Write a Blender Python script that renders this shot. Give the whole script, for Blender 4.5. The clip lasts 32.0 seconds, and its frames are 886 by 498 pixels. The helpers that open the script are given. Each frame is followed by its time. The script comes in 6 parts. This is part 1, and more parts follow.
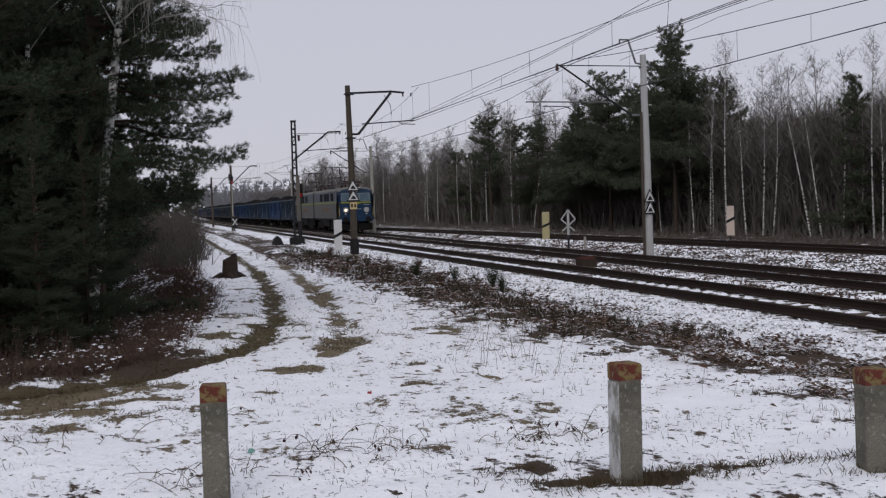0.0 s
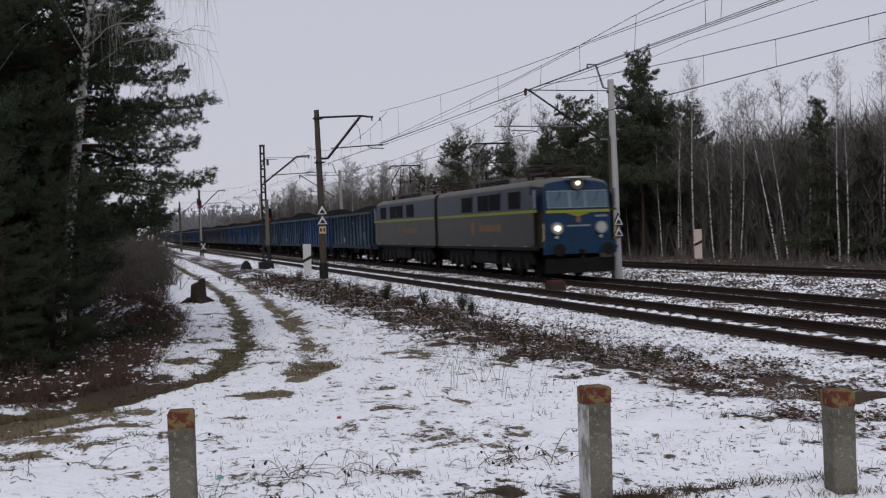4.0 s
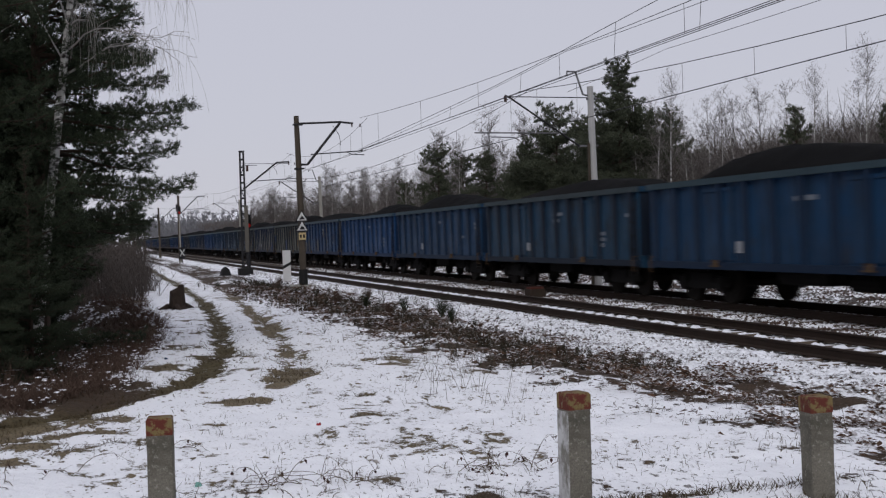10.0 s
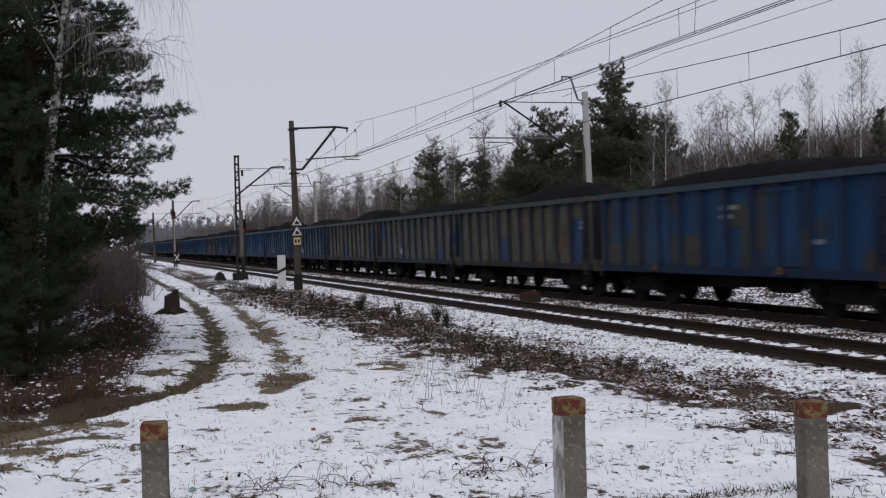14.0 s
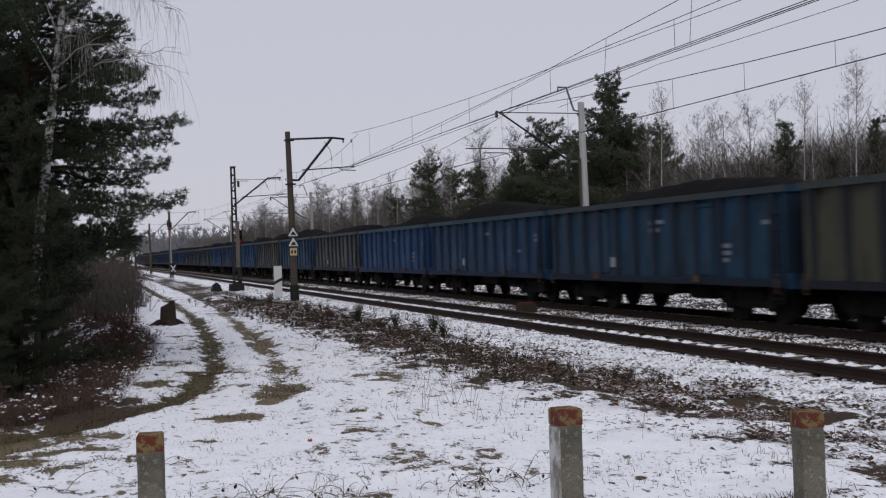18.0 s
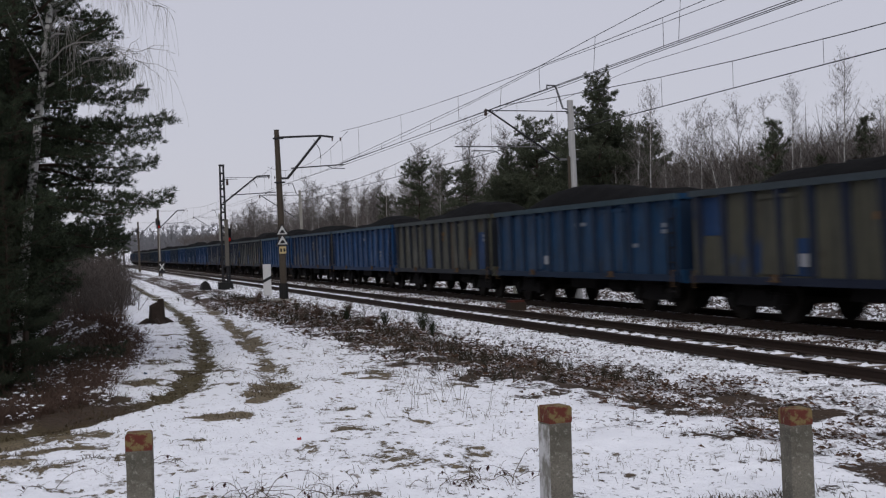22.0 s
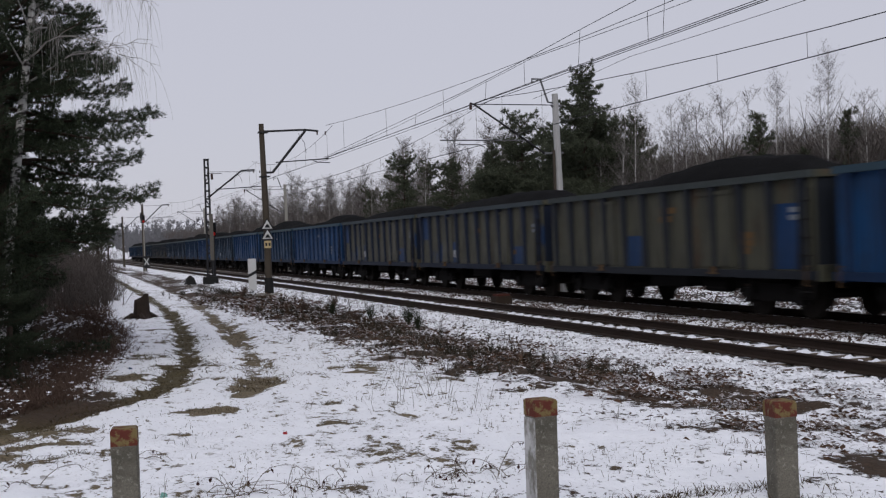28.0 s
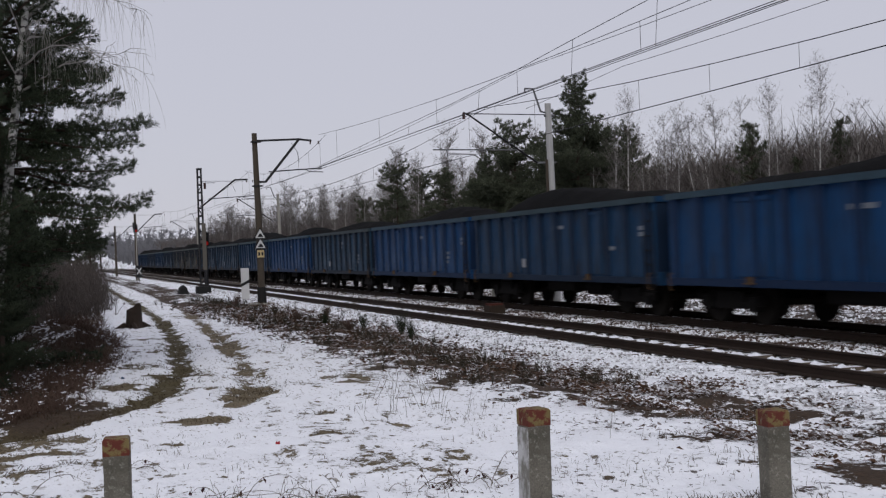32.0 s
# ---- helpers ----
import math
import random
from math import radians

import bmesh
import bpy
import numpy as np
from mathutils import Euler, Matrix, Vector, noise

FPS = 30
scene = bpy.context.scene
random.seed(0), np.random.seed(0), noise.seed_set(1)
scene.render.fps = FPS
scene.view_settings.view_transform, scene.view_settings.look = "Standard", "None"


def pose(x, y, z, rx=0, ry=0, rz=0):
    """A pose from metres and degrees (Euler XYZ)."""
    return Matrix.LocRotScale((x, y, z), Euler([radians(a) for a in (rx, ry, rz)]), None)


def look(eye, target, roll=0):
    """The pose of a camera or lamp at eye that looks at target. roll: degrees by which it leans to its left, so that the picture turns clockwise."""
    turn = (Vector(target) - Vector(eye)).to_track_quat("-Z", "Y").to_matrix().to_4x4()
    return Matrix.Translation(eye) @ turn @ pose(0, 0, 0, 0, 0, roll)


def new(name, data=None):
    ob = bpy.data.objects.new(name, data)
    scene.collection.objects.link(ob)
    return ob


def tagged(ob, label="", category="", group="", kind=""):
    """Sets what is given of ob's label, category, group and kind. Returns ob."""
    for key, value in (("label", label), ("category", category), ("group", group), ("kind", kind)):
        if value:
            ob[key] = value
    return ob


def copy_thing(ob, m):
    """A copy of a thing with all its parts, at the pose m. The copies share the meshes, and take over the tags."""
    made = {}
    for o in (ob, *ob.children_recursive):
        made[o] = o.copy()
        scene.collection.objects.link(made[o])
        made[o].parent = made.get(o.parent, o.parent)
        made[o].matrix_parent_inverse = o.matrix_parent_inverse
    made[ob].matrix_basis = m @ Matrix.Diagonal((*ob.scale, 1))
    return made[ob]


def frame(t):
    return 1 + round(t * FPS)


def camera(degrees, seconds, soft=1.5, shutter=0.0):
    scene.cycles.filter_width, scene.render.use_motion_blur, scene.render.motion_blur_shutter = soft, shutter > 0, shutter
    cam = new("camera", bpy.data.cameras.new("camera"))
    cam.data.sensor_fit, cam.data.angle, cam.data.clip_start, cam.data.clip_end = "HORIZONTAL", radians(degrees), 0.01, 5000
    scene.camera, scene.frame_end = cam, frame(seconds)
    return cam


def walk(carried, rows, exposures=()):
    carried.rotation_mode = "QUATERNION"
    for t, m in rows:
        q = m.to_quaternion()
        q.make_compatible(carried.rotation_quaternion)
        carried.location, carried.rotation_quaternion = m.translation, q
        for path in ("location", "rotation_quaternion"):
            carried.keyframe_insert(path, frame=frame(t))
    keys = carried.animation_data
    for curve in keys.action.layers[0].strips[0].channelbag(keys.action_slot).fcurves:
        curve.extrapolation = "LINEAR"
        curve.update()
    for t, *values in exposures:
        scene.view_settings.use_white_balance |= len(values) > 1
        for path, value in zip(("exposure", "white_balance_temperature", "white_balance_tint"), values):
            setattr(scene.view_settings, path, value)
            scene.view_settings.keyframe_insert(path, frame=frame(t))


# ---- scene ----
EYE = Vector((0, 0, 1.85))


def aim(yaw, pitch, roll):
    """A camera pose at EYE: yaw to the right of +y, pitch up, roll, in degrees."""
    a, b = radians(yaw), radians(pitch)
    way = Vector((math.sin(a) * math.cos(b), math.cos(a) * math.cos(b), math.sin(b)))
    return look(EYE, EYE + way, roll)


cam = camera(40.77, 32.0, soft=1.25, shutter=0.7)
walk(cam, [(t, aim(a, b, c)) for t, a, b, c in (
    (0, 13.61, -2.09, -1.79), (0.5, 13.79, -2.00, -1.77), (1, 13.89, -1.86, -1.72), (1.5, 13.95, -1.77, -1.75),
    (2, 14.03, -1.69, -1.80), (2.5, 14.19, -1.51, -1.87), (3, 14.49, -1.27, -1.92), (3.5, 14.82, -1.13, -1.95),
    (5.5, 15.64, -0.66, -1.85), (6, 15.70, -0.70, -1.94), (6.5, 15.85, -0.93, -1.92), (7, 15.99, -0.98, -1.85),
    (7.5, 15.97, -1.01, -1.84), (8, 15.99, -1.02, -1.84), (8.5, 16.09, -0.96, -1.95), (9, 16.10, -0.92, -1.98),
    (9.5, 16.09, -0.83, -1.94), (10, 16.09, -0.71, -1.86), (10.5, 16.13, -0.62, -1.82), (11, 16.25, -0.61, -1.87),
    (11.5, 16.29, -0.63, -1.92), (12, 16.30, -0.60, -1.83), (12.5, 16.33, -0.56, -1.74), (13, 16.29, -0.53, -1.78),
    (13.5, 16.28, -0.52, -1.82), (14, 16.34, -0.48, -1.82), (14.5, 16.39, -0.41, -1.82), (16.5, 16.38, -0.10, -1.83),
    (17, 16.42, -0.05, -1.86), (17.5, 16.47, 0.00, -1.88), (18, 16.53, 0.02, -1.92), (18.5, 16.64, -0.04, -1.98),
    (19, 16.75, -0.10, -1.96), (19.5, 16.81, -0.14, -1.95), (20, 16.80, -0.18, -1.92), (20.5, 16.86, -0.21, -1.90),
    (21, 16.93, -0.19, -1.90), (21.5, 16.99, -0.12, -1.94), (22, 17.04, -0.09, -1.98), (22.5, 17.06, -0.07, -1.94),
    (23, 17.07, -0.03, -1.93), (23.5, 17.11, 0.00, -1.99), (24, 17.14, 0.03, -2.08), (24.5, 17.20, 0.03, -2.08),
    (25, 17.23, 0.01, -2.06), (25.5, 17.22, -0.06, -2.09), (27.5, 17.66, -0.35, -2.09), (28, 17.73, -0.41, -2.14),
    (28.5, 17.75, -0.37, -2.13), (29, 17.83, -0.30, -2.17), (29.5, 17.89, -0.29, -2.30), (30, 17.99, -0.13, -2.27),
    (30.5, 18.07, 0.03, -2.25), (31, 18.02, 0.15, -2.25), (31.5, 18.03, 0.16, -2.22), (32, 18.08, 0.03, -2.14))])

# world: an even overcast winter sky
world = bpy.data.worlds.new("overcast_sky")
scene.world = world
world.use_nodes = True
wn, wl = world.node_tree.nodes, world.node_tree.links
wn.clear()
sky = wn.new("ShaderNodeTexSky")
sky.sky_type, sky.sun_disc = "NISHITA", False
sky.sun_elevation, sky.sun_rotation = radians(32), radians(200)
sky_bg, grey_bg, sky_mix, w_out = (wn.new(n) for n in ("ShaderNodeBackground", "ShaderNodeBackground", "ShaderNodeMixShader", "ShaderNodeOutputWorld"))
sky_bg.inputs["Strength"].default_value = 0.08
grey_bg.inputs["Color"].default_value = (0.545, 0.545, 0.625, 1)
grey_bg.inputs["Strength"].default_value = 1.0
sky_mix.inputs["Fac"].default_value = 0.92
wl.new(sky.outputs[0], sky_bg.inputs["Color"])
wl.new(sky_bg.outputs[0], sky_mix.inputs[1])
wl.new(grey_bg.outputs[0], sky_mix.inputs[2])
wl.new(sky_mix.outputs[0], w_out.inputs["Surface"])
sun = new("sun", bpy.data.lights.new("sun", "SUN"))
sun.data.energy, sun.data.angle, sun.data.color = 1.05, radians(40), (1.0, 0.97, 0.93)
sun.matrix_world = look((0, 0, 60), (0 + 14, 0 + 32, 60 - 26))
scene.view_settings.exposure = 0.05


# ---- materials ----
class Nodes:
    """A small helper to write node materials in few words."""

    def __init__(self, name, rough=0.8, metal=0.0):
        self.m = bpy.data.materials.new(name)
        self.m.use_nodes = True
        self.n, self.l = self.m.node_tree.nodes, self.m.node_tree.links
        self.bsdf = self.n["Principled BSDF"]
        self.set("Roughness", rough)
        self.set("Metallic", metal)
        self.set("Specular IOR Level", 0.22)
        self.space = None

    def set(self, socket, value):
        if isinstance(value, bpy.types.NodeSocket):
            self.l.new(value, self.bsdf.inputs[socket])
        else:
            if socket == "Base Color" and len(value) == 3:
                value = (*value, 1)
            self.bsdf.inputs[socket].default_value = value

    def coords(self, scale=(1, 1, 1), kind="Object"):
        c, mp = self.n.new("ShaderNodeTexCoord"), self.n.new("ShaderNodeMapping")
        mp.inputs["Scale"].default_value = scale
        self.l.new(c.outputs[kind], mp.inputs["Vector"])
        return mp.outputs[0]

    def world(self, scale=(1, 1, 1)):
        g, mp = self.n.new("ShaderNodeNewGeometry"), self.n.new("ShaderNodeMapping")
        mp.inputs["Scale"].default_value = scale
        self.l.new(g.outputs["Position"], mp.inputs["Vector"])
        return mp.outputs[0]

    def noise(self, scale, detail=4, rough=0.6, at=None):
        t = self.n.new("ShaderNodeTexNoise")
        t.inputs["Scale"].default_value, t.inputs["Detail"].default_value, t.inputs["Roughness"].default_value = scale, detail, rough
        self.l.new(at or self.coords(), t.inputs["Vector"])
        return t.outputs["Fac"]

    def ramp(self, fac, *stops):
        """Stops of (place, value or colour)."""
        r = self.n.new("ShaderNodeValToRGB")
        e = r.color_ramp.elements
        while len(e) < len(stops):
            e.new(0.5)
        for k, (place, c) in zip(e, stops):
            k.position = place
            k.color = (c, c, c, 1) if isinstance(c, (int, float)) else (*c, 1)
        self.l.new(fac, r.inputs[0])
        return r.outputs[0]

    def mix(self, fac, a, b, mode="MIX"):
        x = self.n.new("ShaderNodeMix")
        x.data_type, x.blend_type = "RGBA", mode
        for socket, v in ((x.inputs[0], fac), (x.inputs[6], a), (x.inputs[7], b)):
            if isinstance(v, bpy.types.NodeSocket):
                self.l.new(v, socket)
            else:
                socket.default_value = v if isinstance(v, (int, float)) else (*v, 1)
        return x.outputs[2]

    def math(self, op, a, b=0.0, clamp=False):
        x = self.n.new("ShaderNodeMath")
        x.operation, x.use_clamp = op, clamp
        for socket, v in zip(x.inputs, (a, b)):
            if isinstance(v, bpy.types.NodeSocket):
                self.l.new(v, socket)
            else:
                socket.default_value = v
        return x.outputs[0]

    def attribute(self, name):
        a = self.n.new("ShaderNodeAttribute")
        a.attribute_name = name
        return a.outputs["Fac"]

    def up(self):
        g, s = self.n.new("ShaderNodeNewGeometry"), self.n.new("ShaderNodeSeparateXYZ")
        self.l.new(g.outputs["Normal"], s.inputs[0])
        return s.outputs[2]

    def island(self):
        return self.n.new("ShaderNodeNewGeometry").outputs["Random Per Island"]

    def any(self):
        return self.n.new("ShaderNodeObjectInfo").outputs["Random"]

    def bump(self, height, strength=0.4, distance=0.02):
        b = self.n.new("ShaderNodeBump")
        b.inputs["Strength"].default_value, b.inputs["Distance"].default_value = strength, distance
        self.l.new(height, b.inputs["Height"])
        self.l.new(b.outputs[0], self.bsdf.inputs["Normal"])


SNOW = (0.86, 0.88, 0.93)


def plain(name, colour, rough=0.7, metal=0.0, grain=8.0, amount=0.35, bump=0.0, other=None):
    """A surface with grain at two scales."""
    k = Nodes(name, rough, metal)
    a = k.noise(grain, 5, 0.65)
    b = k.noise(grain * 0.13, 3, 0.5)
    dark = tuple(c * (1 - amount) for c in colour)
    light = other or tuple(min(1, c * (1 + amount)) for c in colour)
    k.set("Base Color", k.mix(k.math("MULTIPLY", k.math("ADD", a, b), 0.5), dark, light))
    if bump:
        k.bump(a, bump)
    return k.m


def snowy(name, colour, low=0.35, high=0.6, grain=6.0, amount=0.3, rough=0.9, patch=(1.6, 0.5)):
    """A surface on whose upward faces snow lies."""
    k = Nodes(name, rough)
    w = k.world()
    a = k.noise(grain, 4, 0.6, w)
    base = k.mix(a, tuple(c * (1 - amount) for c in colour), tuple(c * (1 + amount) for c in colour))
    top = k.ramp(k.math("ADD", k.math("MULTIPLY", k.up(), 0.62), k.math("MULTIPLY", k.noise(patch[0], 4, 0.7, w), patch[1])), (low, 0.0), (high, 1.0))
    k.set("Base Color", k.mix(top, base, SNOW))
    k.bump(a, 0.3)
    return k.m


def ground_material():
    k = Nodes("snowy_ground", 0.85)
    w = k.world()
    n1, n2, n3 = k.noise(0.55, 5, 0.68, k.world((1.0, 0.6, 1))), k.noise(2.9, 6, 0.72, k.world((1, 0.6, 1))), k.noise(11, 5, 0.75, k.world((1, 0.7, 1)))
    far_patch = k.noise(0.03, 4, 0.6, w)
    soil = k.mix(n2, (0.055, 0.042, 0.022), (0.28, 0.225, 0.145))
    olive = k.mix(n3, (0.026, 0.021, 0.010), (0.155, 0.125, 0.058))
    soil = k.mix(k.math("MAXIMUM", k.ramp(n1, (0.58, 0.0), (0.68, 0.5)), k.attribute("olive")), soil, olive)
    leaf = k.mix(n3, (0.018, 0.013, 0.009), (0.092, 0.058, 0.037))
    stone = k.mix(n3, (0.035, 0.032, 0.03), (0.16, 0.145, 0.135))
    soil = k.mix(k.attribute("scrub"), soil, leaf)
    soil = k.mix(k.attribute("ballast"), soil, stone)
    bare = k.math("ADD", k.math("MULTIPLY", n1, 0.36), k.math("MULTIPLY", n2, 0.46))
    bare = k.math("ADD", bare, k.math("MULTIPLY", n3, 0.34))
    bare = k.math("ADD", bare, k.attribute("bare"))
    fac = k.ramp(bare, (0.636, 0.0), (0.658, 1.0))
    tone = k.mix(n2, (0.86, 0.88, 0.93), (0.93, 0.945, 0.98))
    soil = k.mix(k.ramp(k.noise(34, 4, 0.75, w), (0.45, 0.0), (0.65, 0.7)), soil, (0.022, 0.018, 0.011))
    speck = k.math("MULTIPLY", k.ramp(k.noise(24, 2, 0.5, k.world((1, 0.8, 1))), (0.645, 0.0), (0.68, 1.0)), k.ramp(k.noise(0.9, 3, 0.6, w), (0.40, 0.0), (0.55, 1.0)))
    # soil-dark spots stand in for small shaded dimples in the snow
    pits = k.math("MULTIPLY", k.ramp(k.noise(8.5, 3, 0.6, k.world((1, 0.75, 1))), (0.635, 0.0), (0.66, 1.0)), k.ramp(k.noise(0.6, 3, 0.6, w), (0.44, 0.0), (0.56, 1.0)))
    fac = k.math("MAXIMUM", k.math("MAXIMUM", fac, speck), pits)
    k.set("Base Color", k.mix(fac, tone, soil))
    lip = k.math("SUBTRACT", k.math("ADD", k.math("MULTIPLY", n2, 0.7), k.math("MULTIPLY", n3, 0.35)), k.math("MULTIPLY", fac, 0.5))
    k.bump(k.math("ADD", lip, k.math("MULTIPLY", k.noise(7, 4, 0.65, w), 0.6)), 0.8, 0.075)
    return k.m


def wagon_paint(name, colour, rust, wear, patch=None, amount=0.0):
    """Faded rail paint with dirt runs, coal dust and rust; patch: a second colour in large areas."""
    k = Nodes(name, 0.55)
    k.set("Specular IOR Level", 0.15)
    c = k.coords()
    runs, blot, fine = k.noise(1.0, 5, 0.6, k.coords((1, 4.5, 0.4))), k.noise(0.9, 5, 0.65, c), k.noise(22, 4, 0.7, c)
    base = k.mix(runs, tuple(v * 0.5 for v in colour), tuple(v * 1.45 for v in colour))
    if patch:
        base = k.mix(k.ramp(k.noise(0.5, 3, 0.5, k.coords((1, 1.3, 0.8))), (0.55 - amount, 0.0), (0.58 - amount, 1.0)), base, patch)
    base = k.mix(k.ramp(k.math("ADD", k.math("MULTIPLY", blot, 0.6), k.math("MULTIPLY", runs, 0.4)), (0.60 - wear, 0.0), (0.72 - wear, 1.0)), base, rust)
    base = k.mix(k.ramp(fine, (0.5, 0.0), (0.8, 0.55)), base, (0.02, 0.02, 0.022))
    soot = k.noise(2.2, 5, 0.7, k.coords((1, 2.0, 0.3)))
    base = k.mix(k.ramp(soot, (0.46, 0.0), (0.68, 0.75)), base, (0.013, 0.014, 0.017))
    k.set("Base Color", base)
    k.set("Roughness", k.ramp(blot, (0.3, 0.42), (0.7, 0.7)))
    k.bump(k.math("ADD", fine, blot), 0.12, 0.01)
    return k.m


M = {}
M["ground"] = ground_material()
M["rail"] = plain("rusty_rail", (0.026, 0.017, 0.013), 1.0, 0.0, 14, 0.5, 0.1)
M["rail_top"] = plain("worn_rail_head", (0.04, 0.03, 0.026), 0.7, 0.2, 20, 0.3)
M["sleeper"] = snowy("concrete_sleeper", (0.12, 0.095, 0.075), 0.78, 0.92, 9)
M["snow"] = plain("lying_snow", (0.80, 0.82, 0.88), 0.85, 0, 9, 0.06, 0.25)
M["stone"] = snowy("ballast_stone", (0.07, 0.056, 0.048), 0.60, 0.74, 11, 0.6)
M["stone_dark"] = snowy("dark_ballast_stone", (0.062, 0.040, 0.031), 0.92, 1.02, 11, 0.7, patch=(1.1, 0.95))
M["concrete"] = plain("weathered_concrete", (0.27, 0.26, 0.235), 0.9, 0, 30, 0.45, 0.5)


def mossy():
    """Rough old concrete with dark damp blotches, lichen and pits."""
    k = Nodes("mossy_concrete", 0.95)
    c = k.coords()
    big, mid, fine = k.noise(4, 4, 0.6, c), k.noise(34, 5, 0.75, c), k.noise(90, 3, 0.6, c)
    base = k.mix(fine, (0.055, 0.050, 0.040), (0.235, 0.218, 0.18))
    base = k.mix(k.ramp(big, (0.42, 0.0), (0.62, 0.65)), base, (0.045, 0.043, 0.032))
    base = k.mix(k.ramp(mid, (0.56, 0.0), (0.68, 0.6)), base, (0.34, 0.33, 0.29))
    k.set("Base Color", base)
    k.bump(k.math("ADD", mid, fine), 0.7, 0.015)
    return k.m


M["post"] = mossy()
M["light_concrete"] = plain("pale_concrete", (0.36, 0.36, 0.36), 0.9, 0, 18, 0.2, 0.2)
M["pole"] = plain("tarred_brown_pole", (0.060, 0.049, 0.038), 0.9, 0, 12, 0.4, 0.3)
M["tar"] = plain("black_tar", (0.012, 0.012, 0.012), 0.7)
M["steel"] = plain("dark_steel", (0.03, 0.03, 0.032), 0.6, 0.4, 20, 0.4)
M["galvanised"] = plain("dull_galvanised_steel", (0.16, 0.16, 0.17), 0.55, 0.7, 20, 0.3)
M["wire"] = plain("dark_wire", (0.03, 0.03, 0.033), 0.5, 0.5)
M["ceramic"] = plain("brown_insulator", (0.05, 0.025, 0.02), 0.3)


def flaking():
    """Old red paint that has flaked off to ochre and bare concrete."""
    k = Nodes("flaking_red_paint", 0.9)
    c = k.coords()
    a, b, d = k.noise(9, 6, 0.75, c), k.noise(5, 4, 0.6, c), k.noise(40, 3, 0.6, c)
    base = k.mix(d, (0.13, 0.125, 0.10), (0.26, 0.24, 0.19))
    base = k.mix(k.ramp(b, (0.40, 0.0), (0.52, 1.0)), base, (0.15, 0.112, 0.048))
    base = k.mix(k.ramp(a, (0.475, 0.0), (0.54, 1.0)), base, (0.095, 0.025, 0.017))
    k.set("Base Color", base)
    k.bump(k.math("ADD", a, d), 0.5, 0.01)
    return k.m


M["red_paint"] = flaking()
M["white_paint"] = plain("dirty_white_paint", (0.50, 0.50, 0.50), 0.75, 0, 12, 0.15)
M["cream_paint"] = plain("cream_paint", (0.46, 0.36, 0.19), 0.75, 0, 12, 0.15)
M["straw_paint"] = plain("straw_coloured_paint", (0.36, 0.32, 0.18), 0.8, 0, 9, 0.25)
M["pink_paint"] = plain("faded_pinkish_white_paint", (0.52, 0.43, 0.38), 0.8, 0, 7, 0.3)
M["black_paint"] = plain("black_paint", (0.012, 0.012, 0.013), 0.6)
M["underframe"] = plain("sooty_underframe", (0.009, 0.008, 0.0077), 0.95, 0.0, 9, 0.5)
M["wheel"] = plain("brown_wheel_steel", (0.015, 0.012, 0.010), 0.9, 0.0, 12, 0.4)
M["coal"] = plain("coal", (0.007, 0.007, 0.0075), 1.0, 0, 9, 0.7, 1.0)
M["coal"].node_tree.nodes["Principled BSDF"].inputs["Specular IOR Level"].default_value = 0.05
M["blue_bright"] = wagon_paint("bright_blue_paint", (0.005, 0.047, 0.138), (0.045, 0.034, 0.03), 0.0)
M["blue"] = wagon_paint("blue_paint", (0.006, 0.038, 0.094), (0.042, 0.034, 0.03), 0.03)
M["blue_dull"] = wagon_paint("dull_blue_paint", (0.009, 0.042, 0.084), (0.022, 0.021, 0.02), 0.07)
M["khaki"] = wagon_paint("khaki_grey_paint", (0.070, 0.069, 0.048), (0.075, 0.040, 0.022), 0.06)
M["khaki_patched"] = wagon_paint("khaki_paint_with_blue_patches", (0.073, 0.071, 0.050), (0.036, 0.024, 0.017), 0.04, (0.011, 0.038, 0.11), -0.07)
M["blue_patched"] = wagon_paint("blue_paint_with_grey_patches", (0.005, 0.042, 0.11), (0.034, 0.031, 0.026), 0.04, (0.04, 0.04, 0.034), 0.03)
M["pine_bark"] = plain("pine_bark", (0.052, 0.037, 0.028), 0.95, 0, 14, 0.5, 0.6)
M["stump"] = plain("dark_rotten_wood", (0.036, 0.026, 0.020), 0.95, 0, 12, 0.5, 0.6)
M["grey_bark"] = plain("grey_brown_bark", (0.078, 0.069, 0.063), 0.95, 0, 12, 0.45, 0.4)
# twig brown paled for the haze on the far bare trees
M["twig"] = plain("thin_brown_twig", (0.15, 0.135, 0.13), 0.95, 0, 6, 0.3)
M["dead_leaf"] = snowy("dead_leaf", (0.074, 0.041, 0.025), 0.80, 0.97, 3, 0.75)


def birch_bark():
    k = Nodes("birch_bark", 0.85)
    c = k.coords((1, 1, 2.6))
    marks, tone = k.noise(4.2, 4, 0.7, c), k.noise(0.8, 3, 0.5, k.coords())
    k.set("Base Color", k.mix(k.ramp(marks, (0.49, 0.0), (0.57, 1.0)), k.mix(tone, (0.34, 0.335, 0.32), (0.60, 0.59, 0.57)), (0.035, 0.03, 0.028)))
    k.bump(marks, 0.4)
    return k.m


def needles(name, a, b):
    k = Nodes(name, 0.8)
    k.set("Base Color", k.mix(k.island(), a, b))
    return k.m


M["birch"] = birch_bark()
# far-wood needles lightened and greyed for haze; near left pines stay darker
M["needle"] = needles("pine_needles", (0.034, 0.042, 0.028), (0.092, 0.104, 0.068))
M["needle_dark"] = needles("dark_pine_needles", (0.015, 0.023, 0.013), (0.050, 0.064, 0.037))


def glow(name, colour, strength):
    k = Nodes(name)
    k.set("Base Color", colour)
    k.set("Emission Color", (*colour, 1))
    k.set("Emission Strength", strength)
    return k.m


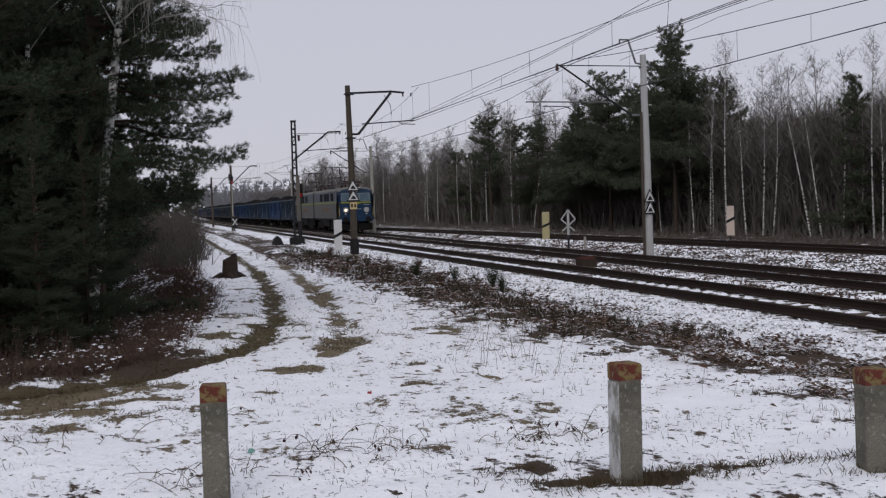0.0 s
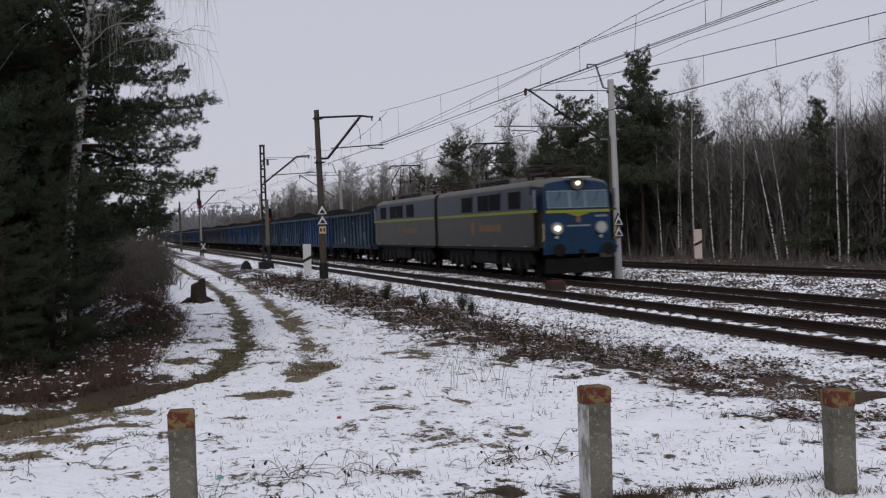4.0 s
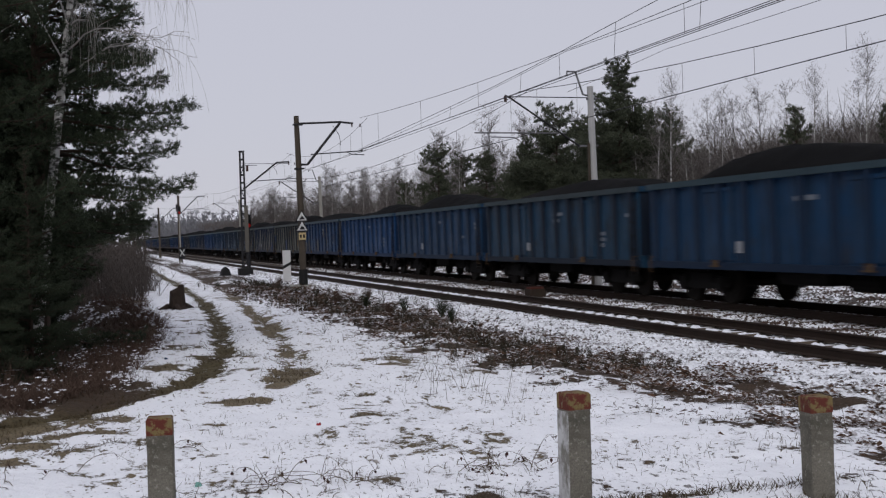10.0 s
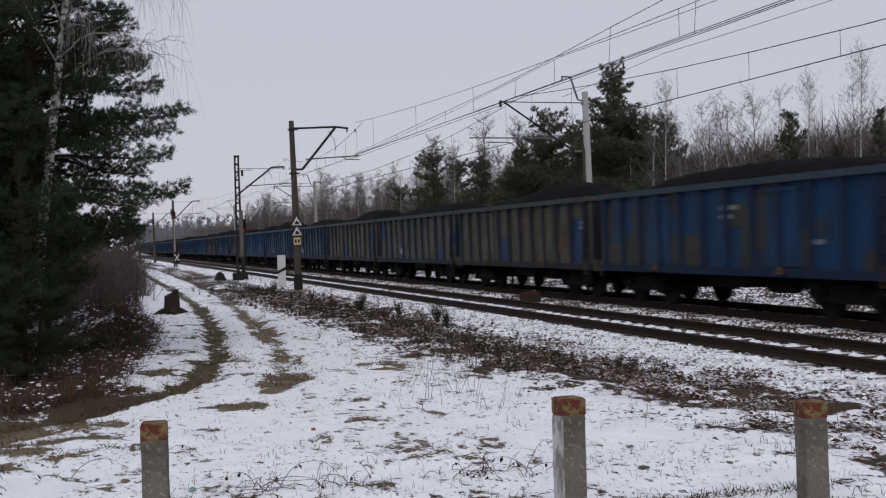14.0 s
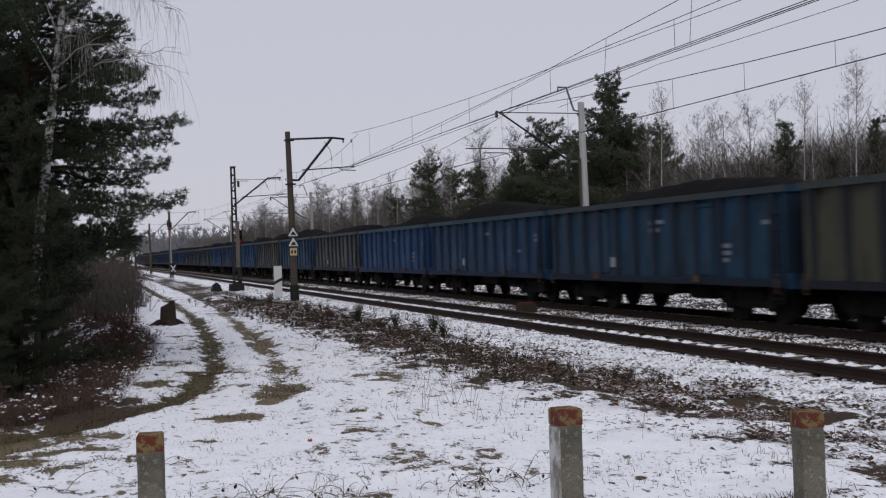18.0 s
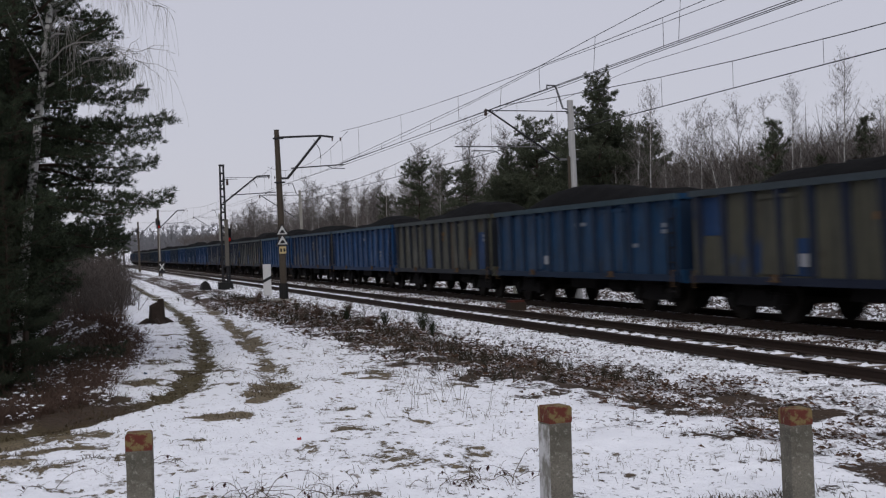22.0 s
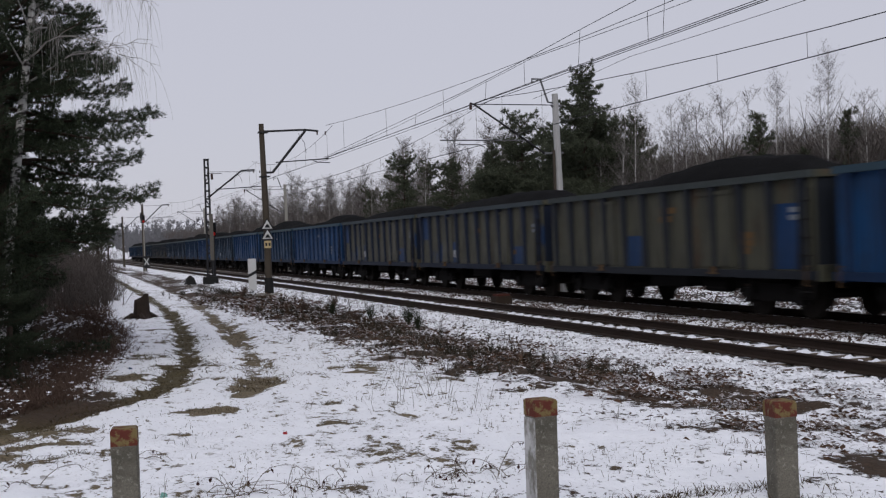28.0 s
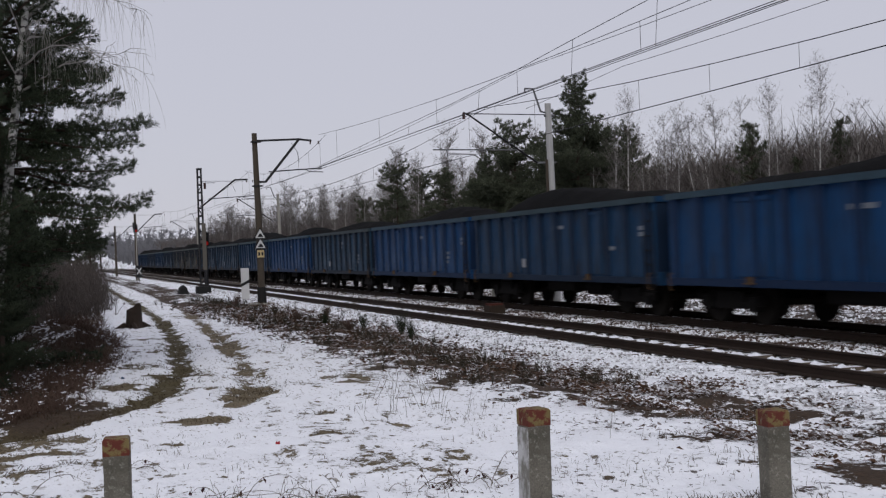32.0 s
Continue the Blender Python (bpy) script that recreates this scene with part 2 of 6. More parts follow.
M["red_lamp"] = glow("red_signal_light", (0.4, 0.015, 0.012), 0.15)
M["headlight"] = glow("warm_headlight", (1.0, 0.78, 0.55), 1.6)
M["glass"] = plain("dark_window_glass", (0.006, 0.006, 0.007), 0.75)
M["glass"].node_tree.nodes["Principled BSDF"].inputs["Specular IOR Level"].default_value = 0.06
# base colour holds the pale blue of the reflected sky
M["cab_glass"] = plain("pale_reflecting_windscreen", (0.07, 0.11, 0.145), 0.12)


# ---- mesh helpers ----
class Mesh:
    """Lists of vertices and faces, with a few solids to add to them."""

    def __init__(self):
        self.v, self.f = [], []

    def quad(self, a, b, c, d):
        n = len(self.v)
        self.v += [a, b, c, d]
        self.f.append((n, n + 1, n + 2, n + 3))

    def tri(self, a, b, c):
        n = len(self.v)
        self.v += [a, b, c]
        self.f.append((n, n + 1, n + 2))

    def box(self, x0, x1, y0, y1, z0, z1, cut=0.0):
        """A box; cut: chamfer on its upright edges."""
        if cut:
            ring = [(x0 + cut, y0), (x1 - cut, y0), (x1, y0 + cut), (x1, y1 - cut), (x1 - cut, y1), (x0 + cut, y1), (x0, y1 - cut), (x0, y0 + cut)]
        else:
            ring = [(x0, y0), (x1, y0), (x1, y1), (x0, y1)]
        self.prism([(x, y, z0) for x, y in ring], [(x, y, z1) for x, y in ring])
        return self

    def prism(self, low, high):
        n, k = len(self.v), len(low)
        self.v += [tuple(p) for p in low] + [tuple(p) for p in high]
        self.f.append(tuple(range(n + k - 1, n - 1, -1)))
        self.f.append(tuple(range(n + k, n + 2 * k)))
        for i in range(k):
            j = (i + 1) % k
            self.f.append((n + i, n + j, n + k + j, n + k + i))
        return self

    def bar(self, a, b, w, h=None):
        """A square bar from a to b."""
        a, b = Vector(a), Vector(b)
        d = (b - a).normalized()
        s = d.cross(Vector((0, 0, 1)))
        s = (s if s.length > 1e-3 else Vector((1, 0, 0))).normalized() * w / 2
        u = s.cross(d).normalized() * (h or w) / 2
        self.prism([a - s - u, a + s - u, a + s + u, a - s + u], [b - s - u, b + s - u, b + s + u, b - s + u])
        return self

    def tube(self, points, radii, sides=6, caps=True):
        n0, side = len(self.v), None
        pts = [Vector(q) for q in points]
        for i, q in enumerate(pts):
            d = (pts[min(i + 1, len(pts) - 1)] - pts[max(i - 1, 0)]).normalized()
            if side is None:
                side = d.cross(Vector((0.31, 0.2, 0.93)))
                if side.length < 0.1:
                    side = d.cross(Vector((1, 0, 0)))
            side = (side - d * side.dot(d)).normalized()
            up = d.cross(side)
            r = radii[i] if isinstance(radii, (list, tuple)) else radii
            for k in range(sides):
                a = 2 * math.pi * k / sides
                self.v.append(tuple(q + side * (r * math.cos(a)) + up * (r * math.sin(a))))
        for i in range(len(pts) - 1):
            for k in range(sides):
                a, b = n0 + i * sides + k, n0 + i * sides + (k + 1) % sides
                self.f.append((a, b, b + sides, a + sides))
        if caps:
            self.f.append(tuple(n0 + k for k in reversed(range(sides))))
            self.f.append(tuple(len(self.v) - sides + k for k in range(sides)))
        return self

    def disc(self, centre, axis, r, width, sides=16):
        c, ax = Vector(centre), Vector(axis).normalized() * width / 2
        return self.tube([c - ax, c + ax], r, sides)

    def sheet(self, xs, ys, z):
        n = len(self.v)
        self.v += [(x, y, z(x, y)) for y in ys for x in xs]
        k = len(xs)
        for j in range(len(ys) - 1):
            for i in range(k - 1):
                a = n + j * k + i
                self.f.append((a, a + 1, a + k + 1, a + k))
        return self

    def data(self, name, material, smooth=False):
        me = bpy.data.meshes.new(name)
        me.from_pydata([tuple(q) for q in self.v], [], self.f)
        for m in material if isinstance(material, (list, tuple)) else [material]:
            me.materials.append(m)
        if smooth:
            me.polygons.foreach_set("use_smooth", [True] * len(me.polygons))
        me.update()
        return me


def part(name, mesh, material, parent, label="", smooth=False, at=None):
    """One mesh object under a thing or a part. mesh: a Mesh, or the data of an earlier part."""
    ob = new(name, mesh.data(name, material, smooth) if isinstance(mesh, Mesh) else mesh)
    ob.parent = parent
    if at is not None:
        ob.matrix_basis = at if isinstance(at, Matrix) else Matrix.Translation(at)
    return tagged(ob, label)


def thing(name, label, category, at=None, group="", kind=""):
    ob = new(name)
    ob.empty_display_size = 0.2
    if at is not None:
        ob.matrix_basis = at if isinstance(at, Matrix) else Matrix.Translation(at)
    return tagged(ob, label, category, group, kind)


def solid(name, mesh, material, label, category="", kind="", at=None, smooth=False, group=""):
    """A thing that is one mesh."""
    ob = new(name, mesh.data(name, material, smooth))
    if at is not None:
        ob.matrix_basis = at if isinstance(at, Matrix) else Matrix.Translation(at)
    return tagged(ob, label, category, group, kind)


def lerp(table, x):
    """The value at x of a table of (x, value) rows."""
    return float(np.interp(x, [r[0] for r in table], [r[1] for r in table]))


def bend(a, b, x):
    """A smooth step from 0 at a to 1 at b."""
    s = min(1.0, max(0.0, (x - a) / (b - a)))
    return s * s * (3 - 2 * s)


# ---- ground and tracks ----
TRACK_1, TRACK_2 = 11.04, 15.05


def track_3(y):
    return 23.3 - 0.0495 * (y - 35.3)


# the right-hand edge of the left wood: y, x
WOOD_EDGE = [(8, -3.0), (13, -1.2), (14.5, -0.6), (15.2, -0.05), (17.9, 0.35), (24.2, 1.15), (32, 1.2), (45, 1.5), (130, 2.2)]
RUT_1 = [(-40, 10.6), (-1.9, 12.3), (-0.9, 12.9), (-0.2, 13.6), (0.65, 15.1), (1.45, 17.2), (2.0, 21.0), (2.7, 28.7), (3.25, 39), (3.65, 63), (3.9, 120)]
RUT_2 = [(2.0, 14.8), (2.2, 15.3), (2.62, 16.6), (3.0, 20.1), (3.75, 29.4), (4.95, 48), (5.4, 71), (5.8, 120)]


def near_line(line, x, y):
    best = 1e9
    for (x0, y0), (x1, y1) in zip(line, line[1:]):
        dx, dy = x1 - x0, y1 - y0
        s = min(1, max(0, ((x - x0) * dx + (y - y0) * dy) / (dx * dx + dy * dy)))
        best = min(best, math.hypot(x - x0 - s * dx, y - y0 - s * dy))
    return best


def field(x, y):
    """The height of the land with the track beds, without its fine relief."""
    near = lerp([(9, 0.12), (20, 0.0), (35, -0.12), (60, -0.16)], y)
    x3 = track_3(min(max(y, 5), 170))
    bed = lerp([(5.6, 0), (7.2, -0.20), (8.3, -0.18), (9.3, -0.185), (10.15, -0.195), (10.35, -0.225), (12.35, -0.225), (12.8, -0.23), (16.7, -0.23), (17.6, -0.45), (18.6, -0.45), (20.2, -0.25), (40, -0.3)], x)
    w = bend(5.4, 7.4, x)
    z = near * (1 - w) + bed * w
    if 2 < y < 175 and abs(x - x3) < 3:
        z = max(z, -0.23 - 0.25 * max(0, abs(x - x3) - 1.5))
    mound = ((x + 0.05 - 0.9 * bend(29, 24, y)) / 1.15) ** 2 + ((y - 28.2) / 3.9) ** 2
    if mound < 1:
        z += 0.55 * (1 - mound) ** 1.3
    far = math.hypot(x, y)
    if far > 260:
        s = bend(260, 1500, far)
        z += s * (30 + 22 * noise.noise(Vector((x * 0.0021, y * 0.0021, 3.1))) + 14 * bend(700, 2500, y))
    return z


def land(x, y):
    """The height of the ground with humps and the wheel ruts."""
    z = field(x, y)
    if -20 < x < 32 and 0 < y < 130:
        rough = 0.05 if x < 6 else 0.07 if x < 8.6 else 0.02
        z += rough * noise.noise(Vector((x * 0.9, y * 0.9, 0))) + rough * 0.8 * noise.noise(Vector((x * 3.1, y * 3.1, 5))) + rough * 0.35 * noise.noise(Vector((x * 6.3, y * 6.3, 2)))
        if x < 6.5:
            d = min(near_line(RUT_1, x, y), near_line(RUT_2, x, y))
            z -= 0.06 * (1 - bend(0.12, 0.45, d))
    return z


def graded(fine, step, ends):
    """Coordinates with an even step in the fine stretch and growing steps beyond it."""
    a = list(np.arange(fine[0], fine[1], step))
    for sign, end in ((-1, ends[0]), (1, ends[1])):
        q, s, more = (a[0] if sign < 0 else a[-1]), step, []
        while abs(q - end) > s:
            s *= 1.16
            q += sign * s
            more.append(q)
        more.append(end)
        a = more[::-1] + a if sign < 0 else a + more
    return a


# bare places in the snow: x, y, half width, half depth, weight
BARE_SPOTS = [(-0.4, 14.8, 0.7, 0.8, 0.22), (0.25, 16.1, 0.5, 1.0, 0.17), (0.7, 17.9, 0.45, 0.8, 0.12), (1.45, 13.35, 0.45, 0.5, 0.24), (2.73, 13.1, 0.32, 0.2, 0.13), (2.45, 11.4, 0.3, 0.16, 0.2), (2.55, 16.4, 0.42, 0.9, 0.17), (1.05, 11.6, 0.3, 0.12, 0.12),
              (4.2, 17.4, 0.5, 0.5, 0.1), (2.85, 6.85, 0.42, 0.3, 0.3), (2.5, 6.95, 0.25, 0.14, 0.25), (3.7, 7.0, 0.6, 0.14, 0.15), (2.4, 7.4, 0.25, 0.12, 0.14), (4.4, 6.9, 0.4, 0.16, 0.14), (1.9, 19.5, 0.7, 1.3, 0.14),
              (1.2, 21.5, 0.8, 0.5, 0.12), (5.4, 9.6, 0.5, 0.3, 0.14), (5.9, 10.6, 0.6, 0.35, 0.16), (5.6, 8.2, 0.5, 0.12, 0.13), (5.2, 13.0, 0.5, 0.3, 0.1), (-0.6, 11.6, 0.9, 0.2, 0.12), (-1.6, 11.0, 0.8, 0.15, 0.12), (0.1, 10.9, 0.6, 0.12, 0.1), (-1.2, 11.5, 0.4, 0.3, 0.11), (-0.7, 11.1, 0.4, 0.25, 0.1), (-0.9, 10.3, 0.35, 0.3, 0.11),
              (-0.25, 10.6, 0.3, 0.3, 0.1), (-0.9, 12.1, 0.6, 0.5, 0.14), (-1.4, 12.8, 0.6, 0.5, 0.16), (-0.1, 12.6, 0.5, 0.45, 0.13), (-1.1, 9.7, 0.3, 0.25, 0.09)]


def build_ground():
    xs, ys = graded((-6, 10.5), 0.11, (-2600, 3000)), graded((5, 34), 0.13, (-900, 4200))
    me = Mesh().sheet(xs, ys, land).data("ground", M["ground"], True)
    n = len(me.vertices)
    co = np.zeros(n * 3, np.float32)
    me.vertices.foreach_get("co", co)
    x, y = co.reshape(-1, 3)[:, 0].astype(float), co.reshape(-1, 3)[:, 1].astype(float)
    inside = (x > -60) & (x < 60) & (y > -10) & (y < 320)
    wob, fine = np.zeros(n), np.zeros(n)
    for i in np.nonzero(inside)[0]:
        wob[i] = noise.noise(Vector((x[i] * 0.8, y[i] * 0.8, 9))) + 0.5 * noise.noise(Vector((x[i] * 2.3, y[i] * 2.3, 4)))
        fine[i] = noise.noise(Vector((x[i] * 0.35, y[i] * 0.22, 1)))

    def step(a, b, v):
        s = np.clip((v - a) / (b - a), 0, 1)
        return s * s * (3 - 2 * s)

    def along(line):
        best = np.full(n, 1e9)
        for (x0, y0), (x1, y1) in zip(line, line[1:]):
            dx, dy = x1 - x0, y1 - y0
            s = np.clip(((x - x0) * dx + (y - y0) * dy) / (dx * dx + dy * dy), 0, 1)
            best = np.minimum(best, np.hypot(x - x0 - s * dx, y - y0 - s * dy))
        return best

    d1, d2 = along(RUT_1) + 0.16 * wob, along(RUT_2) + 0.3 * wob
    near = inside & (x < 7)
    bare = np.where(near, np.maximum((0.17 + 0.05 * (y < 14.5) + 0.08 * wob) * (1 - step(0.04, 0.4 + 0.3 * (y < 16.5), d1)), (0.15 + 0.1 * wob) * (1 - step(0.08, 0.4, d2))), 0.0)
    edge = np.interp(y, [r[0] for r in WOOD_EDGE], [r[1] + 0.05 for r in WOOD_EDGE])
    under = np.where(near, step(0.5, -0.7, x - edge + 0.5 * wob), 0)
    bare = np.maximum(bare, (0.16 + 0.05 * (y < 18)) * under + 0.13 * under * wob)
    rr = np.random.RandomState(4)
    spots = BARE_SPOTS + [(rr.uniform(-4, 7), rr.uniform(8, 34), rr.uniform(0.12, 0.4), rr.uniform(0.15, 0.6), rr.uniform(0.03, 0.1)) for _ in range(110)]
    spots = [q for q in spots if not (q in spots[-110:] and 1.8 < q[0] < 5.2 and q[1] < 13)]
    for cx, cy, w, h, k in spots:
        r = np.hypot((x - cx) / w, (y - cy) / h) + 0.35 * wob
        bare = np.maximum(bare, np.where(near, k * (1 - step(0.5, 1.1, r)), 0))
    bare += np.where(near, 0.03 * step(0.0, 0.5, fine) - 0.025 - 0.055 * step(1.4, 2.2, x) * step(14, 12.5, y), 0)
    band = np.where(inside, step(4.7 + 0.5 * (y < 15), 6.0, x + 0.9 * wob) * (1 - step(7.5 + 0.4 * (y < 14), 8.5 + 0.5 * (y < 14), x + 0.5 * wob)), 0)
    bare = np.maximum(bare, band * (0.095 - 0.06 * (y < 11.5) + 0.15 * wob))
    scrub = np.maximum(under, np.where(inside, step(4.4, 5.2, x + 0.5 * wob) * (1 - step(8.8, 9.6, x)), 0))
    scrub = np.maximum(scrub, np.where(near, np.maximum(step(8.6, 7.8, y), step(1.0, 0.3, x) * step(13.2, 14.2, y) * step(19, 17, y)), 0))
    right = inside & (x > 8.3)
    ballast = np.where(right, step(8.4, 9.2, x) * (1 - step(25, 27, x)), 0)
    bed = np.interp(x, [9.0, 10.1, 10.35, 11.8, 12.4, 13.2, 16.8, 18, 21, 24.5, 26.5, 31, 33, 60], [-0.03, 0.0, 0.17, 0.22, 0.13, 0.17, 0.17, 0.13, 0.10, 0.11, 0.13, 0.15, 0.2, 0.25])
    bare = np.where(right, np.maximum(bare, bed), bare)
    scrub = np.where(right, np.maximum(scrub, step(25, 27, x)), scrub)
    for name, values in (("bare", bare), ("scrub", scrub), ("ballast", ballast), ("olive", np.where(near, 1 - step(0.25, 0.75, d1), 0))):
        me.attributes.new(name, "FLOAT", "POINT").data.foreach_set("value", values.astype(np.float32))
    tagged(new("ground", me), "patchy snow over trampled grass and sandy soil", "ground", kind="structure")


build_ground()

RAIL = [(-0.07, -0.17), (0.07, -0.17), (0.07, -0.15), (0.012, -0.13), (0.012, -0.045), (0.036, -0.03), (0.036, -0.004), (0.028, 0.0),
        (-0.028, 0.0), (-0.036, -0.004), (-0.036, -0.03), (-0.012, -0.045), (-0.012, -0.13), (-0.07, -0.15)]


def snow_lumps(centre, y0, y1, rng):
    """Lumps of snow that lie on the sleepers, between and outside the rails."""
    m, y = Mesh(), y0 + 0.3
    while y < y1:
        for x0, x1, h, odds in ((-0.6, -0.3, rng.uniform(0.03, 0.06), 0.9), (-0.14, 0.1, rng.uniform(0.03, 0.055), 0.75), (0.2, 0.55, rng.uniform(0.045, 0.07), 0.97), (-1.30, -0.84, rng.uniform(0.02, 0.05), 0.7), (0.84, 1.28, rng.uniform(0.0, 0.02), 0.4)):
            if rng.random() > odds:
                continue
            x0, x1, n = x0 + rng.uniform(-0.02, 0.2) * (x1 - x0), x1 - rng.uniform(-0.02, 0.2) * (x1 - x0), len(m.v)
            w = rng.uniform(0.075, 0.105)
            for j in range(5):
                v = j / 2 - 1
                for i in range(8):
                    u = i / 3.5 - 1
                    lift = max(0, 1 - u ** 4) * max(0, 1 - v * v)
                    m.v.append((centre(y) + x0 + (x1 - x0) * i / 7, y + w * v * (1 + 0.15 * math.sin(5 * u + y)), -0.215 + (h + 0.035) * lift * (0.75 + 0.45 * noise.noise(Vector((u * 1.7, v * 1.2, y * 3))))))
            for j in range(4):
                for i in range(7):
                    a = n + j * 8 + i
                    m.f.append((a, a + 1, a + 9, a + 8))
        y += 0.6
    return m


def build_track(label, centre, y0, y1, parts_to, snow_to=0):
    """A track: two rails, the near sleepers as parts, the far ones joined."""
    track = thing("railway_track", label, "railway track", kind="structure")
    ys = [y0, y1]
    for side in (-0.7525, 0.7525):
        rail = Mesh().prism([(centre(y0) + side + x, y0, z) for x, z in RAIL], [(centre(y1) + side + x, y1, z) for x, z in RAIL])
        me = rail.data("rail", [M["rail"], M["rail_top"]])
        for f in me.polygons:
            if f.center.z > -0.002:
                f.material_index = 1
        part("rail", me, None, track)
    sleeper = Mesh()
    sleeper.prism([(-1.28, -0.14, -0.36), (1.28, -0.14, -0.36), (1.28, 0.14, -0.36), (-1.28, 0.14, -0.36)],
                  [(-1.26, -0.1, -0.18), (1.26, -0.1, -0.18), (1.26, 0.1, -0.18), (-1.26, 0.1, -0.18)])
    shared, rest, y = sleeper.data("sleeper", M["sleeper"]), Mesh(), y0 + 0.3
    rng = random.Random(int(y1) + int(centre(0) * 10))
    while y < y1:
        c = centre(y) + rng.uniform(-0.03, 0.03)
        if y < parts_to:
            part("sleeper", shared, None, track, at=pose(c, y, rng.uniform(-0.025, 0.005), rz=rng.uniform(-1, 1)))
        elif y < 260:
            n = len(rest.v)
            rest.v += [(c + q[0], y + q[1], q[2]) for q in sleeper.v]
            rest.f += [tuple(n + k for k in f) for f in sleeper.f]
        y += 0.6
    if snow_to:
        tagged(part("snow_cover", snow_lumps(centre, y0, snow_to, rng), M["snow"], track, "lumps of snow on the sleepers", True), kind="stuff")
    if rest.f:
        tagged(part("far_sleepers", rest, M["sleeper"], track), kind="stuff")
    return track


build_track("rusty railway track on snowy concrete sleepers", lambda y: TRACK_1, 2, 900, 85, 110)
build_track("dark railway track on stony ballast under the train", lambda y: TRACK_2, 2, 900, 70)
build_track("rusty side track on a low snowy ballast bank", track_3, 6, 172, 80)


def build_ballast():
    """Loose stones on the track beds and shoulders, one joined mesh."""
    rng = random.Random(5)
    shapes = []
    for _ in range(6):
        pts = []
        for a in range(5):
            r = rng.uniform(0.7, 1.1)
            pts.append((r * math.cos(a * 1.257), r * math.sin(a * 1.257), rng.uniform(-0.2, 0.25)))
        shapes.append(pts + [(rng.uniform(-0.3, 0.3), rng.uniform(-0.3, 0.3), rng.uniform(0.5, 0.8))])
    snowy_mesh, dark_mesh = Mesh(), Mesh()

    def stone(mesh, x, y, z, r):
        s, a = rng.choice(shapes), rng.uniform(0, 6.28)
        c, d, n = math.cos(a) * r, math.sin(a) * r, len(mesh.v)
        mesh.v.extend((x + px * c - py * d, y + px * d + py * c, z + pz * r) for px, py, pz in s)
        mesh.f.extend((n + k, n + (k + 1) % 5, n + 5) for k in range(5))

    for _ in range(10000):
        y, x = 8 + 70 * rng.random() ** 1.9, rng.uniform(8.4, 12.3)
        if 10.0 < x < 12.0 and rng.random() < 0.6:
            continue
        stone(snowy_mesh, x, y, land(x, y) + 0.002, rng.uniform(0.022, 0.05) * (1 + y / 90))
    for _ in range(36000):
        y, x = 8 + 75 * rng.random() ** 1.8, rng.uniform(12.1, 17.6)
        stone(dark_mesh, x, y, land(x, y) + 0.012, rng.uniform(0.03, 0.065) * (1 + y / 90))
    for _ in range(24000):
        y = 18 + 80 * rng.random() ** 1.4
        x = rng.uniform(17.4, track_3(y) + 2.4)
        stone(dark_mesh, x, y, land(x, y) + 0.01, rng.uniform(0.03, 0.07) * (1 + y / 90))
    solid("snowy_ballast", snowy_mesh, M["stone"], "snow-covered ballast stones along the near track", "ballast", "stuff")
    solid("ballast_stones", dark_mesh, M["stone_dark"], "loose brown ballast stones dusted with snow", "ballast", "stuff")


build_ballast()


# ---- the coal train ----
PITCH = 13.44


def rear_of_engine(t):
    """Where the engine's rear coupling is along the line at t seconds."""
    return 117.3 - 13.034 * t + 0.00806 * t * t + 0.00023 * t ** 3


def coal_heap(seed, half):
    rng = random.Random(seed)
    peaks = [(rng.uniform(-half * 0.45, half * 0.45), rng.uniform(2.0, 3.4), rng.uniform(0.08, 0.24)) for _ in range(2)]
    xs, ys = [i * 0.2 - 1.36 for i in range(14)] + [1.36], list(np.linspace(-half, half, 44))

    def z(x, y):
        edge = min(1, (half - abs(y)) / 2.3) * min(1, (1.37 - abs(x)) / 0.9)
        h = 0.44 + sum(p * math.exp(-((y - c) / w) ** 2) for c, w, p in peaks)
        return 2.72 + h * max(0, edge) ** 0.75 + 0.05 * noise.noise(Vector((x * 2.5, y * 2.5, seed))) + 0.03 * noise.noise(Vector((x * 7, y * 7, seed)))

    return Mesh().sheet(xs, ys, z)


def wheelset_mesh(r=0.46):
    m = Mesh()
    for s in (-1, 1):
        m.disc((s * 0.755, 0, 0), (1, 0, 0), r, 0.11, 20)
        m.disc((s * 0.69, 0, 0), (1, 0, 0), r + 0.03, 0.03, 20)
        m.disc((s * 0.83, 0, 0), (1, 0, 0), 0.12, 0.1, 10)
    m.disc((0, 0, 0), (1, 0, 0), 0.08, 1.4, 8)
    return m


SHARED = {}


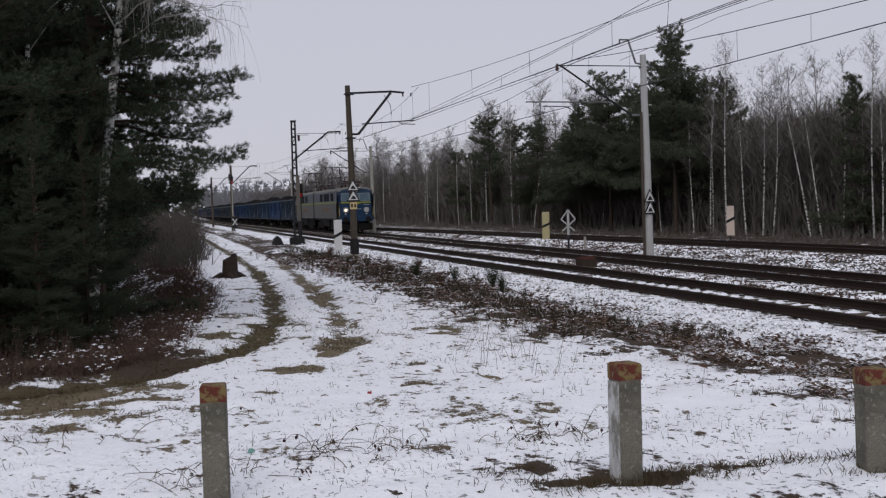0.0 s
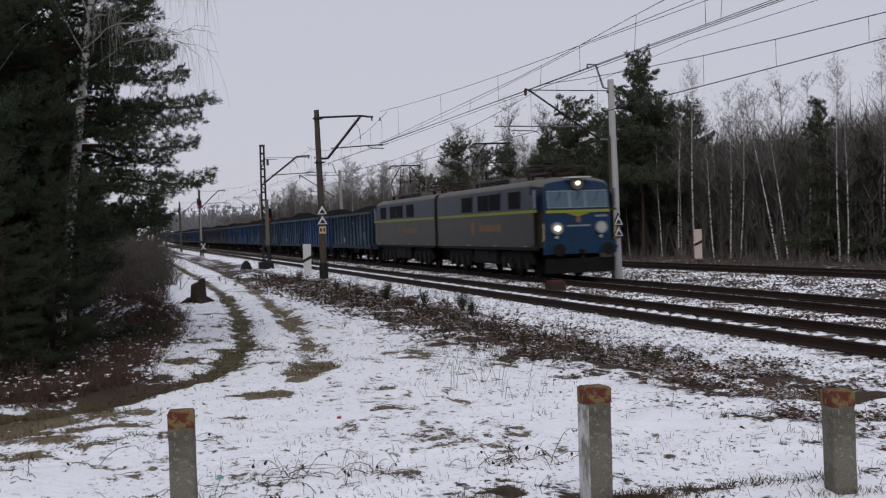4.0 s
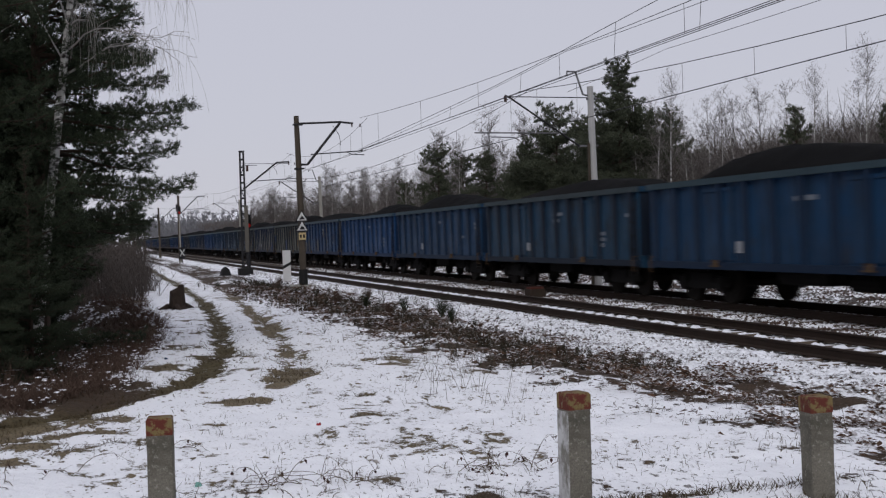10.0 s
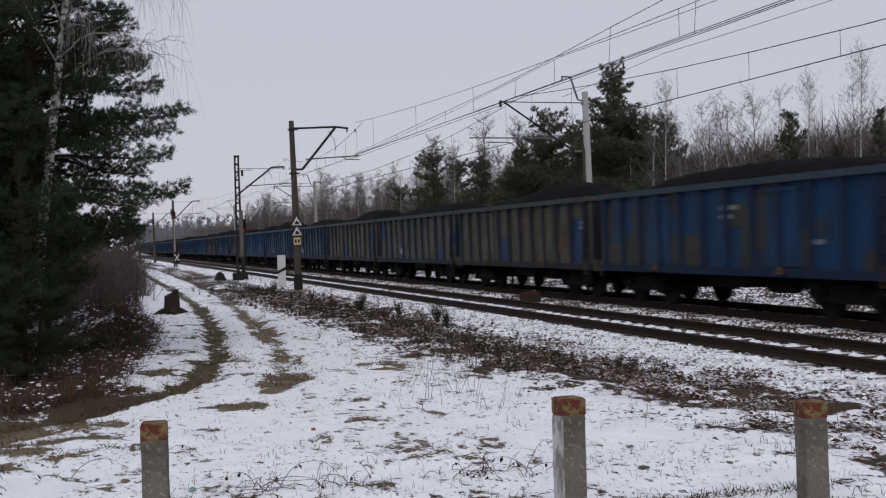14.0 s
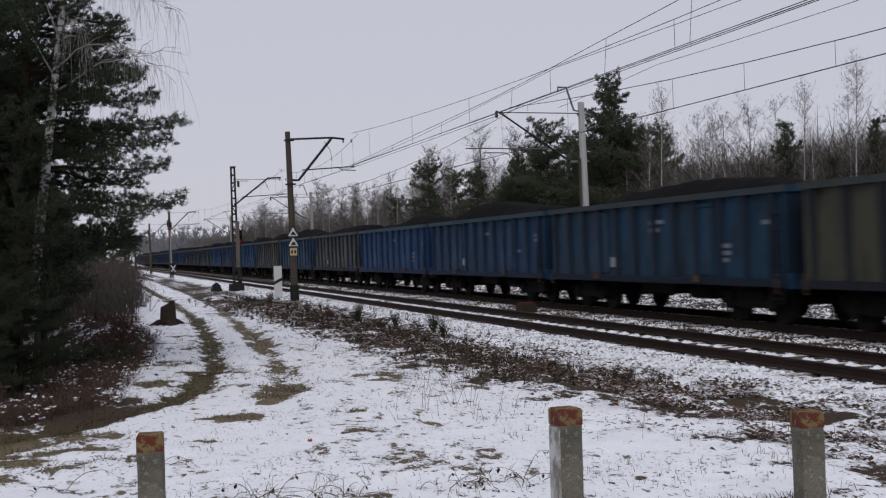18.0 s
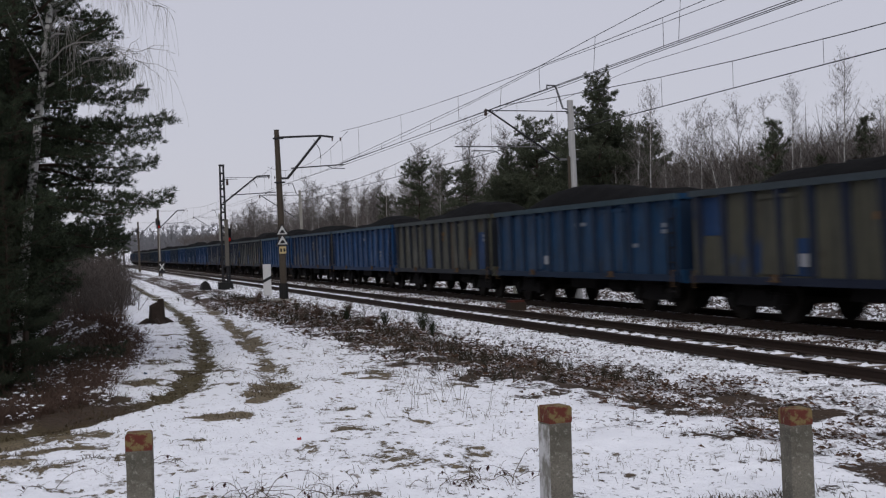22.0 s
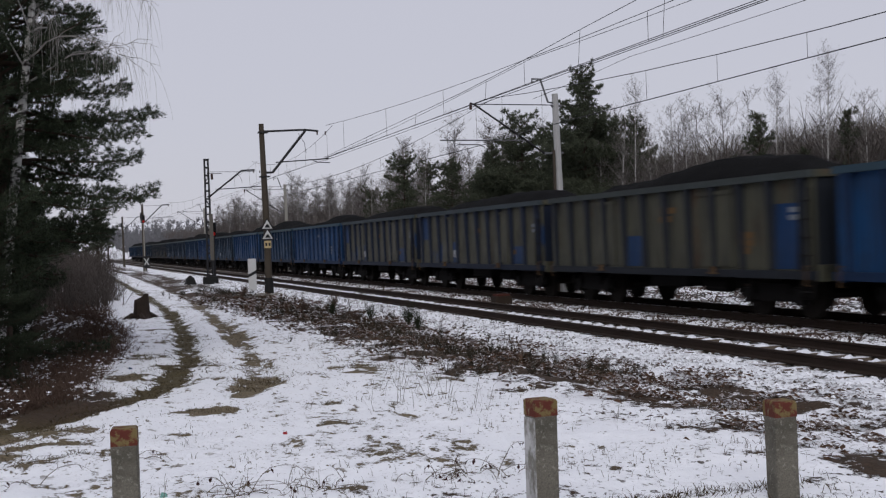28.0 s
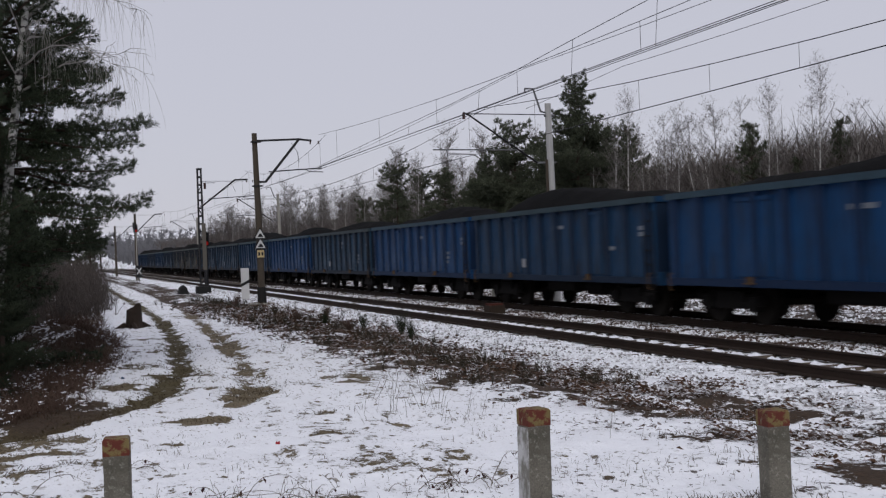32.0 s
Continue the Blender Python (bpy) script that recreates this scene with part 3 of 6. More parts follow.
def build_bogie(parent, y, base, radius, label=""):
    """A bogie with two wheelsets, under a vehicle."""
    if "bogie" not in SHARED:
        f = Mesh()
        for s in (-1, 1):
            x = s * 1.02
            f.prism([(x - 0.06, -1.25, 0.42), (x + 0.06, -1.25, 0.42), (x + 0.06, -1.25, 0.62), (x - 0.06, -1.25, 0.62)],
                    [(x - 0.06, -0.5, 0.34), (x + 0.06, -0.5, 0.34), (x + 0.06, -0.5, 0.66), (x - 0.06, -0.5, 0.66)])
            f.box(x - 0.06, x + 0.06, -0.5, 0.5, 0.34, 0.70)
            f.prism([(x - 0.06, 0.5, 0.34), (x + 0.06, 0.5, 0.34), (x + 0.06, 0.5, 0.66), (x - 0.06, 0.5, 0.66)],
                    [(x - 0.06, 1.25, 0.42), (x + 0.06, 1.25, 0.42), (x + 0.06, 1.25, 0.62), (x - 0.06, 1.25, 0.62)])
            for k in (-0.9, 0.9):
                f.box(x - 0.12, x + 0.12, k - 0.16, k + 0.16, 0.3, 0.6, 0.03)
                f.tube([(x + s * 0.1, k - 0.24, 0.5), (x + s * 0.1, k - 0.24, 0.72)], 0.07, 8)
                f.tube([(x + s * 0.1, k + 0.24, 0.5), (x + s * 0.1, k + 0.24, 0.72)], 0.07, 8)
        f.box(-1.0, 1.0, -0.2, 0.2, 0.5, 0.8)
        SHARED["bogie"] = f.data("bogie", M["underframe"])
        SHARED["wheelset"] = wheelset_mesh().data("wheelset", M["wheel"])
    b = part("bogie", SHARED["bogie"], None, parent, at=pose(0, y, 0))
    for k in (-base / 2, base / 2):
        part("wheelset", SHARED["wheelset"], None, b, at=pose(0, k, radius))
    return b


def build_buffers(parent, ends):
    if "buffer" not in SHARED:
        SHARED["buffer"] = Mesh().tube([(0, 0, 0), (0, 0.28, 0)], 0.09, 10).tube([(0, 0.28, 0), (0, 0.33, 0)], [0.2, 0.22], 14).data("buffer", M["underframe"])
        SHARED["coupling"] = Mesh().bar((0, 0, 0), (0, 0.34, -0.06), 0.1).bar((0, 0.2, -0.05), (0, 0.26, -0.42), 0.07).data("coupling", M["underframe"])
    for y, turn in ends:
        for x in (-0.875, 0.875):
            part("buffer", SHARED["buffer"], None, parent, at=pose(x, y, 1.0, rz=turn))
        part("coupling", SHARED["coupling"], None, parent, at=pose(0, y, 0.98, rz=turn))


def build_wagon(paint, label, seed):
    """An open coal wagon, 13.4 m over its buffers, heaped with coal."""
    rng = random.Random(seed)
    w = thing("coal_wagon", label, "freight wagon", group="wagons of the coal train")
    half, p = PITCH / 2 - 0.36, M[paint]
    walls = "wall" + paint
    if walls not in SHARED:
        SHARED[walls] = [
            Mesh().box(1.36, 1.40, -half, half, 0.98, 2.86).data("side_wall", p),
            Mesh().box(-1.40, -1.36, -half, half, 0.98, 2.86).data("side_wall", p),
            # end walls share the rib colour, which carries the shade between wagons
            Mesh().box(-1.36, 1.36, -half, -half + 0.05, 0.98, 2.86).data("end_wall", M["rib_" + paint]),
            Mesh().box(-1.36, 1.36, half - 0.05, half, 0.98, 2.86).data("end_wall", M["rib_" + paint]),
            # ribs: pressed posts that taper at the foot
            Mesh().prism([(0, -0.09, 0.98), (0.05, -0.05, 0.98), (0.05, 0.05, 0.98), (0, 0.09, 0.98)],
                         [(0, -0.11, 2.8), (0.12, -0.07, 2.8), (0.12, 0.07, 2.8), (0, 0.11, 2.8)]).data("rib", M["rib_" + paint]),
            Mesh().box(-0.035, 0.12, -half - 0.02, half + 0.02, 2.80, 2.94, 0.02).data("top_rim", M["rim_" + paint]),
            Mesh().box(-1.4, 1.4, -0.05, 0.06, 2.80, 2.94, 0.02).data("end_rim", p),
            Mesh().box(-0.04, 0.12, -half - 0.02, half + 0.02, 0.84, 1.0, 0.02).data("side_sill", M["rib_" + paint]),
            Mesh().box(-1.38, 1.38, -0.06, 0.1, 0.80, 1.12, 0.02).data("head_stock", p),
            Mesh().box(0, 0.03, -0.62, 0.62, 1.06, 2.62).data("door_leaf", p),
            Mesh().box(0, 0.06, -0.66, 0.66, 2.62, 2.70).data("door_header", p),
        ]
    if "marks" not in SHARED:
        SHARED["marks"] = [Mesh().box(0, 0.004, -0.4 * a, 0.4 * a, -0.05, 0.05).data("lettering_bar", M["faded_white"]) for a in (1.0, 0.7, 0.45)]
        SHARED["marks_orange"] = [Mesh().box(0, 0.004, -0.3 * a, 0.3 * a, -0.07, 0.07).data("lettering_bar", M["rust_mark"]) for a in (1.2, 1.0, 0.6)]
        SHARED["end_bar"] = Mesh().tube([(-0.42, 0.13, 0), (0.42, 0.13, 0)], 0.022, 6).tube([(-0.42, 0, 0), (-0.42, 0.13, 0)], 0.02, 5).tube([(0.42, 0, 0), (0.42, 0.13, 0)], 0.02, 5).data("end_handrail", M["handle_pale"])
        SHARED["grab"] = Mesh().tube([(0, 0, 0), (0.09, 0, 0), (0.09, 0, 0.38), (0, 0, 0.38)], 0.016, 5).data("grab_handle", M["handle_ochre"])
        SHARED["hook"] = Mesh().box(0, 0.07, -0.09, 0.09, 0, 0.16, 0.02).bar((0.05, -0.2, 0.02), (0.05, 0.2, 0.02), 0.03).data("door_latch", M["handle_ochre"])
        SHARED["plate"] = Mesh().box(0, 0.012, -0.12, 0.12, -0.13, 0.13).data("label_holder", M["label_white"])
        lad = Mesh()
        for x in (-0.2, 0.2):
            lad.bar((0.06, x, 0.5), (0.06, x, 2.6), 0.03)
        for k in range(6):
            lad.bar((0.06, -0.2, 0.6 + k * 0.35), (0.06, 0.2, 0.6 + k * 0.35), 0.025)
        SHARED["ladder"] = lad.data("ladder", M["underframe"])
        und = Mesh().box(-0.25, 0.25, -half + 0.2, half - 0.2, 0.72, 0.95).box(-1.1, 1.1, -0.9, 0.9, 0.55, 0.8)
        und.tube([(0.7, 1.2, 0.62), (0.7, 2.3, 0.62)], 0.18, 10).tube([(-0.7, -2.2, 0.62), (-0.7, -1.2, 0.62)], 0.18, 10)
        SHARED["underframe"] = und.data("underframe", M["underframe"])
        SHARED["coal"] = [coal_heap(k, half - 0.1).data("coal_load", M["coal"], True) for k in range(6)]
    s = SHARED[walls]
    for me in s[:4]:
        part(me.name.split(".")[0], me, None, w)
    n = 12
    for side in (-1, 1):
        turn = 0 if side > 0 else 180
        for i in range(n):
            y = -half + 0.35 + i * (2 * half - 0.7) / (n - 1)
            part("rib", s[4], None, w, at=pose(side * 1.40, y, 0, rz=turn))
        part("top_rim", s[5], None, w, at=pose(side * 1.40, 0, 0, rz=turn))
        part("side_sill", s[7], None, w, at=pose(side * 1.40, 0, 0, rz=turn))
        for y in (-half * 0.445, half * 0.445):
            d = part("door", s[9], None, w, at=pose(side * 1.40, y, 0, rz=turn))
            part("door_header", s[10], None, d)
    for y in (-half, half):
        turn = 180 if y < 0 else 0
        part("end_rim", s[6], None, w, at=pose(0, y, 0, rz=turn))
        part("head_stock", s[8], None, w, at=pose(0, y, 0, rz=turn))
        part("end_handrail", SHARED["end_bar"], None, w, at=pose(-0.3 if y > 0 else 0.3, y, 2.3, rz=turn))
        for x in (-0.85, 0, 0.85):
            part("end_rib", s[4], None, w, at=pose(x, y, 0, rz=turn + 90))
    if paint in ("khaki", "khaki_patched", "blue_patched"):
        for side in (-1, 1):
            for _ in range({"khaki": 2, "khaki_patched": 3, "blue_patched": 5}[paint]):
                i, tall = rng.randint(0, n - 2), rng.choice((0.55, 0.75, 0.75, 1.3))
                y = -half + 0.35 + (i + 0.5) * (2 * half - 0.7) / (n - 1)
                z0 = rng.choice((1.03, 1.03, 1.03, 1.9))
                part("repair_panel", Mesh().box(0, 0.006, -0.43, 0.43, z0, min(2.75, z0 + tall)), M["patch_grey" if paint == "blue_patched" else "patch_blue"], w, "repainted panel", at=pose(side * 1.402, y, 0, rz=0 if side > 0 else 180))
    part("underframe", SHARED["underframe"], None, w)
    part("coal_load", SHARED["coal"][seed % 6], None, w, "heaped black coal")
    for side in (-1, 1):
        turn = 0 if side > 0 else 180
        for k, (y, z, a) in enumerate(((half * 0.62, 1.72, 1), (half * 0.62, 1.56, 1), (half * 0.62, 1.4, 2), (half * 0.1, 2.35, 0), (half * 0.08, 2.15, 1), (half * 0.38, 1.45, 2), (half * 0.9, 2.2, 2), (half * 0.9, 2.05, 2))):
            if rng.random() < 0.75:
                part("lettering_bar", SHARED["marks_orange" if paint.startswith("khaki") and k < 5 else "marks"][a], None, w, at=pose(side * 1.408, -y, z, rz=turn))
        if rng.random() < 0.4:
            part("label_holder", SHARED["plate"], None, w, at=pose(side * 1.45, half * 0.3, 1.35, rz=turn))
        part("ladder", SHARED["ladder"], None, w, at=pose(side * 1.42, side * (half - 0.2), 0, rz=turn))
        for y in (-half + 0.16, half - 0.16):
            part("grab_handle", SHARED["grab"], None, w, at=pose(side * 1.44, y, 0.72, rz=turn))
        for y in (-half * 0.445, half * 0.445):
            part("door_latch", SHARED["hook"], None, w, at=pose(side * 1.52, y, 0.9, rz=turn))
    for y in (-half * 0.69, half * 0.69):
        build_bogie(w, y, 1.8, 0.46)
    build_buffers(w, ((-half - 0.05, 180), (half + 0.05, 0)))
    return w


M["label_white"] = plain("dusty_white_label", (0.30, 0.31, 0.33), 0.8, 0, 12, 0.4)
M["rust_mark"] = plain("rust_orange_lettering", (0.13, 0.078, 0.035), 0.85, 0, 9, 0.5)
M["handle_pale"] = plain("pale_handrail_paint", (0.30, 0.32, 0.34), 0.7, 0, 10, 0.4)
M["handle_ochre"] = plain("rusty_ochre_fitting", (0.085, 0.052, 0.028), 0.85, 0, 10, 0.6)
# rib colours: wall paint darkened for soot and rib shade; khaki ribs dark blue
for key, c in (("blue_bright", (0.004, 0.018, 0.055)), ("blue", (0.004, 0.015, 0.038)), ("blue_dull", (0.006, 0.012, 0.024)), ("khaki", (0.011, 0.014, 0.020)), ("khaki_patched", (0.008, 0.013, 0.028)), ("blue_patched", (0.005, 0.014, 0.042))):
    # rim paled for coal dust and for sky light on its top
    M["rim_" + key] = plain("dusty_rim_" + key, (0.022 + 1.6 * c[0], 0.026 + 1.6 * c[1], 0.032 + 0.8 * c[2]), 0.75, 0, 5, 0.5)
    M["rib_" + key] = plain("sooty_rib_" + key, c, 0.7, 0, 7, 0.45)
M["patch_blue"] = wagon_paint("blue_repair_paint", (0.007, 0.034, 0.105), (0.03, 0.025, 0.02), 0.0)
M["patch_grey"] = wagon_paint("grey_repair_paint", (0.042, 0.042, 0.036), (0.036, 0.024, 0.017), 0.02)
M["faded_white"] = plain("faded_white_lettering", (0.17, 0.19, 0.22), 0.8, 0, 10, 0.5)
PAINTS = {"B": ("blue_bright", "bright blue open wagon heaped with coal"), "b": ("blue", "blue ribbed open wagon with a heap of coal"),
          "d": ("blue_dull", "dirty dull-blue open wagon heaped with coal"), "k": ("khaki", "rusty khaki-grey open wagon heaped with coal"),
          "K": ("khaki_patched", "khaki open wagon with blue repair patches and coal"), "p": ("blue_patched", "blue and grey patchy open wagon with coal")}
ORDER = "dBbdbBpkKkdbBKbkBpBkKKBbBdBbddkkdbdbb"
WAGONS = []


def build_train():
    made = {}
    for i, c in enumerate(ORDER):
        if c not in made:
            made[c] = build_wagon(*PAINTS[c], seed=7 * len(made) + 3)
            WAGONS.append(made[c])
        else:
            WAGONS.append(copy_thing(made[c], Matrix.Identity(4)))


build_train()


# ---- the electric locomotive ----
def engine_side():
    """Dirty side paint: grey-brown grime below, blue above the stripe where windows stand."""
    k = Nodes("grimy_engine_paint", 0.46)
    k.set("Specular IOR Level", 0.3)
    c = k.coords()
    z = k.n.new("ShaderNodeSeparateXYZ")
    k.l.new(c, z.inputs[0])
    blot, runs = k.noise(1.1, 5, 0.65, c), k.noise(1.0, 4, 0.6, k.coords((1, 2.6, 0.35)))
    blue = k.mix(k.ramp(runs, (0.42, 0.0), (0.56, 1.0)), (0.004, 0.021, 0.056), (0.010, 0.0115, 0.0125))
    grime = k.mix(blot, (0.009, 0.009, 0.007), (0.026, 0.025, 0.018))
    k.set("Base Color", k.mix(k.ramp(k.math("MULTIPLY", z.outputs[2], 0.25), (0.583, 0.0), (0.587, 1.0)), grime, blue))
    k.bump(k.noise(25, 3, 0.6, c), 0.1, 0.01)
    return k.m


M["engine_side"] = engine_side()
M["running_gear"] = plain("dusty_running_gear", (0.010, 0.009, 0.008), 0.95, 0, 9, 0.5)
M["engine_blue"] = plain("engine_blue_paint", (0.006, 0.024, 0.058), 0.5, 0, 3, 0.6)
M["engine_grey"] = plain("engine_pale_grey_paint", (0.16, 0.18, 0.19), 0.6, 0, 6, 0.25)
M["lamp_glass"] = plain("pale_lamp_glass", (0.34, 0.34, 0.33), 0.25, 0, 10, 0.2)
M["engine_roof"] = plain("sooty_grey_roof", (0.12, 0.117, 0.108), 0.8, 0, 5, 0.4)
M["engine_stripe"] = plain("yellow_green_stripe", (0.19, 0.21, 0.025), 0.6, 0, 8, 0.2)
M["orange_faded"] = plain("faded_orange_lettering", (0.15, 0.09, 0.05), 0.7, 0, 6, 0.3)
M["insulator_red"] = plain("dark_red_insulator", (0.032, 0.008, 0.008), 0.6, 0, 6, 0.3)


def body_ring(y, hw, z_low=1.08, gutter=3.2, top=3.5, lean=0.0):
    """A cross-section of the body, from the left sill over the roof to the right sill."""
    pts = [(-hw, z_low), (-hw, 2.3), (-hw + 0.02, gutter)]
    for k in range(1, 8):
        a = math.pi * k / 8
        pts.append((-math.cos(a) * (hw - 0.02), gutter + (top - gutter) * math.sin(a) ** 0.8))
    pts += [(hw - 0.02, gutter), (hw, 2.3), (hw, z_low)]
    return [(x, y + lean * max(0, z - 2.3), z) for x, z in pts]


def build_section(engine, y_rear, y_front, cab):
    """One half of the locomotive. cab: +1 where the cab is at its rear, -1 at its front."""
    stops = []
    span = [y_rear, y_rear - 0.05] + list(np.linspace(y_rear - 0.8, y_front + 0.8, 8)) + [y_front + 0.05, y_front]
    for y in span:
        d = min(abs(y - (y_rear if cab > 0 else y_front)), 0.8)
        s = d / 0.8
        hw = 1.16 + 0.29 * s ** 0.6
        stops.append(body_ring(y, hw if d < 0.8 else 1.45, gutter=3.12 + 0.08 * s, top=3.32 + 0.18 * s ** 0.5, lean=-0.16 * cab * (1 - s)))
    m, k = Mesh(), len(stops[0])
    for ring in stops:
        m.v += ring
    for j in range(len(stops) - 1):
        for i in range(k - 1):
            a = j * k + i
            m.f.append((a, a + k, a + k + 1, a + 1))
    m.f.append(tuple(range(k)))
    m.f.append(tuple(reversed(range((len(stops) - 1) * k, len(stops) * k))))
    me = m.data("body", [M["engine_side"], M["engine_roof"], M["engine_blue"], M["engine_grey"]])
    for f in me.polygons:
        n = f.normal
        end = (f.center.y > y_rear - 0.2) if cab > 0 else (f.center.y < y_front + 0.2)
        f.material_index = 2 if end else 1 if f.center.z > 3.17 else 0
        f.use_smooth = f.center.z > 3.17
    body = part("body", me, None, engine, "grimy grey-blue body section")
    cy = y_rear if cab > 0 else y_front
    out = cab
    # cab front: the grey window band, three windscreens, stripe and lamps
    def front(name, x0, x1, z0, z1, proud, mat, label=""):
        ym = lambda z: cy - 0.16 * cab * max(0, z - 2.3)
        q = Mesh()
        low = [(x0, ym(z0) + out * 0.004, z0), (x1, ym(z0) + out * 0.004, z0), (x1, ym(z1) + out * 0.004, z1), (x0, ym(z1) + out * 0.004, z1)]
        q.prism(low, [(x, y + out * proud, z) for x, y, z in low])
        return part(name, q, mat, engine, label)

    front("window_band", -1.12, 1.12, 2.36, 3.06, 0.02, M["engine_blue"], "blue windscreen band")
    for x0, x1 in ((-1.06, -0.32), (-0.25, 0.25), (0.32, 1.06)):
        front("windscreen_frame", x0 - 0.035, x1 + 0.035, 2.405, 3.005, 0.03, M["engine_grey"], "pale rubber-edged frame")
        pane = front("windscreen", x0, x1, 2.44, 2.97, 0.036, M["cab_glass"], "windscreen that mirrors the sky")
        wx = (x0 + x1) / 2
        part("wiper", Mesh().bar((wx + 0.1, cy + out * 0.06 - 0.16 * cab * 0.68, 2.98), (wx - 0.06, cy + out * 0.06 - 0.16 * cab * 0.35, 2.65), 0.018), M["black_paint"], pane)
    front("front_stripe", -1.15, 1.15, 2.24, 2.34, 0.025, M["engine_stripe"])
    q = Mesh()
    q.tri((-0.5, cy + out * 0.02, 2.25), (0.5, cy + out * 0.02, 2.25), (0, cy + out * 0.02, 2.1))
    part("stripe_point", q, M["engine_stripe"], engine)
    for x in (-0.8, 0.8):
        lamp = part("lamp_housing", Mesh().disc((x, cy + out * 0.06, 1.72), (0, 1, 0), 0.215, 0.12, 20), M["engine_grey"], engine)
        part("headlight", Mesh().disc((x, cy + out * 0.125, 1.72), (0, 1, 0), 0.1, 0.03, 18), M["headlight"] if cab < 0 and x < 0 else M["lamp_glass"], lamp)
        part("lamp_lens", Mesh().tube([(x, cy + out * 0.115, 1.72), (x, cy + out * 0.128, 1.72)], 0.17, 20), M["lamp_glass"], lamp)
        part("marker_lamp", Mesh().disc((x, cy + out * 0.03, 1.42), (0, 1, 0), 0.06, 0.05, 12), M["lamp_glass"], engine)
    top = part("top_lamp_housing", Mesh().disc((0, cy - out * 0.1, 3.24), (0, 1, 0), 0.21, 0.3, 18), M["engine_roof"], engine)
    part("top_headlight", Mesh().disc((0, cy + out * 0.06, 3.24), (0, 1, 0), 0.08, 0.03, 18), M["headlight"] if cab < 0 else M["cab_glass"], top)
    part("roof_visor", Mesh().box(-0.42, 0.42, cy - 0.25, cy + 0.25, 3.42, 3.46), M["white_paint"], engine)
    part("number_bar", Mesh().box(-0.42, 0.42, cy + out * 0.01, cy + out * 0.03, 1.77, 1.83), M["faded_white"], engine)
    part("emblem", Mesh().disc((0, cy + out * 0.02, 2.0), (0, 1, 0), 0.1, 0.03, 10), M["orange_faded"], engine)
    part("lettering_bar", Mesh().box(0.62 if cab < 0 else -1.05, 1.05 if cab < 0 else -0.62, cy + out * 0.006, cy + out * 0.014, 2.08, 2.15), M["faded_white"], engine)
    part("buffer_beam", Mesh().box(-1.3, 1.3, min(cy, cy + out * 0.2), max(cy, cy + out * 0.2), 0.85, 1.25, 0.03), M["engine_blue"], engine, "dirty blue buffer beam")
    part("snow_plough", Mesh().prism([(-1.25, cy, 0.2), (1.25, cy, 0.2), (1.25, cy + out * 0.1, 0.7), (-1.25, cy + out * 0.1, 0.7)],
                                    [(-1.25, cy + out * 0.05, 0.2), (1.25, cy + out * 0.05, 0.2), (1.25, cy + out * 0.14, 0.7), (-1.25, cy + out * 0.14, 0.7)]), M["underframe"], engine)
    for x in (-1.3, 1.3):
        rail = Mesh().tube([(x, cy + out * 0.06, 1.3), (x, cy + out * 0.12, 1.4), (x, cy + out * 0.12, 1.9)], 0.02, 6)
        part("handrail", rail, M["cream_paint"], engine)
    # sides
    for s in (-1, 1):
        x = s * 1.45
        part("side_stripe", Mesh().box(min(x, x + s * 0.012), max(x, x + s * 0.012), y_front + 0.1, y_rear - 0.1, 2.28, 2.38), M["engine_stripe"], engine)
        part("sill", Mesh().box(min(x - s * .04, x + s * 0.02), max(x - s * .04, x + s * 0.02), y_front + 0.1, y_rear - 0.1, 1.0, 1.1), M["underframe"], engine)
        L = y_rear - y_front
        for a, b in ((0.14, 0.235), (0.315, 0.41), (0.425, 0.525), (0.595, 0.70)):
            ya, yb = (y_rear - a * L, y_rear - b * L) if cab > 0 else (y_front + a * L, y_front + b * L)
            y0, y1 = min(ya, yb), max(ya, yb)
            fr = part("window_frame", Mesh().box(min(x, x + s * 0.008), max(x, x + s * 0.008), y0 - 0.06, y1 + 0.06, 2.42, 3.10), M["engine_side"], engine)
            part("side_window", Mesh().box(min(x, x + s * 0.02), max(x, x + s * 0.02), y0, y1, 2.46, 3.06), M["glass"], fr)
        dy = cy - cab * 0.75
        part("cab_door", Mesh().box(min(x, x + s * 0.01), max(x, x + s * 0.01), dy - 0.35, dy + 0.35, 1.15, 2.9), M["engine_side"], engine)
        cw = part("cab_window_frame", Mesh().box(min(x, x + s * 0.006), max(x, x + s * 0.006), cy - cab * 0.32 - 0.14, cy - cab * 0.32 + 0.14, 2.42, 3.06), M["engine_grey"], engine)
        mid = y_rear - (9.0 if cab > 0 else 8.2)
        part("emblem", Mesh().disc((x + s * 0.004, mid + 2.75, 1.8), (1, 0, 0), 0.29, 0.012, 14), M["orange_faded"], engine)
        for k, (dy0, w) in enumerate(((-0.8, 0.5), (-0.22, 0.45), (0.3, 0.5), (0.88, 0.45), (1.4, 0.5))):
            part("lettering_bar", Mesh().box(min(x, x + s * 0.006), max(x, x + s * 0.006), mid + dy0, mid + dy0 + w, 1.66, 1.92), M["orange_faded"], engine)
        for k in range(4):
            part("step_plate", Mesh().box(min(x, x + s * 0.03), max(x, x + s * 0.03), y_front + 1.2 + k * (L - 2.6) / 3, y_front + 1.45 + k * (L - 2.6) / 3, 1.12, 1.145), M["light_concrete"], engine)
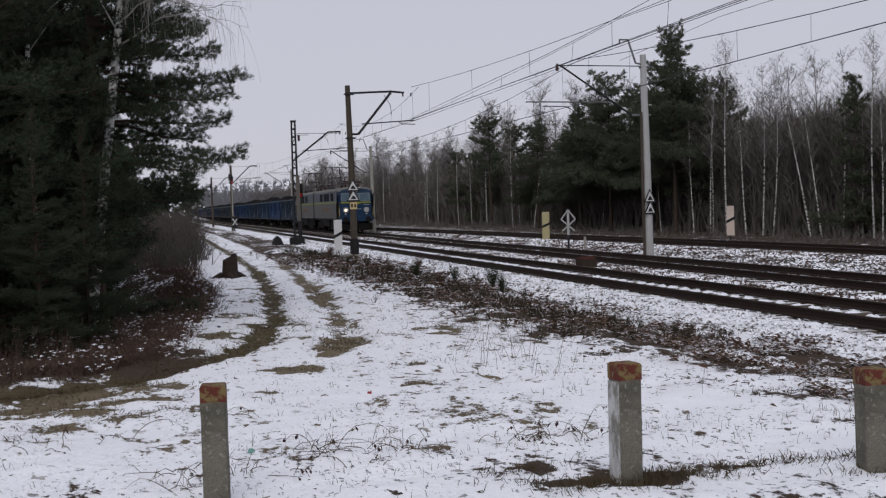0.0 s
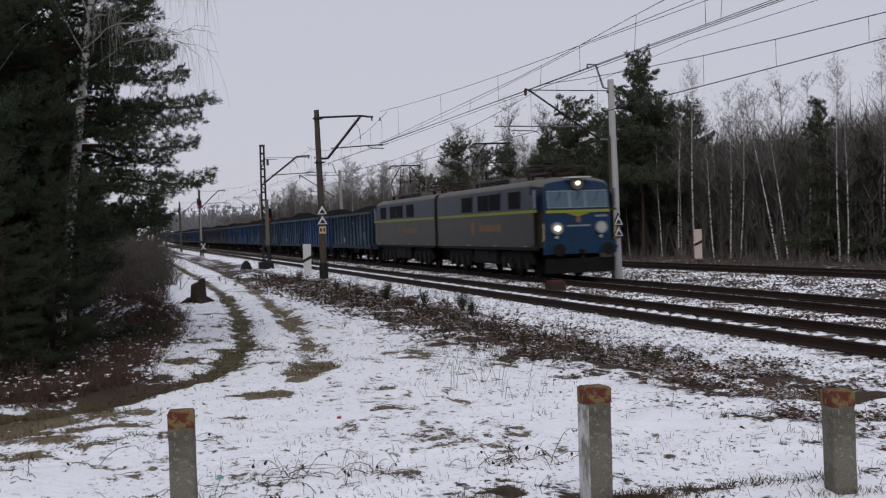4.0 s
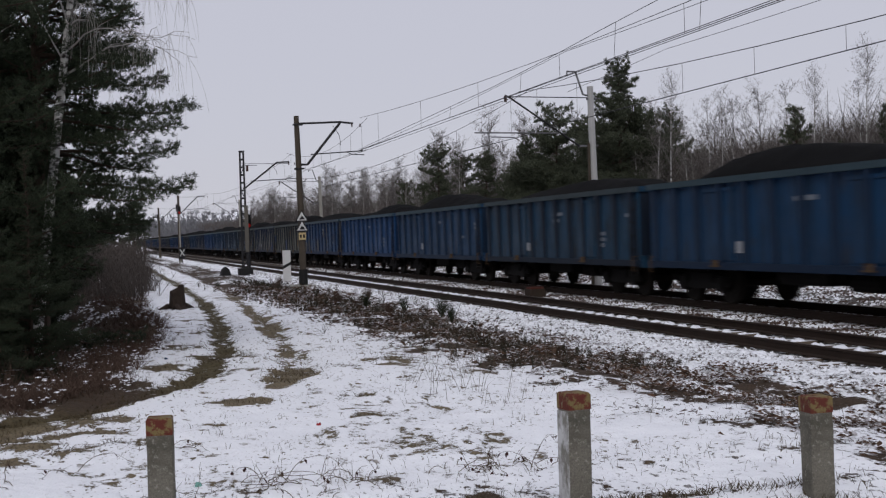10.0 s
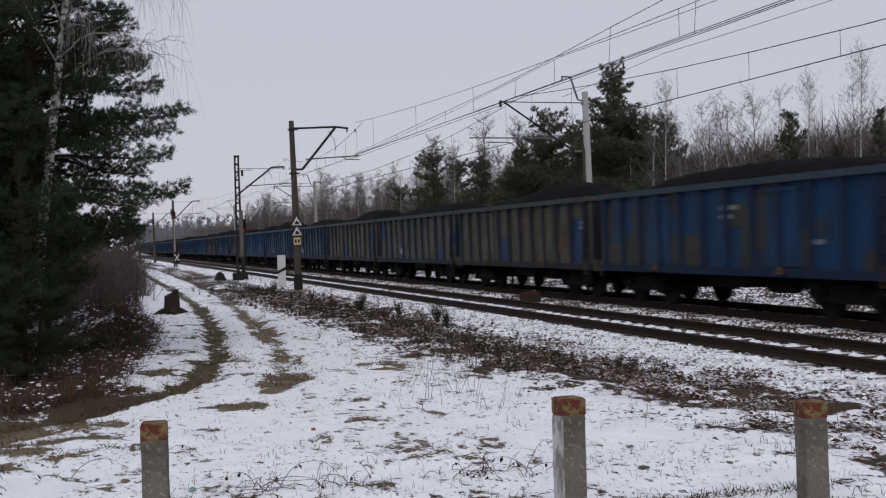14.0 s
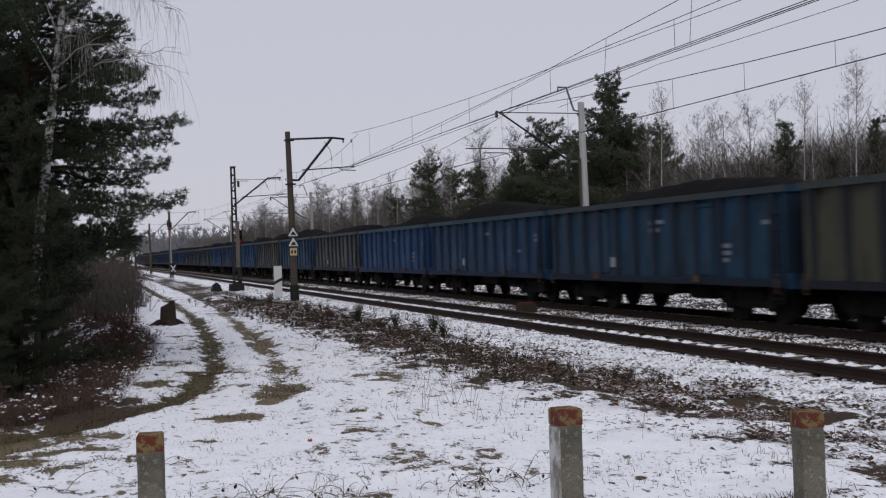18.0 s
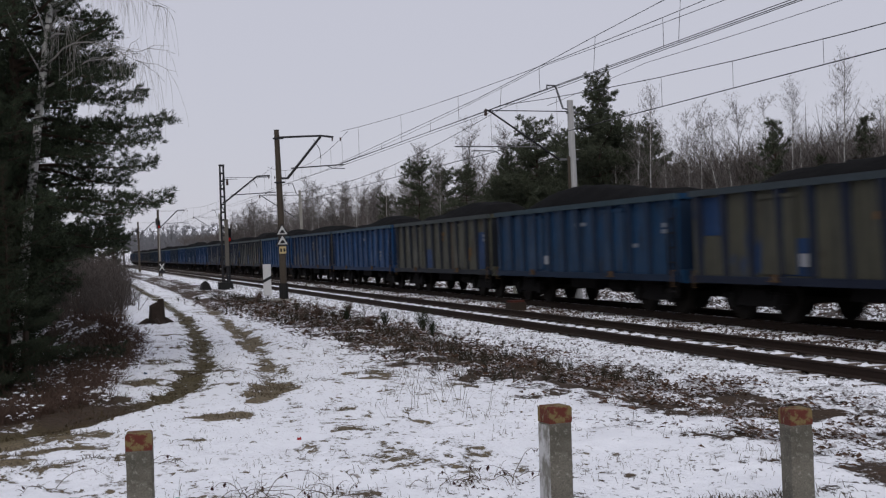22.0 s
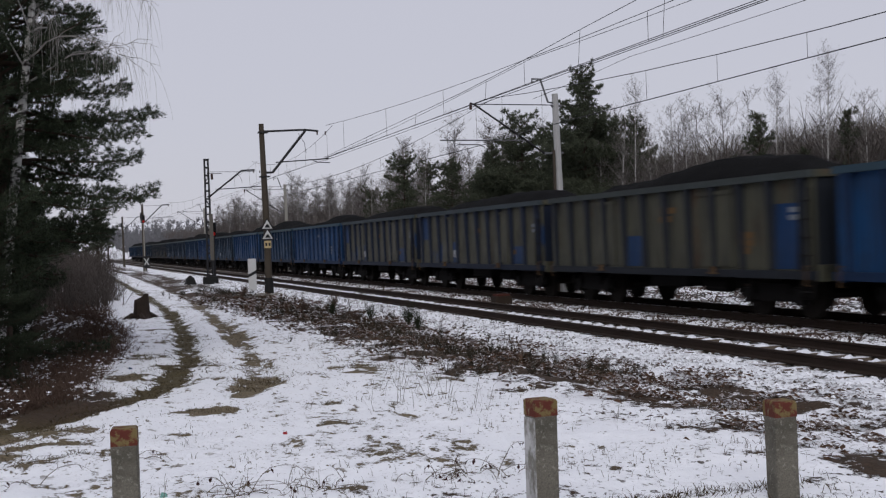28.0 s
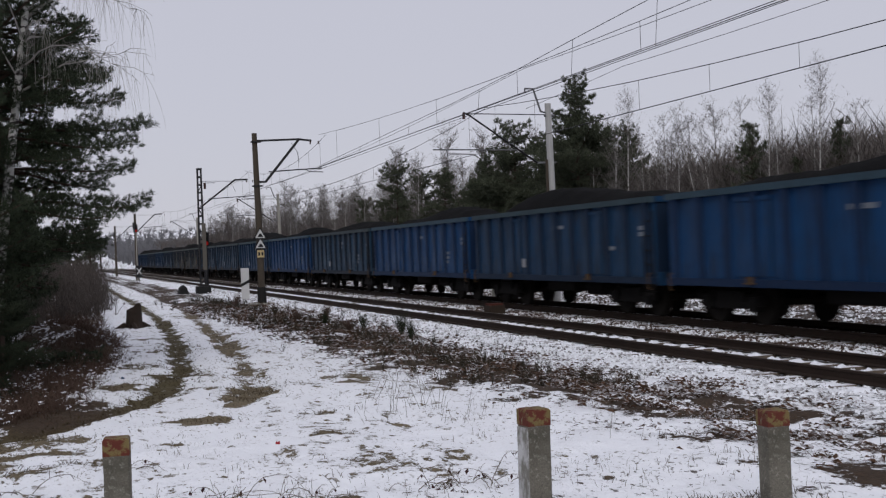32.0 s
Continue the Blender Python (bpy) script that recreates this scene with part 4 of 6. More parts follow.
    # axle-box frames that hide most of the running gear
    for s in (-1, 1):
        for yb in (y_rear - 2.95, y_front + 2.95):
            x0, x1 = sorted((s * 1.14, s * 1.26))
            fr = part("bogie_side", Mesh().prism([(x0, yb - 1.9, 0.5), (x1, yb - 1.9, 0.5), (x1, yb - 1.6, 0.95), (x0, yb - 1.6, 0.95)], [(x0, yb + 1.9, 0.5), (x1, yb + 1.9, 0.5), (x1, yb + 1.6, 0.95), (x0, yb + 1.6, 0.95)]), M["running_gear"], engine)
            for dy in (-1.3, -0.45, 0.45, 1.3):
                xa, xb = sorted((s * 1.2, s * 1.34))
                part("axle_box", Mesh().box(xa, xb, yb + dy - 0.2, yb + dy + 0.2, 0.32, 0.72, 0.04), M["running_gear"], fr)
    # roof: louvred boxes, bus bars on insulators, pantograph
    y0, y1 = y_front + 4.6, y_front + 8.4
    box = part("roof_vent_box", Mesh().box(-0.85, 0.85, y0, y1, 3.34, 3.66, 0.05), M["engine_roof"], engine, "louvred roof box")
    for k in range(5):
        for s in (-1, 1):
            part("louvre", Mesh().box(min(s * 0.85, s * 0.88), max(s * 0.85, s * 0.88), y0 + 0.1, y1 - 0.1, 3.37 + k * 0.055, 3.395 + k * 0.055), M["underframe"], box)
    for k in range(6):
        y = y_front + 1.2 + k * (L - 2.4) / 5
        part("roof_insulator", Mesh().tube([(-0.55, y, 3.42), (-0.55, y, 3.5), (-0.55, y, 3.64)], [0.07, 0.05, 0.07], 8), M["insulator_red"], engine)
    part("bus_bar", Mesh().tube([(-0.55, y_front + 1.2, 3.65), (-0.55, y_rear - 1.2, 3.65)], 0.025, 6), M["steel"], engine)
    part("roof_walkway", Mesh().box(0.95, 1.2, y_front + 1.0, y_rear - 1.0, 3.3, 3.34), M["steel"], engine)


def build_pantograph(engine, y, raised):
    m, z = Mesh(), 5.32 if raised else 3.95
    knee = 4.45 if raised else 3.82
    for x in (-0.5, 0.5):
        for s in (-1, 1):
            m.tube([(x, y + s * 0.55, 3.7), (x * 1.1, y + s * (1.15 if raised else 1.5), knee), (x * 0.55, y + s * 0.12, z - 0.06)], 0.028, 6)
        m.bar((x, y - 0.9, 3.68), (x, y + 0.9, 3.68), 0.07)
    for s in (-1, 1):
        m.bar((-0.55, y + s * (1.15 if raised else 1.5), knee), (0.55, y + s * (1.15 if raised else 1.5), knee), 0.03)
    pan = part("pantograph", m, M["steel"] if raised else M["insulator_red"], engine, "raised pantograph" if raised else "folded pantograph")
    head = Mesh()
    for s in (-0.18, 0.18):
        head.tube([(-0.95, y + s, z - 0.18), (-0.78, y + s, z), (0.78, y + s, z), (0.95, y + s, z - 0.18)], 0.025, 6)
    for x in (-0.6, 0.6):
        head.bar((x, y - 0.18, z), (x, y + 0.18, z), 0.03)
    part("collector_head", head, M["steel"], pan)
    for x in (-0.5, 0.5):
        for s in (-0.7, 0.7):
            part("insulator", Mesh().tube([(x, y + s, 3.38), (x, y + s, 3.68)], [0.08, 0.06], 8), M["insulator_red"], pan)


def build_engine():
    e = thing("electric_locomotive", "grimy blue-grey twin-section electric locomotive with a lit headlight", "locomotive")
    build_section(e, -0.45, -13.68, 1)
    build_section(e, -14.2, -27.35, -1)
    bel = Mesh()
    for k in range(6):
        y = -13.68 - k * 0.087
        bel.box(-1.2, 1.2, y - 0.07, y, 1.1, 3.2)
    part("gangway_bellows", bel, M["underframe"], e)
    for yp, up in ((-2.3, True), (-11.0, False), (-17.9, True), (-25.0, False)):
        build_pantograph(e, yp, up)
    for y in (-3.4, -10.6, -17.2, -24.4):
        build_bogie(e, y, 1.9, 0.46)
    part("centre_sill", Mesh().box(-0.75, 0.75, -27.0, -14.4, 0.45, 1.06).box(-0.75, 0.75, -13.5, -0.7, 0.45, 1.06), M["underframe"], e)
    for y in (-7.0, -20.8):
        part("equipment_box", Mesh().box(-1.35, 1.35, y - 1.5, y + 1.5, 0.45, 1.0, 0.06), M["underframe"], e)
        for s in (-1, 1):
            part("box_hatch", Mesh().box(min(s * 1.35, s * 1.37), max(s * 1.35, s * 1.37), y - 0.6, y + 0.6, 0.52, 0.95), M["underframe"], e)
    build_buffers(e, ((-27.5, 180), (-0.3, 0)))
    return e


ENGINE = build_engine()


# ---- overhead line, masts, signs and lineside things ----
def warning_signs(parent, x, y, z, turn, plate=True):
    """Two triangular warning plates and a small plate on a mast."""
    for k, dz in enumerate((0.42, 0.0)):
        tri = Mesh().prism([(-0.3, 0, dz), (0.3, 0, dz), (0, 0, dz + 0.5)], [(-0.3, -0.02, dz), (0.3, -0.02, dz), (0, -0.02, dz + 0.5)])
        sign = part("warning_sign", tri, M["black_paint"], parent, "black and white triangular warning sign", at=pose(x, y, z, rz=turn))
        part("sign_face", Mesh().prism([(-0.22, 0, dz + 0.05), (0.22, 0, dz + 0.05), (0, 0, dz + 0.42)], [(-0.22, -0.025, dz + 0.05), (0.22, -0.025, dz + 0.05), (0, -0.025, dz + 0.42)]), M["white_paint"], sign)
        part("sign_mark", Mesh().prism([(-0.12, 0, dz + 0.09), (0.13, 0, dz + 0.09), (0.05, 0, dz + 0.22), (-0.02, 0, dz + 0.24)], [(-0.12, -0.03, dz + 0.09), (0.13, -0.03, dz + 0.09), (0.05, -0.03, dz + 0.22), (-0.02, -0.03, dz + 0.24)]), M["black_paint"], sign)
    if plate:
        pl = part("number_plate", Mesh().box(-0.15, 0.15, -0.02, 0, -0.34, -0.04), M["cream_paint"], parent, at=pose(x, y, z, rz=turn))
        for k in (-0.07, 0.07):
            part("number_bar", Mesh().box(k - 0.04, k + 0.04, -0.026, 0, -0.26, -0.12), M["black_paint"], pl)


def bracket(parent, x0, y, x1, side, low, high, tip, stout=True):
    """A tubular bracket from a mast at x0 out to x1: top tie, diagonal strut and steady arm. tip: where the strut meets the tie."""
    if stout:
        part("top_tie", Mesh().tube([(x0, y, high), (tip, y, high + 0.06), (x1, y, high)], 0.045, 8), M["steel"], parent)
        part("strut", Mesh().tube([(x0, y, low), (x0 + side * 0.35, y, low), (tip, y, high + 0.02)], 0.055, 8), M["steel"], parent)
    else:
        part("top_tie", Mesh().tube([(x0, y, high - 0.05), (x1, y, high - 0.08)], 0.014, 5), M["steel"], parent)
        part("strut", Mesh().tube([(x0, y, low), (x0 + side * 0.15, y, low + 0.03), (tip, y, high), (x1, y, high + 0.02)], 0.05, 8), M["steel"], parent)
    part("steady_tube", Mesh().tube([(x0 + side * 0.5, y, low + 0.42), (x1 + side * 0.4, y, low + 0.55)], 0.025, 6), M["steel"], parent)
    part("steady_arm", Mesh().tube([(x1 - side * 0.3, y, low + 0.5), (x1 - side * 0.1, y, low + 0.4), (x1 + side * 0.45, y, low + 0.38)], 0.018, 6), M["steel"], parent)
    for x in (x1 - side * 0.05, x1 + side * 0.3):
        part("insulator", Mesh().tube([(x, y, high - 0.02), (x, y, high - 0.16)], [0.03, 0.03], 8), M["ceramic"], parent)
    part("hanger", Mesh().tube([(tip - side * 0.3, y, high - 0.1), (tip - side * 0.05, y, high - 0.5), (tip, y, low + 0.8)], 0.012, 5), M["steel"], parent)


def mast_a():
    """A brown round mast with a bracket over the near track."""
    x, y = 8.2, 49.8
    z = land(x, y)
    m = thing("catenary_mast", "weathered brown catenary mast with a steel bracket and warning signs", "catenary mast", (x, y, z))
    part("shaft", Mesh().tube([(0.02, 0, -0.3), (0, 0, 3.5), (-0.06, 0, 7.16)], [0.15, 0.135, 0.105], 14), M["pole"], m)
    part("base_sleeve", Mesh().tube([(0.02, 0, -0.3), (0.018, 0, 0.72)], [0.19, 0.185], 14), M["tar"], m, "black tarred foot")
    part("footing", Mesh().box(-0.5, 0.5, -0.45, 0.45, -0.3, 0.06, 0.12), M["concrete"], m)
    for z1 in (6.8, 4.95):
        part("clamp", Mesh().box(-0.2, 0.2, -0.16, 0.16, z1 - 0.03, z1 + 0.03), M["steel"], m)
    bracket(m, 0.0, 0.0, 2.36, 1, 5.12, 6.84, 1.8)
    warning_signs(m, 0.0, -0.17, 2.3, 8)


M["board_grey"] = plain("weathered_grey_board", (0.10, 0.092, 0.08), 0.9, 0, 8, 0.4)


def lattice_mast():
    """A riveted steel lattice mast with a bracket, standing by a signal."""
    x, y = 8.2, 70.3
    m = thing("lattice_mast", "dark riveted steel lattice catenary mast", "catenary mast", (x, y, land(x, y)))
    h = 7.25
    for sx in (-1, 1):
        for sy in (-1, 1):
            part("corner_leg", Mesh().bar((sx * 0.15, sy * 0.12, -0.2), (sx * 0.1, sy * 0.08, h), 0.065), M["steel"], m)
    n = 16
    for k in range(n):
        a, b = k / n, (k + 1) / n
        for sy in (-1, 1):
            w0, w1 = 0.15 - 0.05 * a, 0.15 - 0.05 * b
            s = 1 if k % 2 else -1
            part("batten", Mesh().box(-w1, w1, sy * 0.1 - 0.008, sy * 0.1 + 0.008, b * h - 0.05, b * h + 0.05), M["steel"], m)
            if k % 3 == 1:
                part("brace", Mesh().bar((-s * w0, sy * 0.085, a * h), (s * w1, sy * 0.085, b * h), 0.03), M["steel"], m)
    part("cap", Mesh().box(-0.16, 0.16, -0.14, 0.14, h, h + 0.06), M["steel"], m)
    bracket(m, 0.0, 0.0, 2.8, 1, 5.1, 6.6, 2.05, False)
    part("wrapping", Mesh().box(0.02, 0.24, -0.2, -0.16, 1.4, 4.1), M["board_grey"], m, "grey weathered cladding board")
    part("upper_tie", Mesh().bar((0, 0, 6.45), (0.9, 0, 6.45), 0.03), M["steel"], m)
    part("tension_insulator", Mesh().tube([(0.3, 0, 6.44), (0.3, 0, 6.1)], [0.07, 0.07], 8), M["ceramic"], m)
    part("footing", Mesh().box(-0.42, 0.42, -0.4, 0.4, -0.3, 0.44, 0.12), M["tar"], m)


def mast_c(x, y, tall, label, detail=True):
    """A pale concrete mast on the far side, with a goose-neck top and an arm over the middle track."""
    m = thing("concrete_mast", label, "catenary mast", (x, y, land(x, y)))
    part("shaft", Mesh().tube([(0.02, 0, -0.3), (0, 0, tall * 0.5), (-0.05, 0, tall)], [0.165, 0.14, 0.115], 12), M["light_concrete" if detail else "concrete"], m)
    part("goose_neck", Mesh().tube([(-0.1, 0, tall - 0.35), (-0.34, 0, tall - 0.3), (-0.62, 0, tall + 0.55), (-0.95, 0, tall + 0.55), (-0.95, 0, tall + 0.38)], 0.038, 8), M["galvanised"], m)
    part("ring", Mesh().tube([(-0.2, 0, tall - 0.45), (0.2, 0, tall - 0.45)], 0.06, 8), M["galvanised"], m)
    part("strut", Mesh().tube([(-0.15, 0, tall - 2.2), (-0.55, 0, tall - 2.2), (-3.2, 0, tall - 0.42), (-3.4, 0, tall - 0.34)], 0.036, 8), M["steel"], m)
    part("tie_rod", Mesh().tube([(0.2, 0, tall - 0.42), (-3.3, 0, tall - 0.38)], 0.018, 6), M["steel"], m)
    part("steady_tube", Mesh().tube([(-1.05, 0, tall - 1.72), (-4.6, 0, tall - 1.68)], 0.024, 6), M["galvanised"], m)
    part("steady_arm", Mesh().tube([(-4.1, 0, tall - 1.7), (-4.05, 0, tall - 1.92), (-3.9, 0, tall - 1.84), (-3.1, 0, tall - 1.86), (-2.9, 0, tall - 1.95)], 0.02, 6), M["galvanised"], m)
    part("insulator", Mesh().tube([(-3.38, 0, tall - 0.36), (-3.38, 0, tall - 0.58)], 0.055, 8), M["ceramic"], m)
    part("cross_piece", Mesh().bar((-0.55, 0, tall - 2.2), (0.2, 0, tall - 2.2), 0.07), M["galvanised"], m)
    if detail:
        part("cable_guard", Mesh().box(-0.24, -0.16, -0.1, -0.02, 0.2, tall - 2.1), M["pole"], m)
        warning_signs(m, 0.0, -0.19, 1.75, 20, plate=False)
    return m


def far_mast(x, y, h, label):
    m = thing("far_catenary_mast", label, "catenary mast", (x, y, land(x, y)))
    part("shaft", Mesh().tube([(0, 0, -0.3), (-0.04, 0, h)], [0.18, 0.12], 10), M["pole"], m)
    bracket(m, 0.0, 0.0, 2.7, 1, h - 1.9, h - 0.1, 2.0, False)
    part("switch_box", Mesh().box(-0.3, -0.1, -0.15, 0.15, h - 1.6, h - 0.9), M["steel"], m)


mast_a()
lattice_mast()
mast_c(17.75, 41.0, 7.6, "pale concrete mast with a galvanised goose-neck and warning signs")
mast_c(17.75, 97.5, 7.4, "pale concrete mast farther down the line", False)
mast_c(17.75, 156, 7.4, "pale concrete mast far down the line", False)
far_mast(8.2, 128, 7.0, "thin dark catenary mast beside a signal")
far_mast(8.2, 171, 7.0, "thin dark catenary mast far down the line")
far_mast(8.2, 228, 7.0, "thin dark catenary mast far down the line")


def catenary(label, xc, supports, contact, high, sag, r=0.009):
    """A contact wire with its messenger and droppers, span by span."""
    line = thing("overhead_line", label, "overhead line")
    for (ya, ha), (yb, hb) in zip(supports, supports[1:]):
        n = 14
        pts = []
        for k in range(n + 1):
            u = k / n
            pts.append((xc + 0.15 * (1 - 2 * u), ya + (yb - ya) * u, (high + ha) * (1 - u) + (high + hb) * u - sag * 4 * u * (1 - u)))
        part("messenger_wire", Mesh().tube(pts, r, 4), M["wire"], line)
        part("contact_wire", Mesh().tube([(xc + 0.15, ya, contact + ha), (xc - 0.15, yb, contact + hb)], r * 1.15, 4), M["wire"], line)
        if ya < 160:
            n = 16 if xc > 14 else 9
            for k in range(1, n + 1):
                u = (k - 0.5) / n
                top = (high + ha) * (1 - u) + (high + hb) * u - sag * 4 * u * (1 - u)
                x, y = xc + 0.15 * (1 - 2 * u), ya + (yb - ya) * u
                part("dropper", Mesh().tube([(x, y, contact), (x, y, top)], 0.006, 3), M["wire"], line)


SPANS_1 = [(-8, 0), (49.8, 0), (70.3, 0), (128, 0), (171, 0), (228, 0), (300, 0), (420, 0)]
SPANS_2 = [(-16, 0), (41, 0), (97.5, 0), (156, 0), (215, 0), (300, 0), (420, 0)]
catenary("dark overhead contact and messenger wires above the near track", TRACK_1, SPANS_1, 5.58, 6.93, 0.76)
catenary("dark overhead contact and messenger wires above the train", TRACK_2, SPANS_2, 5.38, 6.95, 1.15, 0.012)


def feeder(label, x, zs, sag=0.7, r=0.011):
    line = thing("feeder_wire", label, "overhead wire")
    for (ya, za), (yb, zb) in zip(zs, zs[1:]):
        pts = [(x, ya + (yb - ya) * k / 12, za + (zb - za) * k / 12 - sag * 4 * (k / 12) * (1 - k / 12)) for k in range(13)]
        part("wire", Mesh().tube(pts, r, 4), M["wire"], line)


def second_line():
    """A second set of wires over the near track, which rises towards its anchor."""
    line = thing("overhead_line", "second messenger and contact wires that run close beside the first", "overhead line")
    high = [(51.0, 5.66), (40.0, 5.89), (32.4, 6.04), (28.4, 6.18), (24.4, 6.36), (20.5, 6.51), (-8.0, 7.5)]
    part("messenger_wire", Mesh().tube([(TRACK_1, y, z) for y, z in high], 0.010, 4), M["wire"], line)
    for dx, dz in ((-0.04, 0.03), (0.05, -0.03), (0.02, 0.06)):
        part("contact_wire", Mesh().tube([(TRACK_1 + dx, 51.0, 5.56 + dz), (TRACK_1 + dx, 20, 5.58 + dz * 0.7), (TRACK_1 + dx * 0.4, -8, 5.58 + dz * 0.3)], 0.009, 4), M["wire"], line)
    for y in (43.5, 37.0, 30.3, 24.2, 20.3, 15.0):
        part("dropper", Mesh().tube([(TRACK_1, y, 5.58), (TRACK_1, y - 0.15, lerp([(-y1, z1) for y1, z1 in high], -y))], 0.006, 3), M["wire"], line)


second_line()
feeder("slack thin wire that leaves the pale mast", 16.8, [(-16, 7.7), (22.5, 7.15), (33, 7.27), (41, 6.95)], 0.02, 0.009)
feeder("thin feeder wire strung along the pale masts", 16.8, [(-16, 8.45), (41, 8.45), (97.5, 7.6), (156, 7.6), (215, 7.6), (420, 7.6)], 0.35)


def marker_board(x, y, low, high, width, paint, label, turn):
    """An upright plate with a black slanting bar, on a short post."""
    z = land(x, y)
    b = thing("marker_board", label, "railway sign", pose(x, y, z, rz=turn))
    part("board", Mesh().box(-width / 2, width / 2, -0.02, 0.02, low, high), M[paint], b)
    mid = (low + high) / 2
    part("slanting_bar", Mesh().prism([(-width / 2, 0, mid - 0.12), (width / 2, 0, mid + 0.06), (width / 2, 0, mid + 0.2), (-width / 2, 0, mid + 0.02)],
                                      [(-width / 2, -0.026, mid - 0.12), (width / 2, -0.026, mid + 0.06), (width / 2, -0.026, mid + 0.2), (-width / 2, -0.026, mid + 0.02)]), M["black_paint"], b)
    part("post", Mesh().tube([(0, 0.05, -0.3), (0, 0.05, high - 0.1)], 0.035, 8), M["steel"], b)


marker_board(8.05, 53.2, 0.12, 1.55, 0.36, "white_paint", "white board with a black slanting bar beside the mast", -8)
marker_board(21.0, 62.5, 0.0, 1.55, 0.40, "straw_paint", "straw-coloured board with a black slanting bar on the bank", -14)
marker_board(27.5, 53.5, 0.2, 1.65, 0.36, "pink_paint", "faded pinkish-white board at the edge of the wood", -22)


def cross_sign():
    x, y = 17.2, 48.2
    m = thing("cross_sign", "weathered white diagonal cross sign on a thin post", "railway sign", pose(x, y, land(x, y), rz=-15))
    part("post", Mesh().tube([(0, 0, -0.3), (0, 0, 0.78)], 0.05, 8), M["steel"], m, "dark lower post")
    part("upper_post", Mesh().tube([(0, 0, 0.78), (0, 0, 1.86)], 0.055, 8), M["light_concrete"], m, "white upper post")
    for s in (-1, 1):
        part("upper_arm", Mesh().bar((0.03 * s, -0.07, 1.82), (0.3 * s, -0.07, 1.45), 0.02, 0.05), M["light_concrete"], m)
        part("lower_arm", Mesh().bar((0.3 * s, -0.07 - 0.012 * s, 1.45), (-0.27 * s, -0.07 - 0.012 * s, 0.95), 0.02, 0.05), M["light_concrete"], m)


def stake():
    """A short grey concrete stake on the ballast."""
    x, y = 18.6, 50.0
    solid("stake", Mesh().tube([(0, 0, -0.3), (0.01, 0, 0.72)], [0.08, 0.06], 7), M["concrete"], "short grey concrete stake on the ballast", "stake", at=(x, y, land(x, y)))


stake()


def signal(x, y, h, label):
    m = thing("light_signal", label, "railway signal", (x, y, land(x, y)))
    part("post", Mesh().tube([(0, 0, -0.3), (0, 0, h)], 0.06, 8), M["concrete" if h > 5 else "steel"], m)
    head = part("signal_head", Mesh().box(-0.16, 0.16, -0.14, 0.1, h - 0.62, h + 0.2, 0.05), M["black_paint"], m)
    part("red_light", Mesh().disc((0, -0.16, h - 0.45), (0, 1, 0), 0.11, 0.04, 12), M["red_lamp"], head, "lit red light")
    part("hood", Mesh().tube([(0, -0.14, h - 0.34), (0, -0.36, h - 0.34)], 0.13, 8, False), M["black_paint"], head)
    for k in range(3):
        part("dark_light", Mesh().disc((0, -0.15, h - 0.2 + k * 0.14), (0, 1, 0), 0.055, 0.03, 10), M["glass"], head)
    part("base", Mesh().box(-0.2, 0.2, -0.2, 0.2, -0.3, 0.08), M["concrete"], m)


def cross_marker():
    """A small black board with a white cross on a short post, at the foot of the far signal."""
    x, y = 8.0, 122.0
    m = thing("cross_marker", "small black board with a white cross on a post", "railway sign", (x, y, land(x, y)))
    part("post", Mesh().tube([(0, 0, -0.2), (0, 0, 1.5)], 0.04, 6), M["steel"], m)
    b = part("board", Mesh().box(-0.3, 0.3, -0.06, -0.03, 0.4, 1.6), M["black_paint"], m)
    for s in (-1, 1):
        part("stroke", Mesh().bar((-0.22 * s, -0.075, 0.72), (0.22 * s, -0.075, 1.38), 0.02, 0.09), M["white_paint"], b)


cross_marker()
cross_sign()
signal(8.55, 71.0, 3.35, "light signal showing red beside the lattice mast")
signal(8.1, 126, 5.6, "light signal showing red far down the line")


M["rust_lid"] = plain("rusty_red_lid", (0.075, 0.022, 0.016), 0.9, 0, 9, 0.5)


def track_box():
    x, y = 12.9, 34.6
    b = thing("lineside_box", "rusty brown steel box between the tracks", "lineside box", pose(x, y, -0.23, rz=4))
    part("case", Mesh().box(-0.27, 0.27, -0.24, 0.24, -0.05, 0.3, 0.04), M["stump"], b, "grey-brown case")
    part("lid", Mesh().box(-0.23, 0.23, -0.2, 0.2, 0.3, 0.36, 0.05), M["rust_lid"], b, "rusty red-brown lid")


track_box()


def worn_wash():
    k = Nodes("worn_whitewash", 0.9)
    c = k.coords((1, 1, 0.6))
    k.set("Base Color", k.mix(k.ramp(k.noise(9, 5, 0.7, c), (0.42, 0.0), (0.6, 1.0)), (0.46, 0.46, 0.46), (0.17, 0.165, 0.145)))
    k.bump(k.noise(30, 3, 0.6), 0.4, 0.01)
    return k.m


M["whitewash"] = worn_wash()


